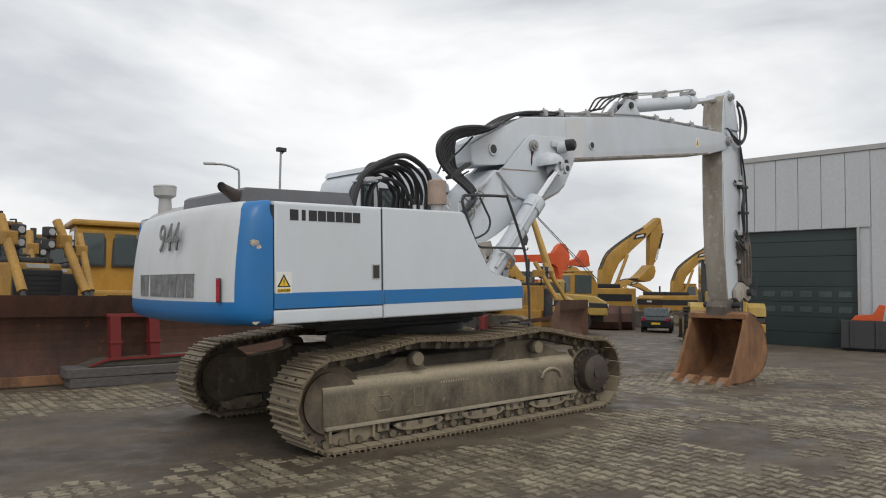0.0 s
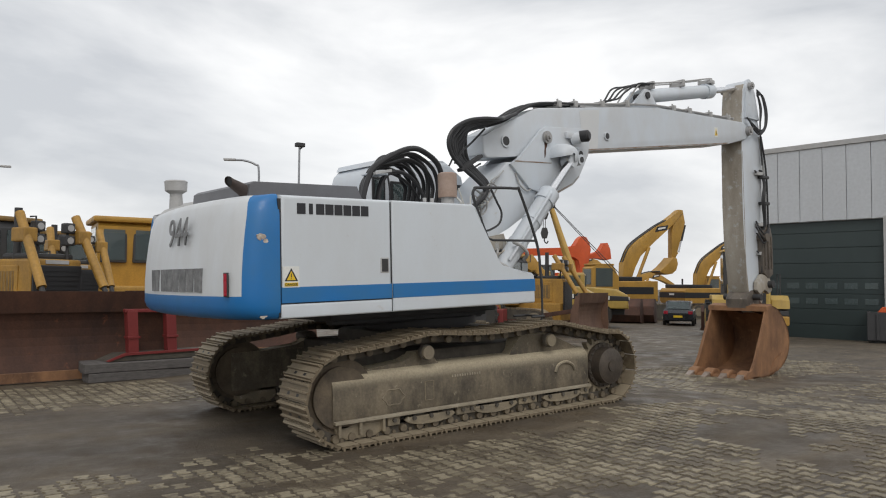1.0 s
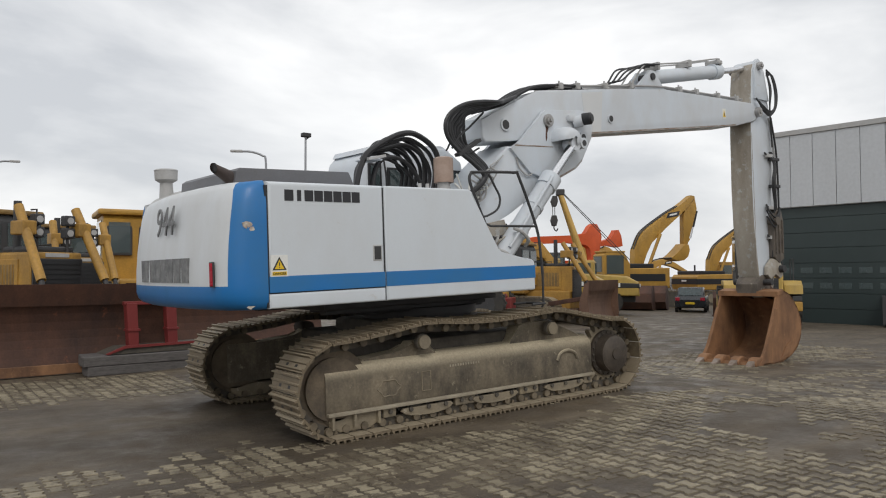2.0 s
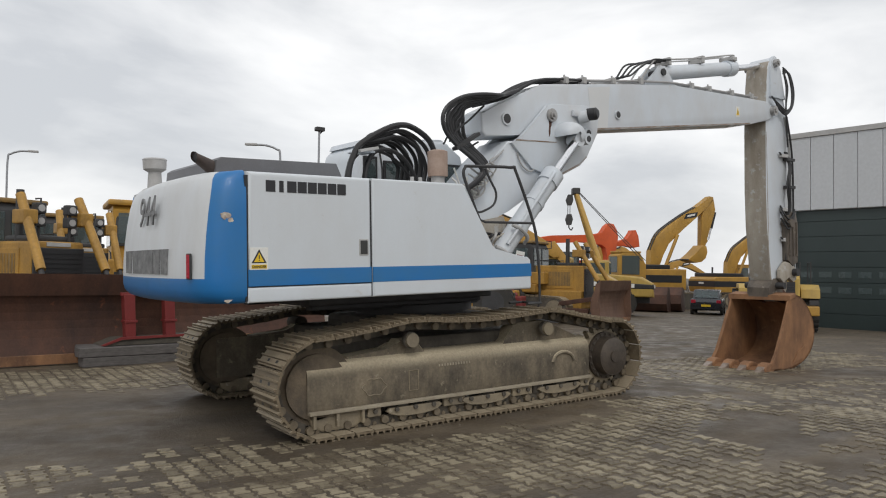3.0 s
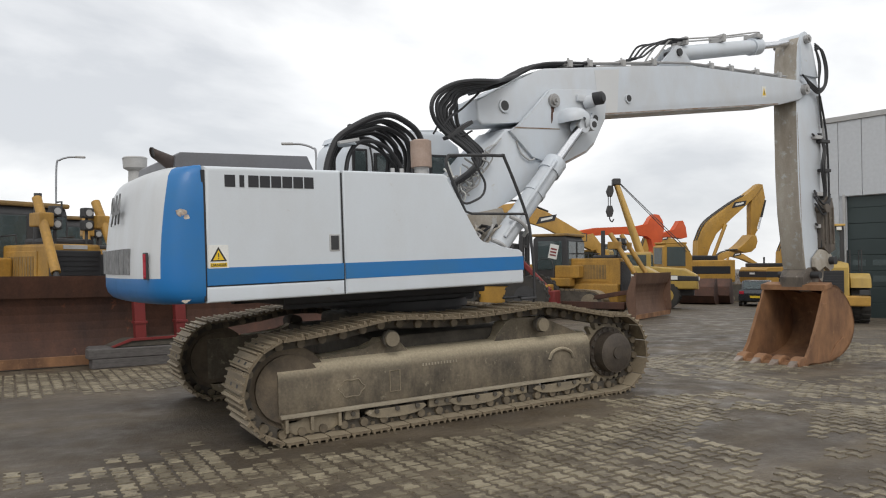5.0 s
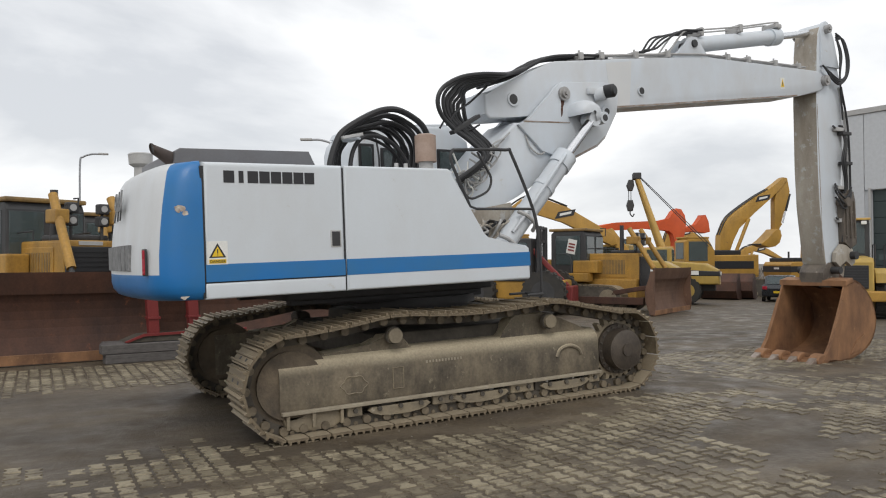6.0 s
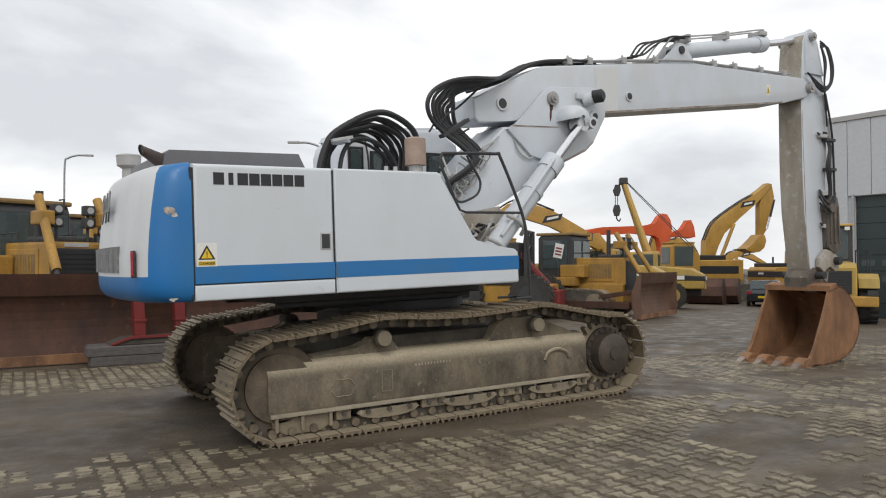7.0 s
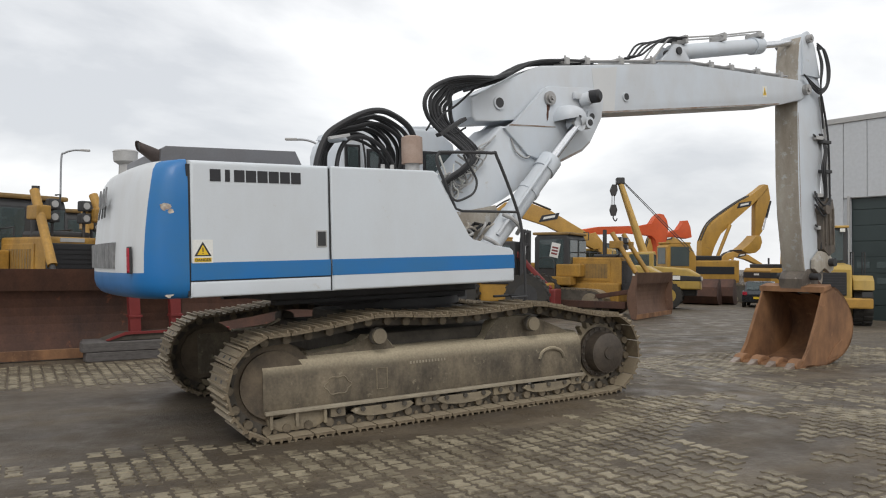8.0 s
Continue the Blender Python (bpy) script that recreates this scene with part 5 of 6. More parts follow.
def add_crawler(parent, x0, x1, y, w, h, drive=True):
    """A crawler track with shoes as its outer belt."""
    r = h / 2
    outline = [(x0 + r + r * math.cos(a), r + r * math.sin(a)) for a in [math.pi * (0.5 + k / 10) for k in range(11)]] + [(x1 - r * 0.9 + r * 0.9 * math.cos(a), r * 0.92 + r * 0.9 * math.sin(a)) for a in [math.pi * (-0.5 + k / 10) for k in range(11)]]
    inner = [(x0 + r + (x - x0 - r) * 0.98, r + (z - r) * 0.80) for x, z in outline]
    track = part("crawler_track", prism(outline, y - w / 2, y + w / 2, 0.02), MUDDARK, parent, "muddy dark crawler track")
    bm = bmesh.new()
    n = len(outline)
    total = [Vector((x, 0, z)) for x, z in outline]
    for i in range(n):
        a, b = total[i], total[(i + 1) % n]
        steps = max(1, round((b - a).length / 0.19))
        for k in range(steps):
            p = a + (b - a) * ((k + 0.5) / steps)
            ang = math.degrees(math.atan2(-(b - a).z, (b - a).x))
            add_box(bm, (-0.07, -w / 2 - 0.01, -0.03), (0.07, w / 2 + 0.01, 0.03), 0, pose(p.x, y, p.z, 0, ang, 0))
    tagged(part("track_shoe", bm, SHOE, track), kind="stuff")
    bm = bmesh.new()
    for k in range(5):
        x = x0 + h + (x1 - x0 - 2 * h) * k / 4
        add_rod(bm, (x, y - w / 2 - 0.02, 0.18), (x, y + w / 2 + 0.02, 0.18), 0.11, sides=14)
    for x in (x0 + r, x1 - r):
        add_rod(bm, (x, y - w / 2 - 0.03, r), (x, y + w / 2 + 0.03, r), r * 0.62, sides=24)
    tagged(part("track_roller", bm, MUD, track, smooth=True), kind="stuff")


def blade_bm(width, height, thick=0.06, curve=0.22):
    """A dozer blade across y, hollow towards +x."""
    pts = []
    for k in range(11):
        t = k / 10
        pts.append((-curve * math.sin(math.pi * t) * 1.0 + 0.10 * (t - 0.2), height * t))
    return prism(pts + [(x - thick, z) for x, z in pts[::-1]], -width / 2, width / 2, 0.01)


def dozer(m, label, blade_w=3.6, blade_h=1.3, name="bulldozer", blade_mat=RUSTDARK, front=2.75, rops=True, cab_paint=ROOF, blade_at=None):
    d = thing(name, m, label, "bulldozer", "parked bulldozers")
    for y in (-0.95, 0.95):
        add_crawler(d, -1.7, 1.6, y, 0.56, 1.0)
    part("hull", box((-1.6, -0.66, 0.5), (1.9, 0.66, 1.15), 0.05), OLDYELLOW, d)
    hood = part("engine_hood", box((0.05, -0.50, 1.1), (1.95, 0.50, 2.05), 0.05), OLDYELLOW, d, "yellow engine hood")
    part("hood_panel", box((0.25, -0.52, 1.22), (1.55, -0.49, 1.92), 0.02), OLDYELLOW, hood)
    part("hood_panel", box((0.25, 0.49, 1.22), (1.55, 0.52, 1.92), 0.02), OLDYELLOW, hood)
    for s in (-1, 1):
        y0, y1 = sorted((s * 0.515, s * 0.525))
        mesh = part("side_mesh", box((0.36, y0, 1.32), (1.44, y1, 1.82), 0.0), ROOF, hood, "brown wire mesh panel")
        for k in range(10):
            part("mesh_bar", box((0.40 + 0.11 * k, y0 - 0.008, 1.33), (0.412 + 0.11 * k, y1 + 0.008, 1.81), 0.0), OLDYELLOW, mesh)
        part("hood_rail", tube([(0.10, s * 0.56, 2.05), (0.10, s * 0.56, 2.22), (0.8, s * 0.56, 2.24), (0.8, s * 0.56, 2.05)], 0.018, 6, 0), DARK, hood)
    radiator = part("radiator_grille", box((1.93, -0.48, 0.85), (2.0, 0.48, 1.93), 0.02), BLACK, hood, "black radiator grille")
    for k in range(9):
        part("grille_bar", box((1.99, -0.42, 1.10 + 0.09 * k), (2.015, 0.42, 1.118 + 0.09 * k), 0.0), BLACK, radiator)
    part("name_bar", box((1.94, -0.23, 1.955), (1.965, 0.23, 2.03), 0.004), LGREY, hood)
    part("exhaust_pipe", rod((1.29, -0.39, 2.0), (1.29, -0.39, 3.02), 0.075, 0.07), DARK, hood, smooth=True)
    for y in (-0.30, 0.30):
        for z in (2.42, 2.66):
            bm = bmesh.new()
            add_box(bm, (1.70, y - 0.10, z - 0.10), (1.88, y + 0.10, z + 0.10), 0.03)
            add_rod(bm, (1.78, y, 2.0 if z < 2.5 else 2.5), (1.78, y, z), 0.03, sides=8)
            lamp = part("head_light", bm, DARK, hood, "dark square work light")
            part("light_glass", rod((1.87, y, z), (1.89, y, z), 0.065, sides=16), LGREY, lamp)
    part("hood_cowl", box((0.9, -0.46, 2.04), (1.75, 0.46, 2.16), 0.05), DARK, hood, "dark grimy cowl")
    bm = bmesh.new()
    add_tube(bm, [(0.1, 0.55, 2.98), (0.3, 0.55, 2.98), (0.3, 0.55, 2.70), (0.1, 0.55, 2.70)], 0.02, 6)
    part("roof_lamp_bracket", bm, DARK, d)
    cab = part("cab", prism([(-1.25, 1.15), (-1.25, 2.75), (-1.15, 2.85), (0.02, 2.85), (0.10, 2.70), (0.16, 1.15)], -0.78, 0.78, 0.05), DARK, d, "dark framed cab")
    part("cab_roof", box((-1.32, -0.82, 2.85), (0.12, 0.82, 2.95), 0.04), cab_paint, cab, "yellow cab roof")
    for y0, y1 in ((-0.80, -0.775), (0.775, 0.80)):
        part("cab_window", box((-1.05, y0, 1.65), (-0.1, y1, 2.68), 0.01), GLASS, cab)
    for y in (-0.40, 0.40):
        part("windscreen", box((0.085, y - 0.33, 1.75), (0.135, y + 0.33, 2.66), 0.01), GLASS, cab)
    for s in (-1, 1):
        fender = part("fender", box((-1.3, *sorted((s * 0.68, s * 1.2))[:1], 1.06), (0.35, max(s * 0.68, s * 1.2), 1.36), 0.04), OLDYELLOW, d, "yellow fender beside the cab")
        part("tool_box", box((-0.30, *sorted((s * 0.54, s * 0.98))[:1], 1.36), (0.62, max(s * 0.54, s * 0.98), 1.80), 0.04), OLDYELLOW, fender)
        part("grab_rail", tube([(-0.9, s * 1.12, 1.36), (-0.9, s * 1.12, 1.95), (-0.35, s * 1.12, 1.98), (-0.3, s * 1.12, 1.36)], 0.018, 6, 3), DARK, fender)
    part("rear_tank", box((-1.95, -0.7, 1.0), (-1.25, 0.7, 1.85), 0.08), OLDYELLOW, d)
    blade = part("blade", blade_bm(blade_w, blade_h), blade_mat, d, "large rusty dozer blade", blade_at or Matrix.Translation((front, 0, 0.02)))
    part("cutting_edge", box((0.0, -blade_w / 2, 0.0), (0.05, blade_w / 2, 0.16), 0.01), RUST, blade)
    part("spill_guard", prism([(-0.055, blade_h * 0.80), (-0.02, blade_h * 0.795), (0.075, blade_h * 0.99), (0.10, blade_h * 1.05), (0.04, blade_h * 1.05)], -blade_w / 2 + 0.02, blade_w / 2 - 0.02, 0.006), blade_mat, blade, "bent rusty upper edge")
    for s in (-1, 1):
        part("end_plate", prism([(-0.10, 0.02), (0.06, 0.02), (0.10, 0.30), (0.06, blade_h * 0.6), (0.09, blade_h * 0.98), (-0.06, blade_h * 0.98), (-0.22, blade_h * 0.5)], s * blade_w / 2 - 0.02, s * blade_w / 2 + 0.02, 0.006), blade_mat, blade)
        part("push_arm", box((-0.6, s * 1.32 - 0.09, 0.32), (front - 0.5, s * 1.32 + 0.09, 0.56), 0.02), RUSTDARK, d)
        lift = part("lift_cylinder", rod((1.62, s * 0.56, 2.90), (2.50, s * 0.62, 1.52), 0.085, sides=14), OLDYELLOW, d, "", smooth=True)
        part("piston_rod", rod((2.49, s * 0.62, 1.53), (2.60, s * 0.63, 1.30), 0.05, sides=12), DARK, lift, smooth=True)
        part("cylinder_yoke", box((1.55, s * 0.54 - 0.13, 2.36), (1.98, s * 0.54 + 0.13, 2.62), 0.03), OLDYELLOW, d)
        part("blade_strut", prism([(1.2, 0.60), (1.3, 0.78), (front - 0.25, 1.0), (front - 0.25, 0.85)], s * 1.2 - 0.06, s * 1.2 + 0.06, 0.02), RUSTDARK, d)
    return d


def yard_excavator(m, label, boom, stick, paint=YELLOW, band=BLACK, plate="", bucket_at=None, name="yard_excavator", cab_shift=(0, 0)):
    """A parked excavator; boom and stick are outlines in x and z."""
    e = thing(name, m, label, "excavator", "parked excavators")
    for y in (-1.05, 1.05):
        add_crawler(e, -2.0, 2.0, y, 0.55, 0.95)
    part("carbody", box((-0.9, -0.9, 0.5), (0.9, 0.9, 0.95), 0.08), MUDDARK, e)
    house = part("house", prism([(-2.6, 1.05), (-2.7, 1.25), (-2.7, 1.9), (-2.55, 2.08), (0.7, 2.12), (0.7, 1.05)], -1.35, 1.35, 0.07, 3), paint, e, "painted engine house and counterweight", smooth=True)
    part("black_band", prism([(-2.715, 1.42), (-2.715, 1.80), (0.4, 1.80), (0.4, 1.42)], -1.362, 1.362, 0.01), band, house, "black band along the house")
    part("band_mark", box((-2.73, -0.25, 1.60), (-2.712, 0.25, 1.72), 0.0), SIGNW, house)
    bm = bmesh.new()
    add_box(bm, (-2.35, -1.2, 2.08), (-0.2, 1.2, 2.34), 0.06)
    part("engine_cover", bm, BLACK, house)
    part("exhaust_pipe", rod((-1.4, 0.5, 2.2), (-1.4, 0.5, 2.75), 0.06), DARK, house)
    cab = part("cab", prism([(0.5, 1.05), (0.5, 2.75), (0.7, 2.9), (1.75, 2.9), (2.1, 2.3), (2.1, 1.05)], 0.35, 1.35, 0.05), paint, e, "", Matrix.Translation((cab_shift[0], cab_shift[1], 0)))
    part("cab_roof", box((0.6, 0.34, 2.89), (1.8, 1.36, 2.98), 0.03), paint, cab)
    for y0, y1 in ((0.335, 0.352), (1.348, 1.365)):
        part("cab_window", box((0.68, y0, 1.8), (1.7, y1, 2.75), 0.01), GLASS, cab)
    part("rear_window", box((0.485, 0.5, 1.9), (0.505, 1.2, 2.7), 0.01), GLASS, cab)
    b = part("boom", prism(boom, -0.24, 0.24, 0.04), paint, e, "curved box boom", smooth=True)
    n = len(boom) // 2
    (bx, bz), (cx, cz) = boom[n // 2 + 1], boom[-(n // 2) - 2]
    mx, mz = (bx + cx) / 2, (bz + cz) / 2
    if paint is not ORANGE:
        part("boom_mark", prism([(mx - 0.45, mz - 0.2), (mx + 0.35, mz - 0.05), (mx + 0.45, mz + 0.22), (mx - 0.3, mz + 0.1)], -0.252, -0.236), INK, b, "plain black mark")
        part("boom_mark_bar", prism([(mx - 0.25, mz - 0.08), (mx + 0.25, mz + 0.03), (mx + 0.27, mz + 0.13), (mx - 0.22, mz + 0.03)], -0.258, -0.245), SIGNW, b)
        pts = [(x, -0.1, z + 0.06) for x, z in boom[1:n - 1]]
        part("boom_hose", tube(pts, 0.035, 6, 4), BLACK, b)
        part("boom_hose", tube([(x, 0.1, z) for x, _, z in pts], 0.035, 6, 4), BLACK, b)
        part("boom_cylinder", rod((boom[0][0] + 0.7, -0.34, 1.9), (0.5 * (mx + boom[0][0] + 0.7), -0.34, 0.5 * (mz + 2.9)), 0.09, sides=12), paint, b, smooth=True)
    if stick:
        s = part("stick", prism(stick, -0.18, 0.18, 0.03), paint, e, "box stick", smooth=True)
        (ax, az), (ex, ez) = stick[0], stick[len(stick) // 2]
        top, low = Vector((ax + 0.50, 0, az - 0.85)), Vector((ex + 0.32, 0, ez + 0.34))
        barrel = part("stick_cylinder", rod(tuple(top), tuple(top.lerp(low, 0.58)), 0.075, sides=12), BLACK, s, "black bucket cylinder")
        part("piston_rod", rod(tuple(top.lerp(low, 0.56)), tuple(low), 0.04, sides=10), CHROME, barrel)
    if bucket_at:
        x, z = bucket_at
        line = [(x - 0.02, z + 0.20), (x + 0.22, z + 0.16), (x + 0.30, z - 0.15), (x + 0.18, z - 0.50), (x - 0.08, z - 0.70), (x - 0.45, z - 0.76), (x - 0.98, z - 0.60), (x - 0.58, z - 0.34), (x - 0.25, z - 0.05)]
        bk = part("bucket", prism(line, -0.42, 0.42, 0.03), paint, e, "", smooth=True)
        for y in (-0.36, -0.12, 0.12, 0.36):
            part("tooth", prism([(x - 0.92, z - 0.55), (x - 1.16, z - 0.58), (x - 0.92, z - 0.63)], y - 0.06, y + 0.06), DARK, bk)
        part("bucket_link", rod((x + 0.58, 0.0, z + 0.50), (x + 0.22, 0, z + 0.05), 0.06, sides=10), paint, bk)
        part("guide_link", rod((x + 0.58, 0.0, z + 0.50), (x + 0.15, 0, z + 0.62), 0.045, sides=10), paint, bk)
    return e


ARCH = [(-0.75, 2.0), (-0.70, 3.08), (-0.36, 3.79), (0.10, 4.25), (1.33, 5.04), (2.16, 5.47), (2.64, 5.84), (3.02, 6.14), (3.25, 5.97), (2.74, 5.45), (2.24, 5.02), (1.30, 4.28), (0.36, 3.50), (0.0, 2.85), (-0.27, 2.0)]
ARM = [(3.05, 6.16), (3.29, 6.13), (3.44, 5.42), (2.80, 3.44), (2.52, 3.42), (2.53, 4.98), (2.69, 5.50)]
yard_excavator(stand(34.51, 24.12, -15, 1.2), "parked yellow excavator with raised arched boom and black band", ARCH, ARM, bucket_at=(2.45, 3.25), cab_shift=(-4.0, -1.9))
yard_excavator(stand(44.0, 25.3, -15, 1.05), "parked yellow excavator with boom raised behind the loader", ARCH, ARM)
yard_excavator(stand(33.3, 30.2, -8, 1.05), "parked orange-red excavator with its boom lowered", [(-3.6, 4.30), (-2.28, 4.52), (-0.29, 4.62), (1.08, 4.66), (1.75, 4.80), (2.05, 5.30), (2.35, 5.52), (2.70, 5.48), (2.98, 5.10), (3.10, 4.60), (2.98, 3.90), (2.72, 3.20), (2.55, 2.59), (2.15, 2.52), (2.22, 3.30), (2.05, 3.86), (1.70, 4.08), (0.17, 4.16), (-1.62, 4.06), (-3.5, 3.95)], None, paint=ORANGE)
yard_excavator(stand(37.0, 31.6, -8, 1.0), "second parked orange-red excavator with lowered boom", [(1.2, 4.62), (1.60, 4.74), (2.20, 4.84), (2.50, 5.20), (2.66, 5.55), (3.02, 5.58), (3.28, 5.10), (3.40, 4.34), (2.86, 4.22), (1.89, 4.40), (1.5, 4.30), (1.2, 4.30)], None, paint=ORANGE)
yard_excavator(stand(38.0, 36.0, -8, 1.05), "parked yellow excavator with low arched boom in the far row", [(2.1, 2.4), (2.3, 3.49), (2.71, 4.35), (3.86, 4.53), (5.19, 4.22), (6.4, 3.44), (6.2, 3.2), (4.62, 3.91), (3.68, 3.99), (3.04, 3.50), (2.7, 2.6)], None)
LOW = [(-0.6, 2.0), (-0.3, 2.9), (0.4, 3.5), (1.4, 3.75), (2.6, 3.45), (4.0, 2.7), (3.9, 2.45), (2.5, 3.05), (1.4, 3.3), (0.6, 3.0), (0.1, 2.0)]
yard_excavator(stand(46.5, 33.5, -15, 0.95), "parked yellow excavator with low boom in the far row", LOW, None)
yard_excavator(stand(14.2, 19.6, -32), "parked yellow excavator with low boom behind the bulldozer", [(-0.6, 2.0), (0.3, 3.6), (1.4, 4.45), (2.2, 4.55), (3.4, 4.1), (5.4, 2.9), (5.5, 2.5), (5.2, 2.45), (3.2, 3.5), (2.1, 3.85), (1.3, 3.6), (0.7, 2.8), (0.3, 2.0)], [(4.9, 3.1), (5.3, 3.2), (6.6, 1.5), (6.3, 1.3)])

yard_dozer = dozer(stand(14.7, 13.3, -63), "parked yellow crawler bulldozer with rusty blade on the paving", 3.9, 1.45, front=2.9, blade_mat=BLADEM)
notice = part("window_notice", box((-0.17, -0.006, -0.26), (0.17, 0.006, 0.26), 0.0, pose(-0.42, -0.812, 2.30, 0, 12, 0)), SIGNW, yard_dozer, "white paper notice with red bars")
for k in range(3):
    part("notice_bar", box((-0.12, -0.012, 0.06 - 0.11 * k), (0.12, -0.004, 0.12 - 0.11 * k), 0.0, pose(-0.42, -0.812, 2.30, 0, 12, 0)), RED, notice)
near_dozer = stand(-2.88, 9.44, -67)
dozer(near_dozer, "parked yellow bulldozer with wide dark rusty blade", 4.3, 1.38, front=3.3, blade_at=near_dozer.inverted() @ stand(-3.05, 9.3, -84) @ Matrix.Translation((3.85, 0, 0.02)))
dozer(stand(-1.15, 13.6, -86), "parked yellow bulldozer standing behind another blade", 2.5, 1.3, front=2.7)


def wheel_loader(m, label, grille=True):
    w = thing("wheel_loader", m, label, "wheel loader", "parked wheel loaders")
    for x in (-1.6, 1.5):
        for y in (-1.0, 1.0):
            add_wheel(w, x, y, 0.72, 0.55, YPALE)
    part("chassis", box((-2.5, -0.55, 0.55), (2.0, 0.55, 1.1), 0.05), MUDDARK, w)
    hood = part("engine_hood", prism([(-2.75, 0.95), (-2.75, 1.85), (-2.6, 2.0), (-0.5, 2.08), (-0.5, 0.95)], -0.62, 0.62, 0.06, 3), YPALE, w, "pale yellow engine hood", smooth=True)
    gr = part("radiator_grille", box((-2.80, -0.46, 1.02), (-2.74, 0.46, 1.76), 0.02), BLACK, hood, "black rear grille")
    for k in range(8):
        part("grille_bar", box((-2.815, -0.44, 1.08 + 0.085 * k), (-2.80, 0.44, 1.10 + 0.085 * k), 0.0), DARK, gr)
    part("rear_bumper", box((-2.85, -1.2, 0.62), (-2.45, 1.2, 0.95), 0.05), YELLOW, w)
    for s in (-1, 1):
        fender = part("fender", prism([(-2.45, 1.2), (-2.4, 1.5), (-2.1, 1.66), (-1.0, 1.66), (-0.8, 1.4), (-1.0, 1.52), (-2.05, 1.52), (-2.3, 1.2)], s * 0.98 - 0.3, s * 0.98 + 0.3, 0.03), YPALE, w, "pale yellow mudguard", smooth=True)
        part("tail_light", box((-2.87, s * 1.02 - 0.14, 0.98), (-2.82, s * 1.02 + 0.14, 1.14), 0.01), DARK, fender)
    cab = part("cab", prism([(-0.6, 1.1), (-0.6, 3.3), (0.85, 3.3), (1.05, 2.4), (1.05, 1.1)], -0.72, 0.72, 0.05), DARK, w, "dark framed cab")
    part("cab_roof", box((-0.68, -0.76, 3.29), (0.92, 0.76, 3.37), 0.03), TAN, cab)
    part("rear_window", box((-0.625, -0.58, 2.15), (-0.595, 0.58, 3.2), 0.01), GLASS, cab)
    for s in (-1, 1):
        part("side_window", box((-0.45, s * 0.73 - 0.012, 2.0), (0.75, s * 0.73 + 0.012, 3.2), 0.01), GLASS, cab)
    for y in (-0.55, 0.55):
        part("work_light", box((-0.76, y - 0.08, 3.14), (-0.66, y + 0.08, 3.26), 0.015), SIGNW, cab)
    bm = bmesh.new()
    for y in (-0.85, -1.2):
        add_tube(bm, [(-0.9, y, 1.66), (-0.9, y, 2.45), (-0.2, y, 2.45), (-0.2, y, 1.66)], 0.02, 6)
    part("guard_rail", bm, DARK, w)
    for s in (-1, 1):
        part("lift_arm", prism([(1.0, 1.9), (1.2, 2.1), (2.6, 1.2), (3.2, 0.6), (2.95, 0.5), (2.4, 0.95)], s * 0.5 - 0.09, s * 0.5 + 0.09, 0.02), YELLOW, w)
    part("loader_bucket", prism([(2.95, 0.1), (2.9, 0.9), (3.2, 1.15), (3.28, 1.08), (3.05, 0.8), (3.15, 0.2), (4.0, 0.12), (4.0, 0.06)], -1.35, 1.35, 0.01), RUSTDARK, w)
    return w


wheel_loader(stand(21.85, 8.35, 38), "parked pale yellow wheel loader seen from its rear grille")


def telehandler(m):
    t = thing("rough_terrain_forklift", m, "parked yellow and red rough terrain forklift with big tyres", "forklift")
    for x in (-1.1, 1.3):
        for y in (-0.9, 0.9):
            add_wheel(t, x, y, 0.74, 0.45, DARK)
    part("chassis", box((-1.8, -0.6, 0.5), (1.9, 0.6, 1.15), 0.06), YELLOW, t)
    part("engine_cover", box((-1.9, -0.7, 1.1), (-0.4, 0.7, 1.75), 0.08), YELLOW, t)
    cab = part("cab_frame", box((-0.4, -0.65, 1.1), (0.8, 0.65, 2.55), 0.05), DARK, t, "dark cab frame")
    part("cab_window", box((-0.2, -0.67, 1.6), (0.65, -0.645, 2.4), 0.01), GLASS, cab)
    part("lifting_arm", prism([(0.6, 2.2), (0.72, 2.30), (2.0, 1.0), (1.9, 0.86)], -0.35, -0.18, 0.03), RED, t, "red lifting arm")
    for y in (-0.5, -0.28, 0.28, 0.5):
        part("mast_rail", box((0.95, y - 0.035, 0.55), (1.07, y + 0.035, 2.95), 0.008), DARK, t, "dark steel mast rail")
    for z in (0.8, 1.35, 1.9, 2.45, 2.9):
        part("mast_bar", box((0.97, -0.5, z - 0.04), (1.05, 0.5, z + 0.04), 0.006), DARK, t)
    for y in (-0.36, -0.12, 0.12, 0.36):
        part("mast_hose", tube([(0.92, y, 0.9), (0.86, y, 1.6), (0.90, y, 2.5), (0.98, y, 2.98)], 0.022, 6, 4), BLACK, t)
    part("front_frame", box((1.9, -0.5, 0.25), (2.15, 0.5, 0.95), 0.04), RED, t, "red front frame")
    for y in (-0.4, 0.4):
        part("fork", box((2.4, y - 0.06, 0.1), (3.4, y + 0.06, 0.16), 0.01), DARK, t)
    return t


telehandler(stand(11.5, 13.6, -50))


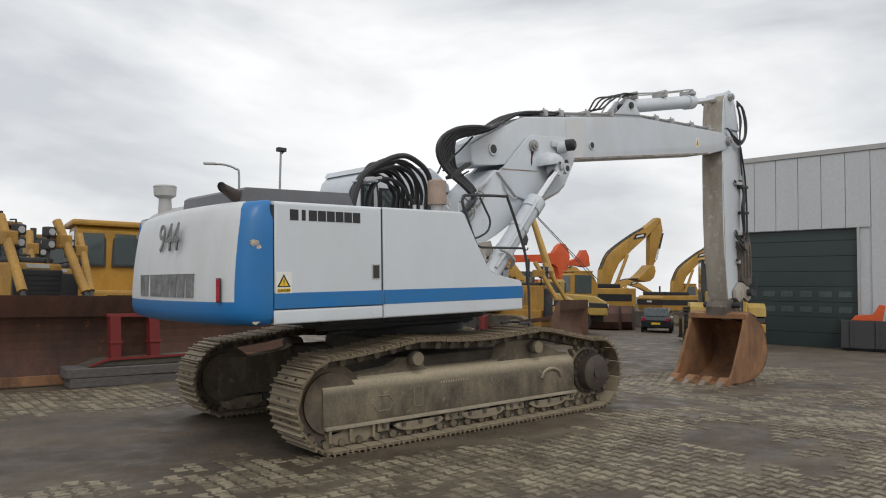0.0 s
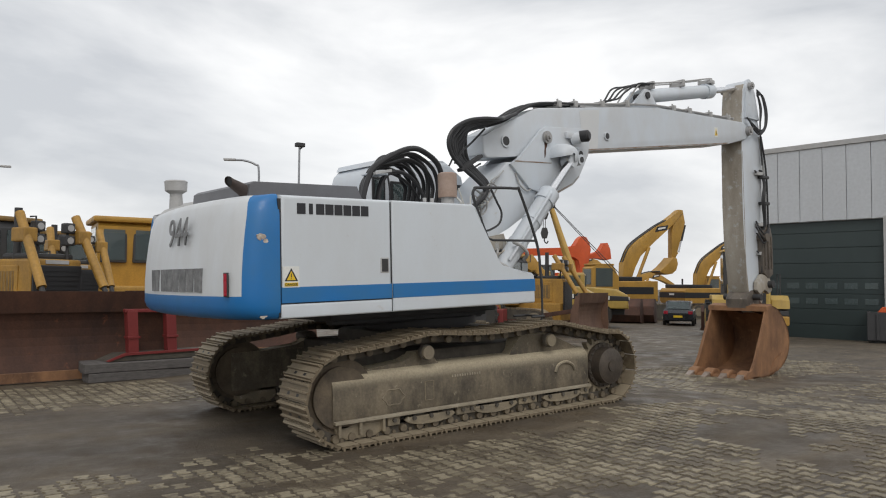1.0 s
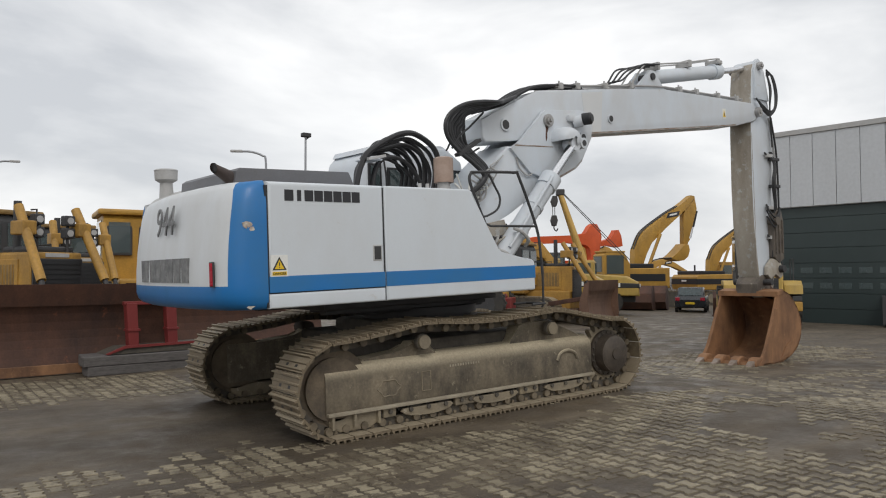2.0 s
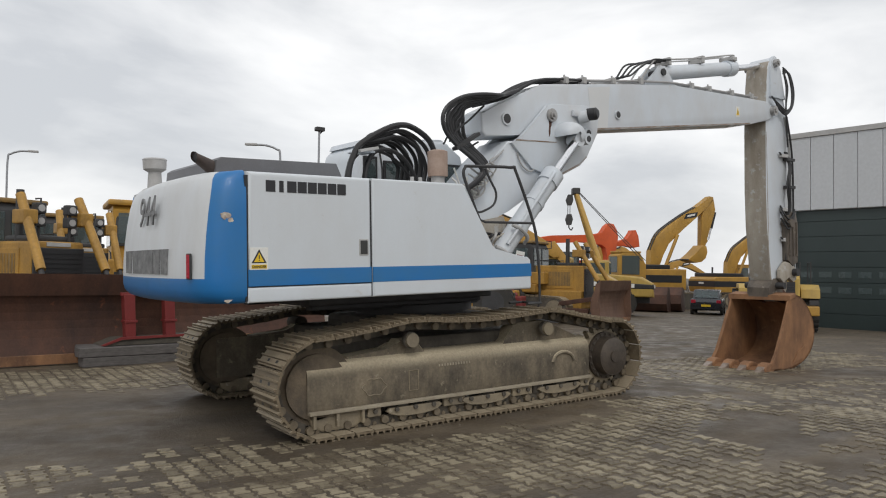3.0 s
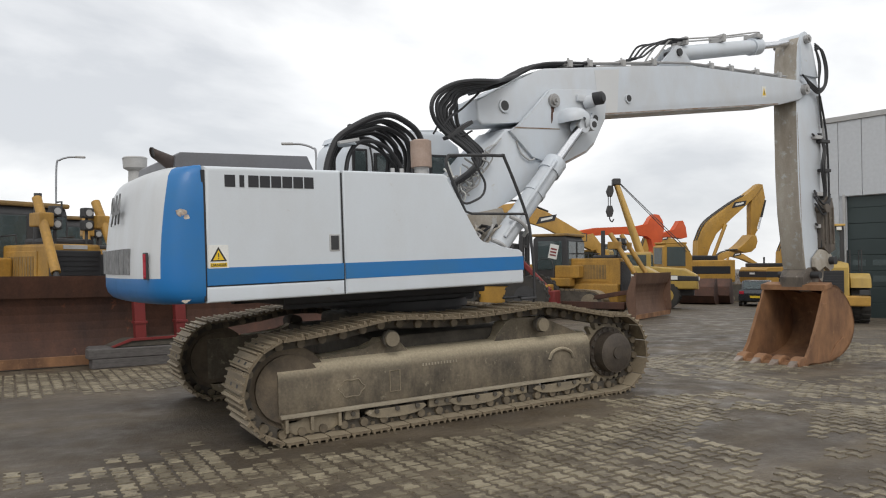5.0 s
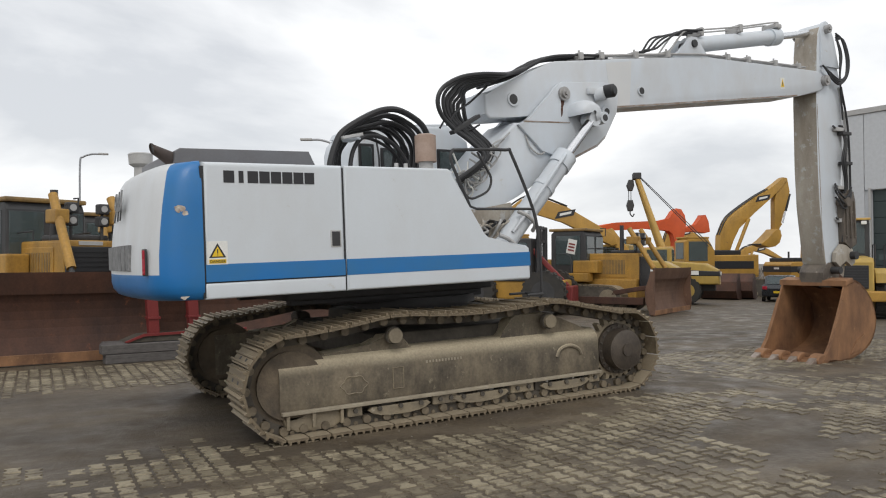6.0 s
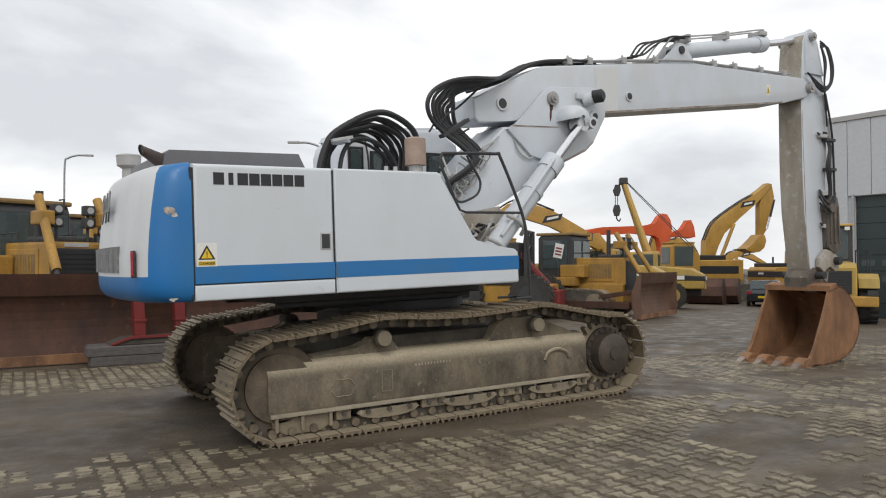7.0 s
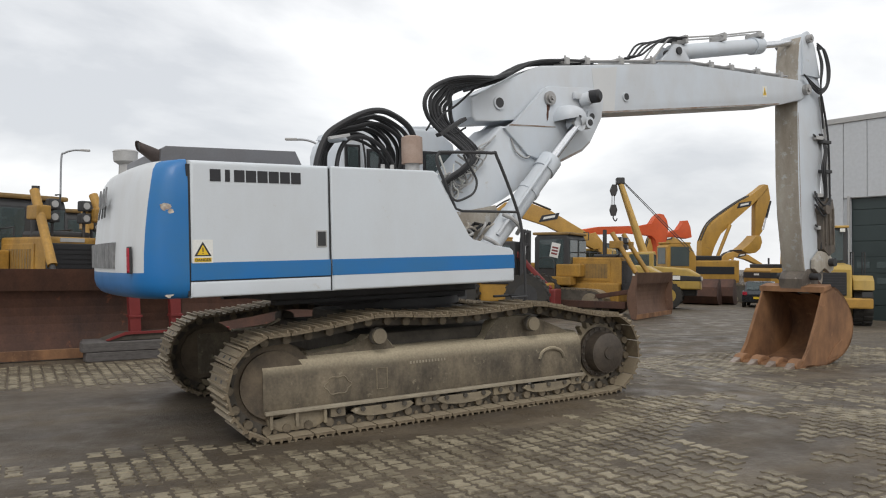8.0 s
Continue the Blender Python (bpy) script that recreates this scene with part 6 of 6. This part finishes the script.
def hauler(m, label):
    h = thing("dump_truck", m, label, "dump truck", "parked dump trucks")
    for x in (-1.6, 1.4):
        for y in (-1.0, 1.0):
            add_wheel(h, x, y, 0.62, 0.5, YPALE)
    part("chassis", box((-2.6, -0.6, 0.6), (2.6, 0.6, 1.0), 0.05), DARK, h)
    hood = part("engine_hood", prism([(0.7, 0.9), (0.7, 1.95), (2.2, 1.85), (2.75, 1.55), (2.8, 0.9)], -1.1, 1.1, 0.1, 3), YPALE, h, "pale yellow rounded hood", smooth=True)
    part("black_band", prism([(0.72, 1.28), (0.72, 1.6), (2.76, 1.5), (2.825, 1.28)], -1.115, 1.115, 0.04), BLACK, hood)
    part("hood_mark", box((1.3, -1.13, 1.34), (1.9, -1.11, 1.52), 0.0), SIGNW, hood)
    part("front_mark", box((2.80, -0.3, 1.32), (2.84, 0.3, 1.47), 0.0), SIGNW, hood)
    cab = part("cab", box((-0.6, -0.75, 1.0), (0.7, 0.75, 2.6), 0.08), YPALE, h)
    part("windscreen", box((0.69, -0.62, 1.9), (0.72, 0.62, 2.5), 0.01), GLASS, cab)
    part("side_window", box((-0.4, -0.77, 1.9), (0.5, -0.745, 2.5), 0.01), GLASS, cab)
    part("dump_body", prism([(-3.0, 1.9), (-2.6, 1.0), (-0.8, 1.0), (-0.7, 2.0)], -1.2, 1.2, 0.03), YELLOW, h)
    return h


hauler(stand(19.6, 17.6, -50), "parked pale yellow dump truck with black hood band")
hauler(stand(22.9, 18.4, -50), "pale yellow dump truck with black band beside another")


def pipelayer(m):
    p = thing("pipelayer_crane", m, "yellow crawler pipelayer with slanted boom and hook block", "crane")
    for y in (-0.95, 0.95):
        add_crawler(p, -1.7, 1.7, y, 0.55, 0.95)
    part("hull", box((-1.6, -0.7, 0.55), (1.7, 0.7, 1.9), 0.06), YELLOW, p)
    cab = part("cab", box((-1.0, -0.65, 1.9), (0.3, 0.65, 2.75), 0.05), DARK, p)
    part("cab_window", box((-0.85, -0.67, 2.05), (0.2, -0.645, 2.65), 0.01), GLASS, cab)
    for y in (-0.45, 0.45):
        part("boom_leg", rod((1.7, y, 1.0), (0.2, y * 0.25, 5.55), 0.14, 0.11, sides=12), TAN, p, "tan boom leg")
    part("boom_head", box((0.02, -0.25, 5.45), (0.38, 0.25, 5.75), 0.05), DARK, p)
    hook = part("hook_block", prism([(-0.20, 4.02), (-0.27, 4.28), (-0.20, 4.52), (0.0, 4.52), (0.07, 4.28), (0.0, 4.02)], -0.14, 0.14, 0.03), DARK, p, "dark hook block")
    part("upper_block", prism([(-0.18, 4.94), (-0.26, 5.18), (-0.16, 5.44), (0.04, 5.44), (0.08, 5.18), (0.0, 4.94)], -0.14, 0.14, 0.03), DARK, p)
    for dx in (-0.16, -0.06):
        part("hoist_cable", rod((dx, 0, 4.45), (dx, 0, 5.05), 0.018, sides=6), DARK, p)
    part("hook", tube([(-0.1, 0, 4.06), (-0.1, 0, 3.9), (0.0, 0, 3.78), (0.08, 0, 3.9)], 0.03, 7, 4), DARK, hook)
    for y in (-0.1, 0.1):
        part("stay_cable", rod((0.3, y, 5.6), (3.4, y * 3, 2.4), 0.018, sides=6), DARK, p)
    part("winch", box((1.0, -0.6, 1.9), (1.7, 0.6, 2.4), 0.06), YELLOW, p)
    return p


pipelayer(stand(24.3, 21.6, -35, 1.15))


def car(m, label):
    c = thing("parked_car", m, label, "car", "parked cars")
    body = part("body", prism([(-2.1, 0.35), (-2.15, 0.75), (-2.0, 0.95), (1.2, 0.95), (2.1, 0.8), (2.15, 0.4), (2.0, 0.28), (-1.95, 0.28)], -0.85, 0.85, 0.08, 3), CARPAINT, c, smooth=True)
    part("roof", prism([(-1.95, 0.93), (-1.5, 1.42), (0.1, 1.45), (0.95, 0.93)], -0.72, 0.72, 0.08, 3), CARPAINT, c, smooth=True)
    part("rear_window", prism([(-1.93, 1.0), (-1.55, 1.38), (-1.53, 1.36), (-1.91, 0.98)], -0.6, 0.6), GLASS, c)
    for s in (-1, 1):
        part("tail_light", box((-2.16, s * 0.68 - 0.12, 0.7), (-2.02, s * 0.68 + 0.12, 0.88), 0.02), REFL, body)
        for x in (-1.3, 1.35):
            part("wheel", rod((x, s * 0.72, 0.32), (x, s * 0.88, 0.32), 0.32, sides=20), RUBBER, c, smooth=True)
    part("plate", box((-2.17, -0.25, 0.5), (-2.14, 0.25, 0.62), 0.0), SIGNY, body)
    return c


car(stand(32.0, 18.6, 33, 0.95), "dark parked hatchback between the machines")
car(stand(34.3, 17.4, 33, 0.95), "second dark parked car beside the loader")


def loose_bucket(m, label, width=1.5, scale=1.0):
    b = thing("spare_bucket", m, label, "bucket", "spare buckets")
    line = [(0, 1.1), (0.3, 1.15), (0.75, 0.8), (0.85, 0.4), (0.6, 0.08), (0.1, 0.0), (-0.45, 0.04)]
    inner = [(x - 0.04, z + 0.03 if z < 0.5 else z - 0.05) for x, z in line]
    part("shell", prism(line + inner[::-1], -width / 2, width / 2), RUSTDARK, b, "dark rusty shell")
    for s in (-1, 1):
        part("side_plate", prism(line + [(-0.3, 0.4)], s * width / 2 - 0.02, s * width / 2 + 0.02), RUSTDARK, b)
    return b


loose_bucket(stand(30.4, 21.2, -150, 1.25), "dark rusty spare bucket lying on the paving")
loose_bucket(stand(31.9, 21.4, -150, 1.25), "dark rusty spare bucket beside another")

# ---- workshop building ----
bx, by = 25.87, 11.1
along = Vector((0.1093, -0.994, 0))
BASE = Matrix.Translation((bx, by, ground_height(bx) - 0.05)) @ Matrix.Rotation(math.atan2(along.y, along.x), 4, "Z")
# local x runs along the front, local y into the yard is +y after the turn below
hall = new("wall_workshop")
hall.matrix_basis = BASE
tagged(hall, "grey clad workshop hall with a large dark sectional door", "building", kind="structure")
HB, D0, D1, DT = 8.1, 1.17, 5.93, 4.88
bm = bmesh.new()
add_box(bm, (0.0, 0.06, 0.0), (D0, 0.35, HB))
add_box(bm, (D0, 0.06, DT), (D1, 0.35, HB))
add_box(bm, (D1, 0.06, 0.0), (45.0, 0.35, HB))
add_box(bm, (0.0, 0.36, 0.0), (0.3, 25.0, HB))
add_box(bm, (44.7, 0.36, 0.0), (45.0, 25.0, HB))
add_box(bm, (0.31, 24.7, 0.0), (44.69, 25.0, HB))
add_box(bm, (0.31, 0.36, HB - 0.2), (44.69, 24.69, HB - 0.02))
part("wall", bm, CLAD, hall)
x = 0.0
while x < 44:
    w = 0.92
    if x + w <= D0 + 0.05 or x >= D1 - 0.02:
        z0 = 0.25
    else:
        z0 = DT + 0.02
    part("cladding_panel", box((x + 0.012, 0.0, z0), (x + w - 0.012, 0.055, HB - 0.16), 0.008), CLAD, hall)
    x += w
part("roof_trim", box((-0.06, -0.05, HB - 0.15), (45.0, 0.08, HB + 0.06), 0.01), LGREY, hall)
part("door_trim", box((D0 - 0.09, -0.03, 0.0), (D0, 0.055, DT + 0.09), 0.005), LGREY, hall)
part("door_trim", box((D1, -0.03, 0.0), (D1 + 0.09, 0.055, DT + 0.09), 0.005), LGREY, hall)
gate = part("sectional_door", box((D0, 0.18, 0.0), (D1, 0.24, DT), 0.0), DOORG, hall, "dark green-grey sectional door")
for k in range(8):
    part("door_section", box((D0 + 0.02, 0.15, k * 0.63 + 0.01), (D1 - 0.02, 0.185, k * 0.63 + 0.62), 0.012), DOORG, gate)
PANE = mat("milky_door_pane", (0.075, 0.098, 0.10), 0.25, amount=0.5, bump=0.0)
for row in (2, 3):
    for k in range(6):
        x0 = D0 + 0.2 + k * 0.76
        part("door_pane", box((x0, 0.138, row * 0.63 + 0.2), (x0 + 0.5, 0.155, row * 0.63 + 0.44), 0.01), PANE, gate)
part("side_door", box((8.4, -0.02, 0.0), (9.4, 0.02, 2.2), 0.01), DOORG, hall)


def skip(m):
    s = thing("waste_container", m, "low black steel container beside the workshop door", "container")
    bm = bmesh.new()
    add_box(bm, (0, 0, 0.1), (4.2, 0.08, 1.15), 0.01)
    add_box(bm, (0, 1.7, 0.1), (4.2, 1.78, 1.15), 0.01)
    add_box(bm, (0, 0.085, 0.1), (0.08, 1.695, 1.15), 0.01)
    add_box(bm, (4.12, 0.085, 0.1), (4.2, 1.695, 1.15), 0.01)
    add_box(bm, (0.085, 0.085, 0.1), (4.115, 1.695, 0.18))
    body = part("tub", bm, DARK, s, "black tub")
    for k in range(5):
        part("rib", box((0.3 + 0.85 * k, -0.06, 0.12), (0.4 + 0.85 * k, 0.0, 1.1), 0.01), DARK, body)
    part("skid", box((0.1, 0.2, 0.0), (4.1, 0.35, 0.1), 0.01), DARK, s)
    part("skid", box((0.1, 1.4, 0.0), (4.1, 1.55, 0.1), 0.01), DARK, s)
    return s


skip(stand(25.0, 5.2, -66))
orange_tool = thing("orange_attachment", pose(25.3, 4.95, ground_height(25.1) + 1.15, 0, 0, -66), "orange steel attachment lying on the container", "attachment")
part("arm", prism([(0, 0.0), (0.15, 0.2), (0.75, 0.22), (0.95, 0.62), (1.15, 0.6), (1.05, 0.0)], 0.0, 0.35, 0.02), ORANGE, orange_tool)

# ---- things before the near bulldozers ----
loose_blade = thing("dozer_blade", pose(1.2, 7.4, ground_height(1.2), 0, 0, -86), "spare dark rusty dozer blade standing on the paving", "dozer blade")
part("blade", blade_bm(4.4, 1.38), RUSTDARK, loose_blade)
part("cutting_edge", box((0.0, -2.2, 0.0), (0.05, 2.2, 0.16), 0.01), RUST, loose_blade)
for y in (-1.2, 0.2, 1.4):
    part("back_rib", box((-0.5, y - 0.05, 0.0), (-0.2, y + 0.05, 1.1), 0.01), RUSTDARK, loose_blade)

for k, (z, dx) in enumerate(((0.0, 0.0), (0.155, -0.06))):
    for j in range(3):
        plank = thing("timber_beam", pose(-2.05 + dx + 0.03 * j, 4.95 + 0.27 * j, z, 0, 0, 7 - 1.0 * k), "weathered dark grey timber beam in a low stack", "beam", "stacked timber beams")
        part("beam", box((0, 0, 0.002), (2.75 + 0.1 * ((j + k) % 2), 0.25, 0.15), 0.012), WOOD, plank)
red_frame = thing("red_steel_frame", pose(-1.72, 5.05, 0.312, 0, 0, 7), "red painted steel frame standing on timber beams", "steel frame")
part("base_plate", prism([(0, 0.0), (0.28, 0.10), (2.0, 0.12), (2.0, 0.0)], 0.05, 0.75, 0.01), MUDDARK, red_frame)
part("base_rim", prism([(0, 0.0), (0.28, 0.10), (2.0, 0.12), (2.0, 0.16), (0.26, 0.14), (-0.05, 0.02)], 0.02, 0.05, 0.005), RED, red_frame)
for x in (0.38, 1.05):
    post = part("post", prism([(x, 0.12), (x + 0.17, 0.12), (x + 0.13, 0.83), (x - 0.05, 0.83)], 0.18, 0.34, 0.01), RED, red_frame, "red upright")
    part("collar", box((x - 0.03, 0.16, 0.36), (x + 0.18, 0.36, 0.40), 0.004), RED, post)
part("cross_bar", box((0.30, 0.2, 0.80), (1.22, 0.30, 0.86), 0.01), RED, red_frame)

# yellow cab machine behind the near bulldozers
grader = thing("motor_grader", stand(1.45, 17.4, -96, 1.1), "parked yellow motor grader with glazed cab", "motor grader")
part("frame", box((-3.2, -0.6, 0.7), (2.6, 0.6, 1.3), 0.06), YELLOW, grader)
part("engine_hood", box((-3.2, -0.65, 1.3), (-1.0, 0.65, 2.1), 0.08), YELLOW, grader)
gcab = part("cab", prism([(-1.0, 1.2), (-1.05, 2.95), (-0.9, 3.1), (0.75, 3.1), (0.9, 2.95), (0.7, 1.2)], -0.85, 0.85, 0.06), YELLOW, grader, "yellow cab")
part("cab_roof", box((-1.2, -0.98, 3.08), (1.0, 0.98, 3.24), 0.06), YELLOW, gcab)
for y in (-0.42, 0.42):
    rim = part("window_frame", box((0.72, y - 0.34, 1.95), (0.88, y + 0.34, 2.95), 0.03), DARK, gcab)
    part("window_pane", box((0.87, y - 0.28, 2.02), (0.895, y + 0.28, 2.88), 0.01), GLASS, gcab)
for s in (-1, 1):
    part("side_window", box((-0.8, s * 0.86 - 0.012, 1.95), (0.55, s * 0.86 + 0.012, 2.95), 0.02), GLASS, gcab)
for x in (-2.6, -1.3, 2.2):
    for y in (-0.95, 0.95):
        add_wheel(grader, x, y, 0.62, 0.4, YELLOW)


# ---- lamp posts and far trees ----
def lamp_post(x, y, h, arm, degrees, label):
    p = thing("street_lamp", pose(x, y, ground_height(x), 0, 0, degrees), label, "street lamp", "street lamps")
    part("pole", tube([(0, 0, 0), (0, 0, h * 0.6), (0, 0, h - 0.55), (arm * 0.12, 0, h - 0.18), (arm * 0.45, 0, h), (arm * 0.75, 0, h + 0.02)], 0.055, 10, 6), POLE, p, smooth=True)
    part("lamp_head", box((arm * 0.72, -0.12, h - 0.03), (arm * 1.1, 0.12, h + 0.09), 0.04), LGREY, p, "flat lamp head")
    return p


lamp_post(-0.75, 41.0, 8.1, 1.4, -14, "grey street lamp with curved arm behind the bulldozers")
lamp_post(10.3, 28.0, 8.0, 1.6, 150, "grey street lamp with arm curving away over the yard")
flood = thing("floodlight_mast", pose(9.9, 22.5, ground_height(9.9)), "slim dark mast with a single floodlight", "floodlight")
part("pole", rod((0, 0, 0), (0, 0, 7.9), 0.06, 0.045, sides=12), POLE, flood, smooth=True)
part("lamp_head", box((-0.18, -0.14, 7.88), (0.22, 0.14, 8.06), 0.03), DARK, flood)
part("bracket", rod((0.0, 0, 7.75), (0.2, 0, 7.95), 0.03, sides=8), DARK, flood)

random.seed(21)
bm = bmesh.new()
for k in range(900):
    a = radians(random.uniform(8, 110))
    dist = random.uniform(95, 125)
    x, y = -3 + dist * math.cos(a), -8 + dist * math.sin(a)
    h = random.uniform(0.8, 1.9) * (0.6 + 0.5 * math.sin(a * 23) ** 2)
    base = Vector((x, y, -1.0))
    for j in range(9):
        tip = base + Vector((random.uniform(-1.2, 1.2), random.uniform(-1.2, 1.2), h * random.uniform(0.5, 1.0) + 1.0))
        side = Vector((random.uniform(-1, 1), random.uniform(-1, 1), 0)).normalized() * random.uniform(0.03, 0.12)
        mid = base.lerp(tip, 0.7)
        va, vb, vc, vd = bm.verts.new(base), bm.verts.new(mid + side), bm.verts.new(tip), bm.verts.new(mid - side)
        bm.faces.new((va, vb, vc, vd))
tagged(part("far_hedge", bm, TREE), "distant bare bushes along the edge of the yard", "bushes", kind="stuff")


# ---- paving blocks ----
def paver_outline():
    """A bone-shaped paving block, long along y."""
    w0, w1, h = 0.0785, 0.0520, 0.0845
    half = [(w0, -h), (w0, -0.050), (w1, -0.026), (w1, 0.026), (w0, 0.050), (w0, h)]
    return half + [(-x, -y) for x, y in half]


def mud_cover(x, y):
    """0: bare blocks, 1: deep mud."""
    v = noise.fractal((x * 0.55 + 7.3, y * 1.1 - 2.1, 0.0), 0.8, 2.1, 6) * 0.42 + 0.40
    by_tracks = math.exp(-((y + 1.70) / 0.42) ** 2) * (1 if x < 4 else max(0, 1 - (x - 4) / 2)) if x > -1.6 else 0
    rear = 0.7 * max(0.0, min(1.0, (y + 1.45) / 0.9)) if x < -1.2 and y < 2.2 else 0
    wheel_way = 0.24 * math.exp(-((y + 4.2 - 0.3 * x) / 0.45) ** 2) if x > 2 else 0
    far_way = 0.3 * math.exp(-((y + 0.6) / 0.5) ** 2) if x > 4 else 0
    bare_left = -0.22 * math.exp(-((x + 4) / 4) ** 2 - ((y - 4.2) / 1.0) ** 2)
    near_left = 0.10 if x < 1.0 else 0.12
    swept = -0.24 * math.exp(-((x + 1.1) / 0.8) ** 2 - ((y + 2.45) / 0.55) ** 2)
    silted = 0.10 * math.exp(-((x + 2.7) / 0.6) ** 2 - ((y + 1.9) / 0.7) ** 2)
    return v + swept + silted + near_left + 0.40 * by_tracks + rear + wheel_way + far_way + bare_left


def build_paving():
    rng = random.Random(9)
    outline = paver_outline()
    k = len(outline)
    me = bpy.data.meshes.new("paving_block")
    top = [(x * 0.74, y * 0.80, 0.0) for x, y in outline]
    low = [(x * 0.84, y * 0.88, -0.025) for x, y in outline]
    me.from_pydata(top + low, [], [list(range(k))] + [[i, k + i, k + (i + 1) % k, (i + 1) % k] for i in range(k)])
    me.materials.append(PAVER)
    verts, faces, singles = [], [], 0
    for i in range(-50, 94):
        for j in range(-58, 29):
            x = 0.145 * i
            y = 0.175 * j + (0.0875 if i % 2 else 0.0)
            if not laid(x, y):
                continue
            c = mud_cover(x, y) + rng.uniform(-0.16, 0.16)
            if c > 0.66:
                continue
            z = ground_height(x) + 0.010 - 0.006 * max(c, 0) + rng.uniform(-0.003, 0.003)
            turn = rng.uniform(-2.2, 2.2)
            if singles < 300 and -2.6 <= x <= 0.9 and -4.4 <= y <= -2.4:
                ob = new("paving_block", me)
                ob.parent = ground
                ob.matrix_basis = pose(x, y, z, 0, 0, turn)
                singles += 1
                continue
            s, cs = math.sin(radians(turn)), math.cos(radians(turn))
            b = len(verts)
            for px, py, pz in top + low:
                verts.append((x + px * cs - py * s, y + px * s + py * cs, z + pz))
            faces.append([b + q for q in range(k)])
            faces.extend([b + q, b + k + q, b + k + (q + 1) % k, b + (q + 1) % k] for q in range(k))
    far = bpy.data.meshes.new("more_paving_blocks")
    far.from_pydata(verts, [], faces)
    far.materials.append(PAVER)
    ob = new("more_paving_blocks", far)
    ob.parent = ground
    tagged(ob, kind="stuff")


build_paving()


# ---- loose grit on the paving ----
def build_grit():
    rng = random.Random(31)
    verts, faces = [], []
    for k in range(2600):
        x, y = rng.uniform(-6, 10), rng.uniform(-6.6, -1.7)
        if rng.random() < 0.25:
            x, y = rng.uniform(3.6, 13), rng.uniform(-1.7, 3)
        r = 0.003 + 0.006 * rng.random() ** 3
        z = ground_height(x) + 0.008 + r * 0.3
        b = len(verts)
        ring = 5
        for q in range(ring):
            a = 2 * math.pi * q / ring + rng.random()
            verts.append((x + r * math.cos(a) * rng.uniform(0.7, 1.2), y + r * math.sin(a) * rng.uniform(0.7, 1.2), z - r * 0.4))
        verts.append((x, y, z + r * rng.uniform(0.4, 0.9)))
        faces.extend([b + q, b + (q + 1) % ring, b + ring] for q in range(ring))
    me = bpy.data.meshes.new("grit")
    me.from_pydata(verts, [], faces)
    me.materials.append(GRIT)
    tagged(new("grit", me), "loose pale grit scattered over the paving", "grit", kind="stuff")


GRIT = mat("pale_grit", (0.25, 0.225, 0.185), 0.8, dark=(0.09, 0.075, 0.06), amount=1.0, scale=1.5, bump=0.0)
build_grit()
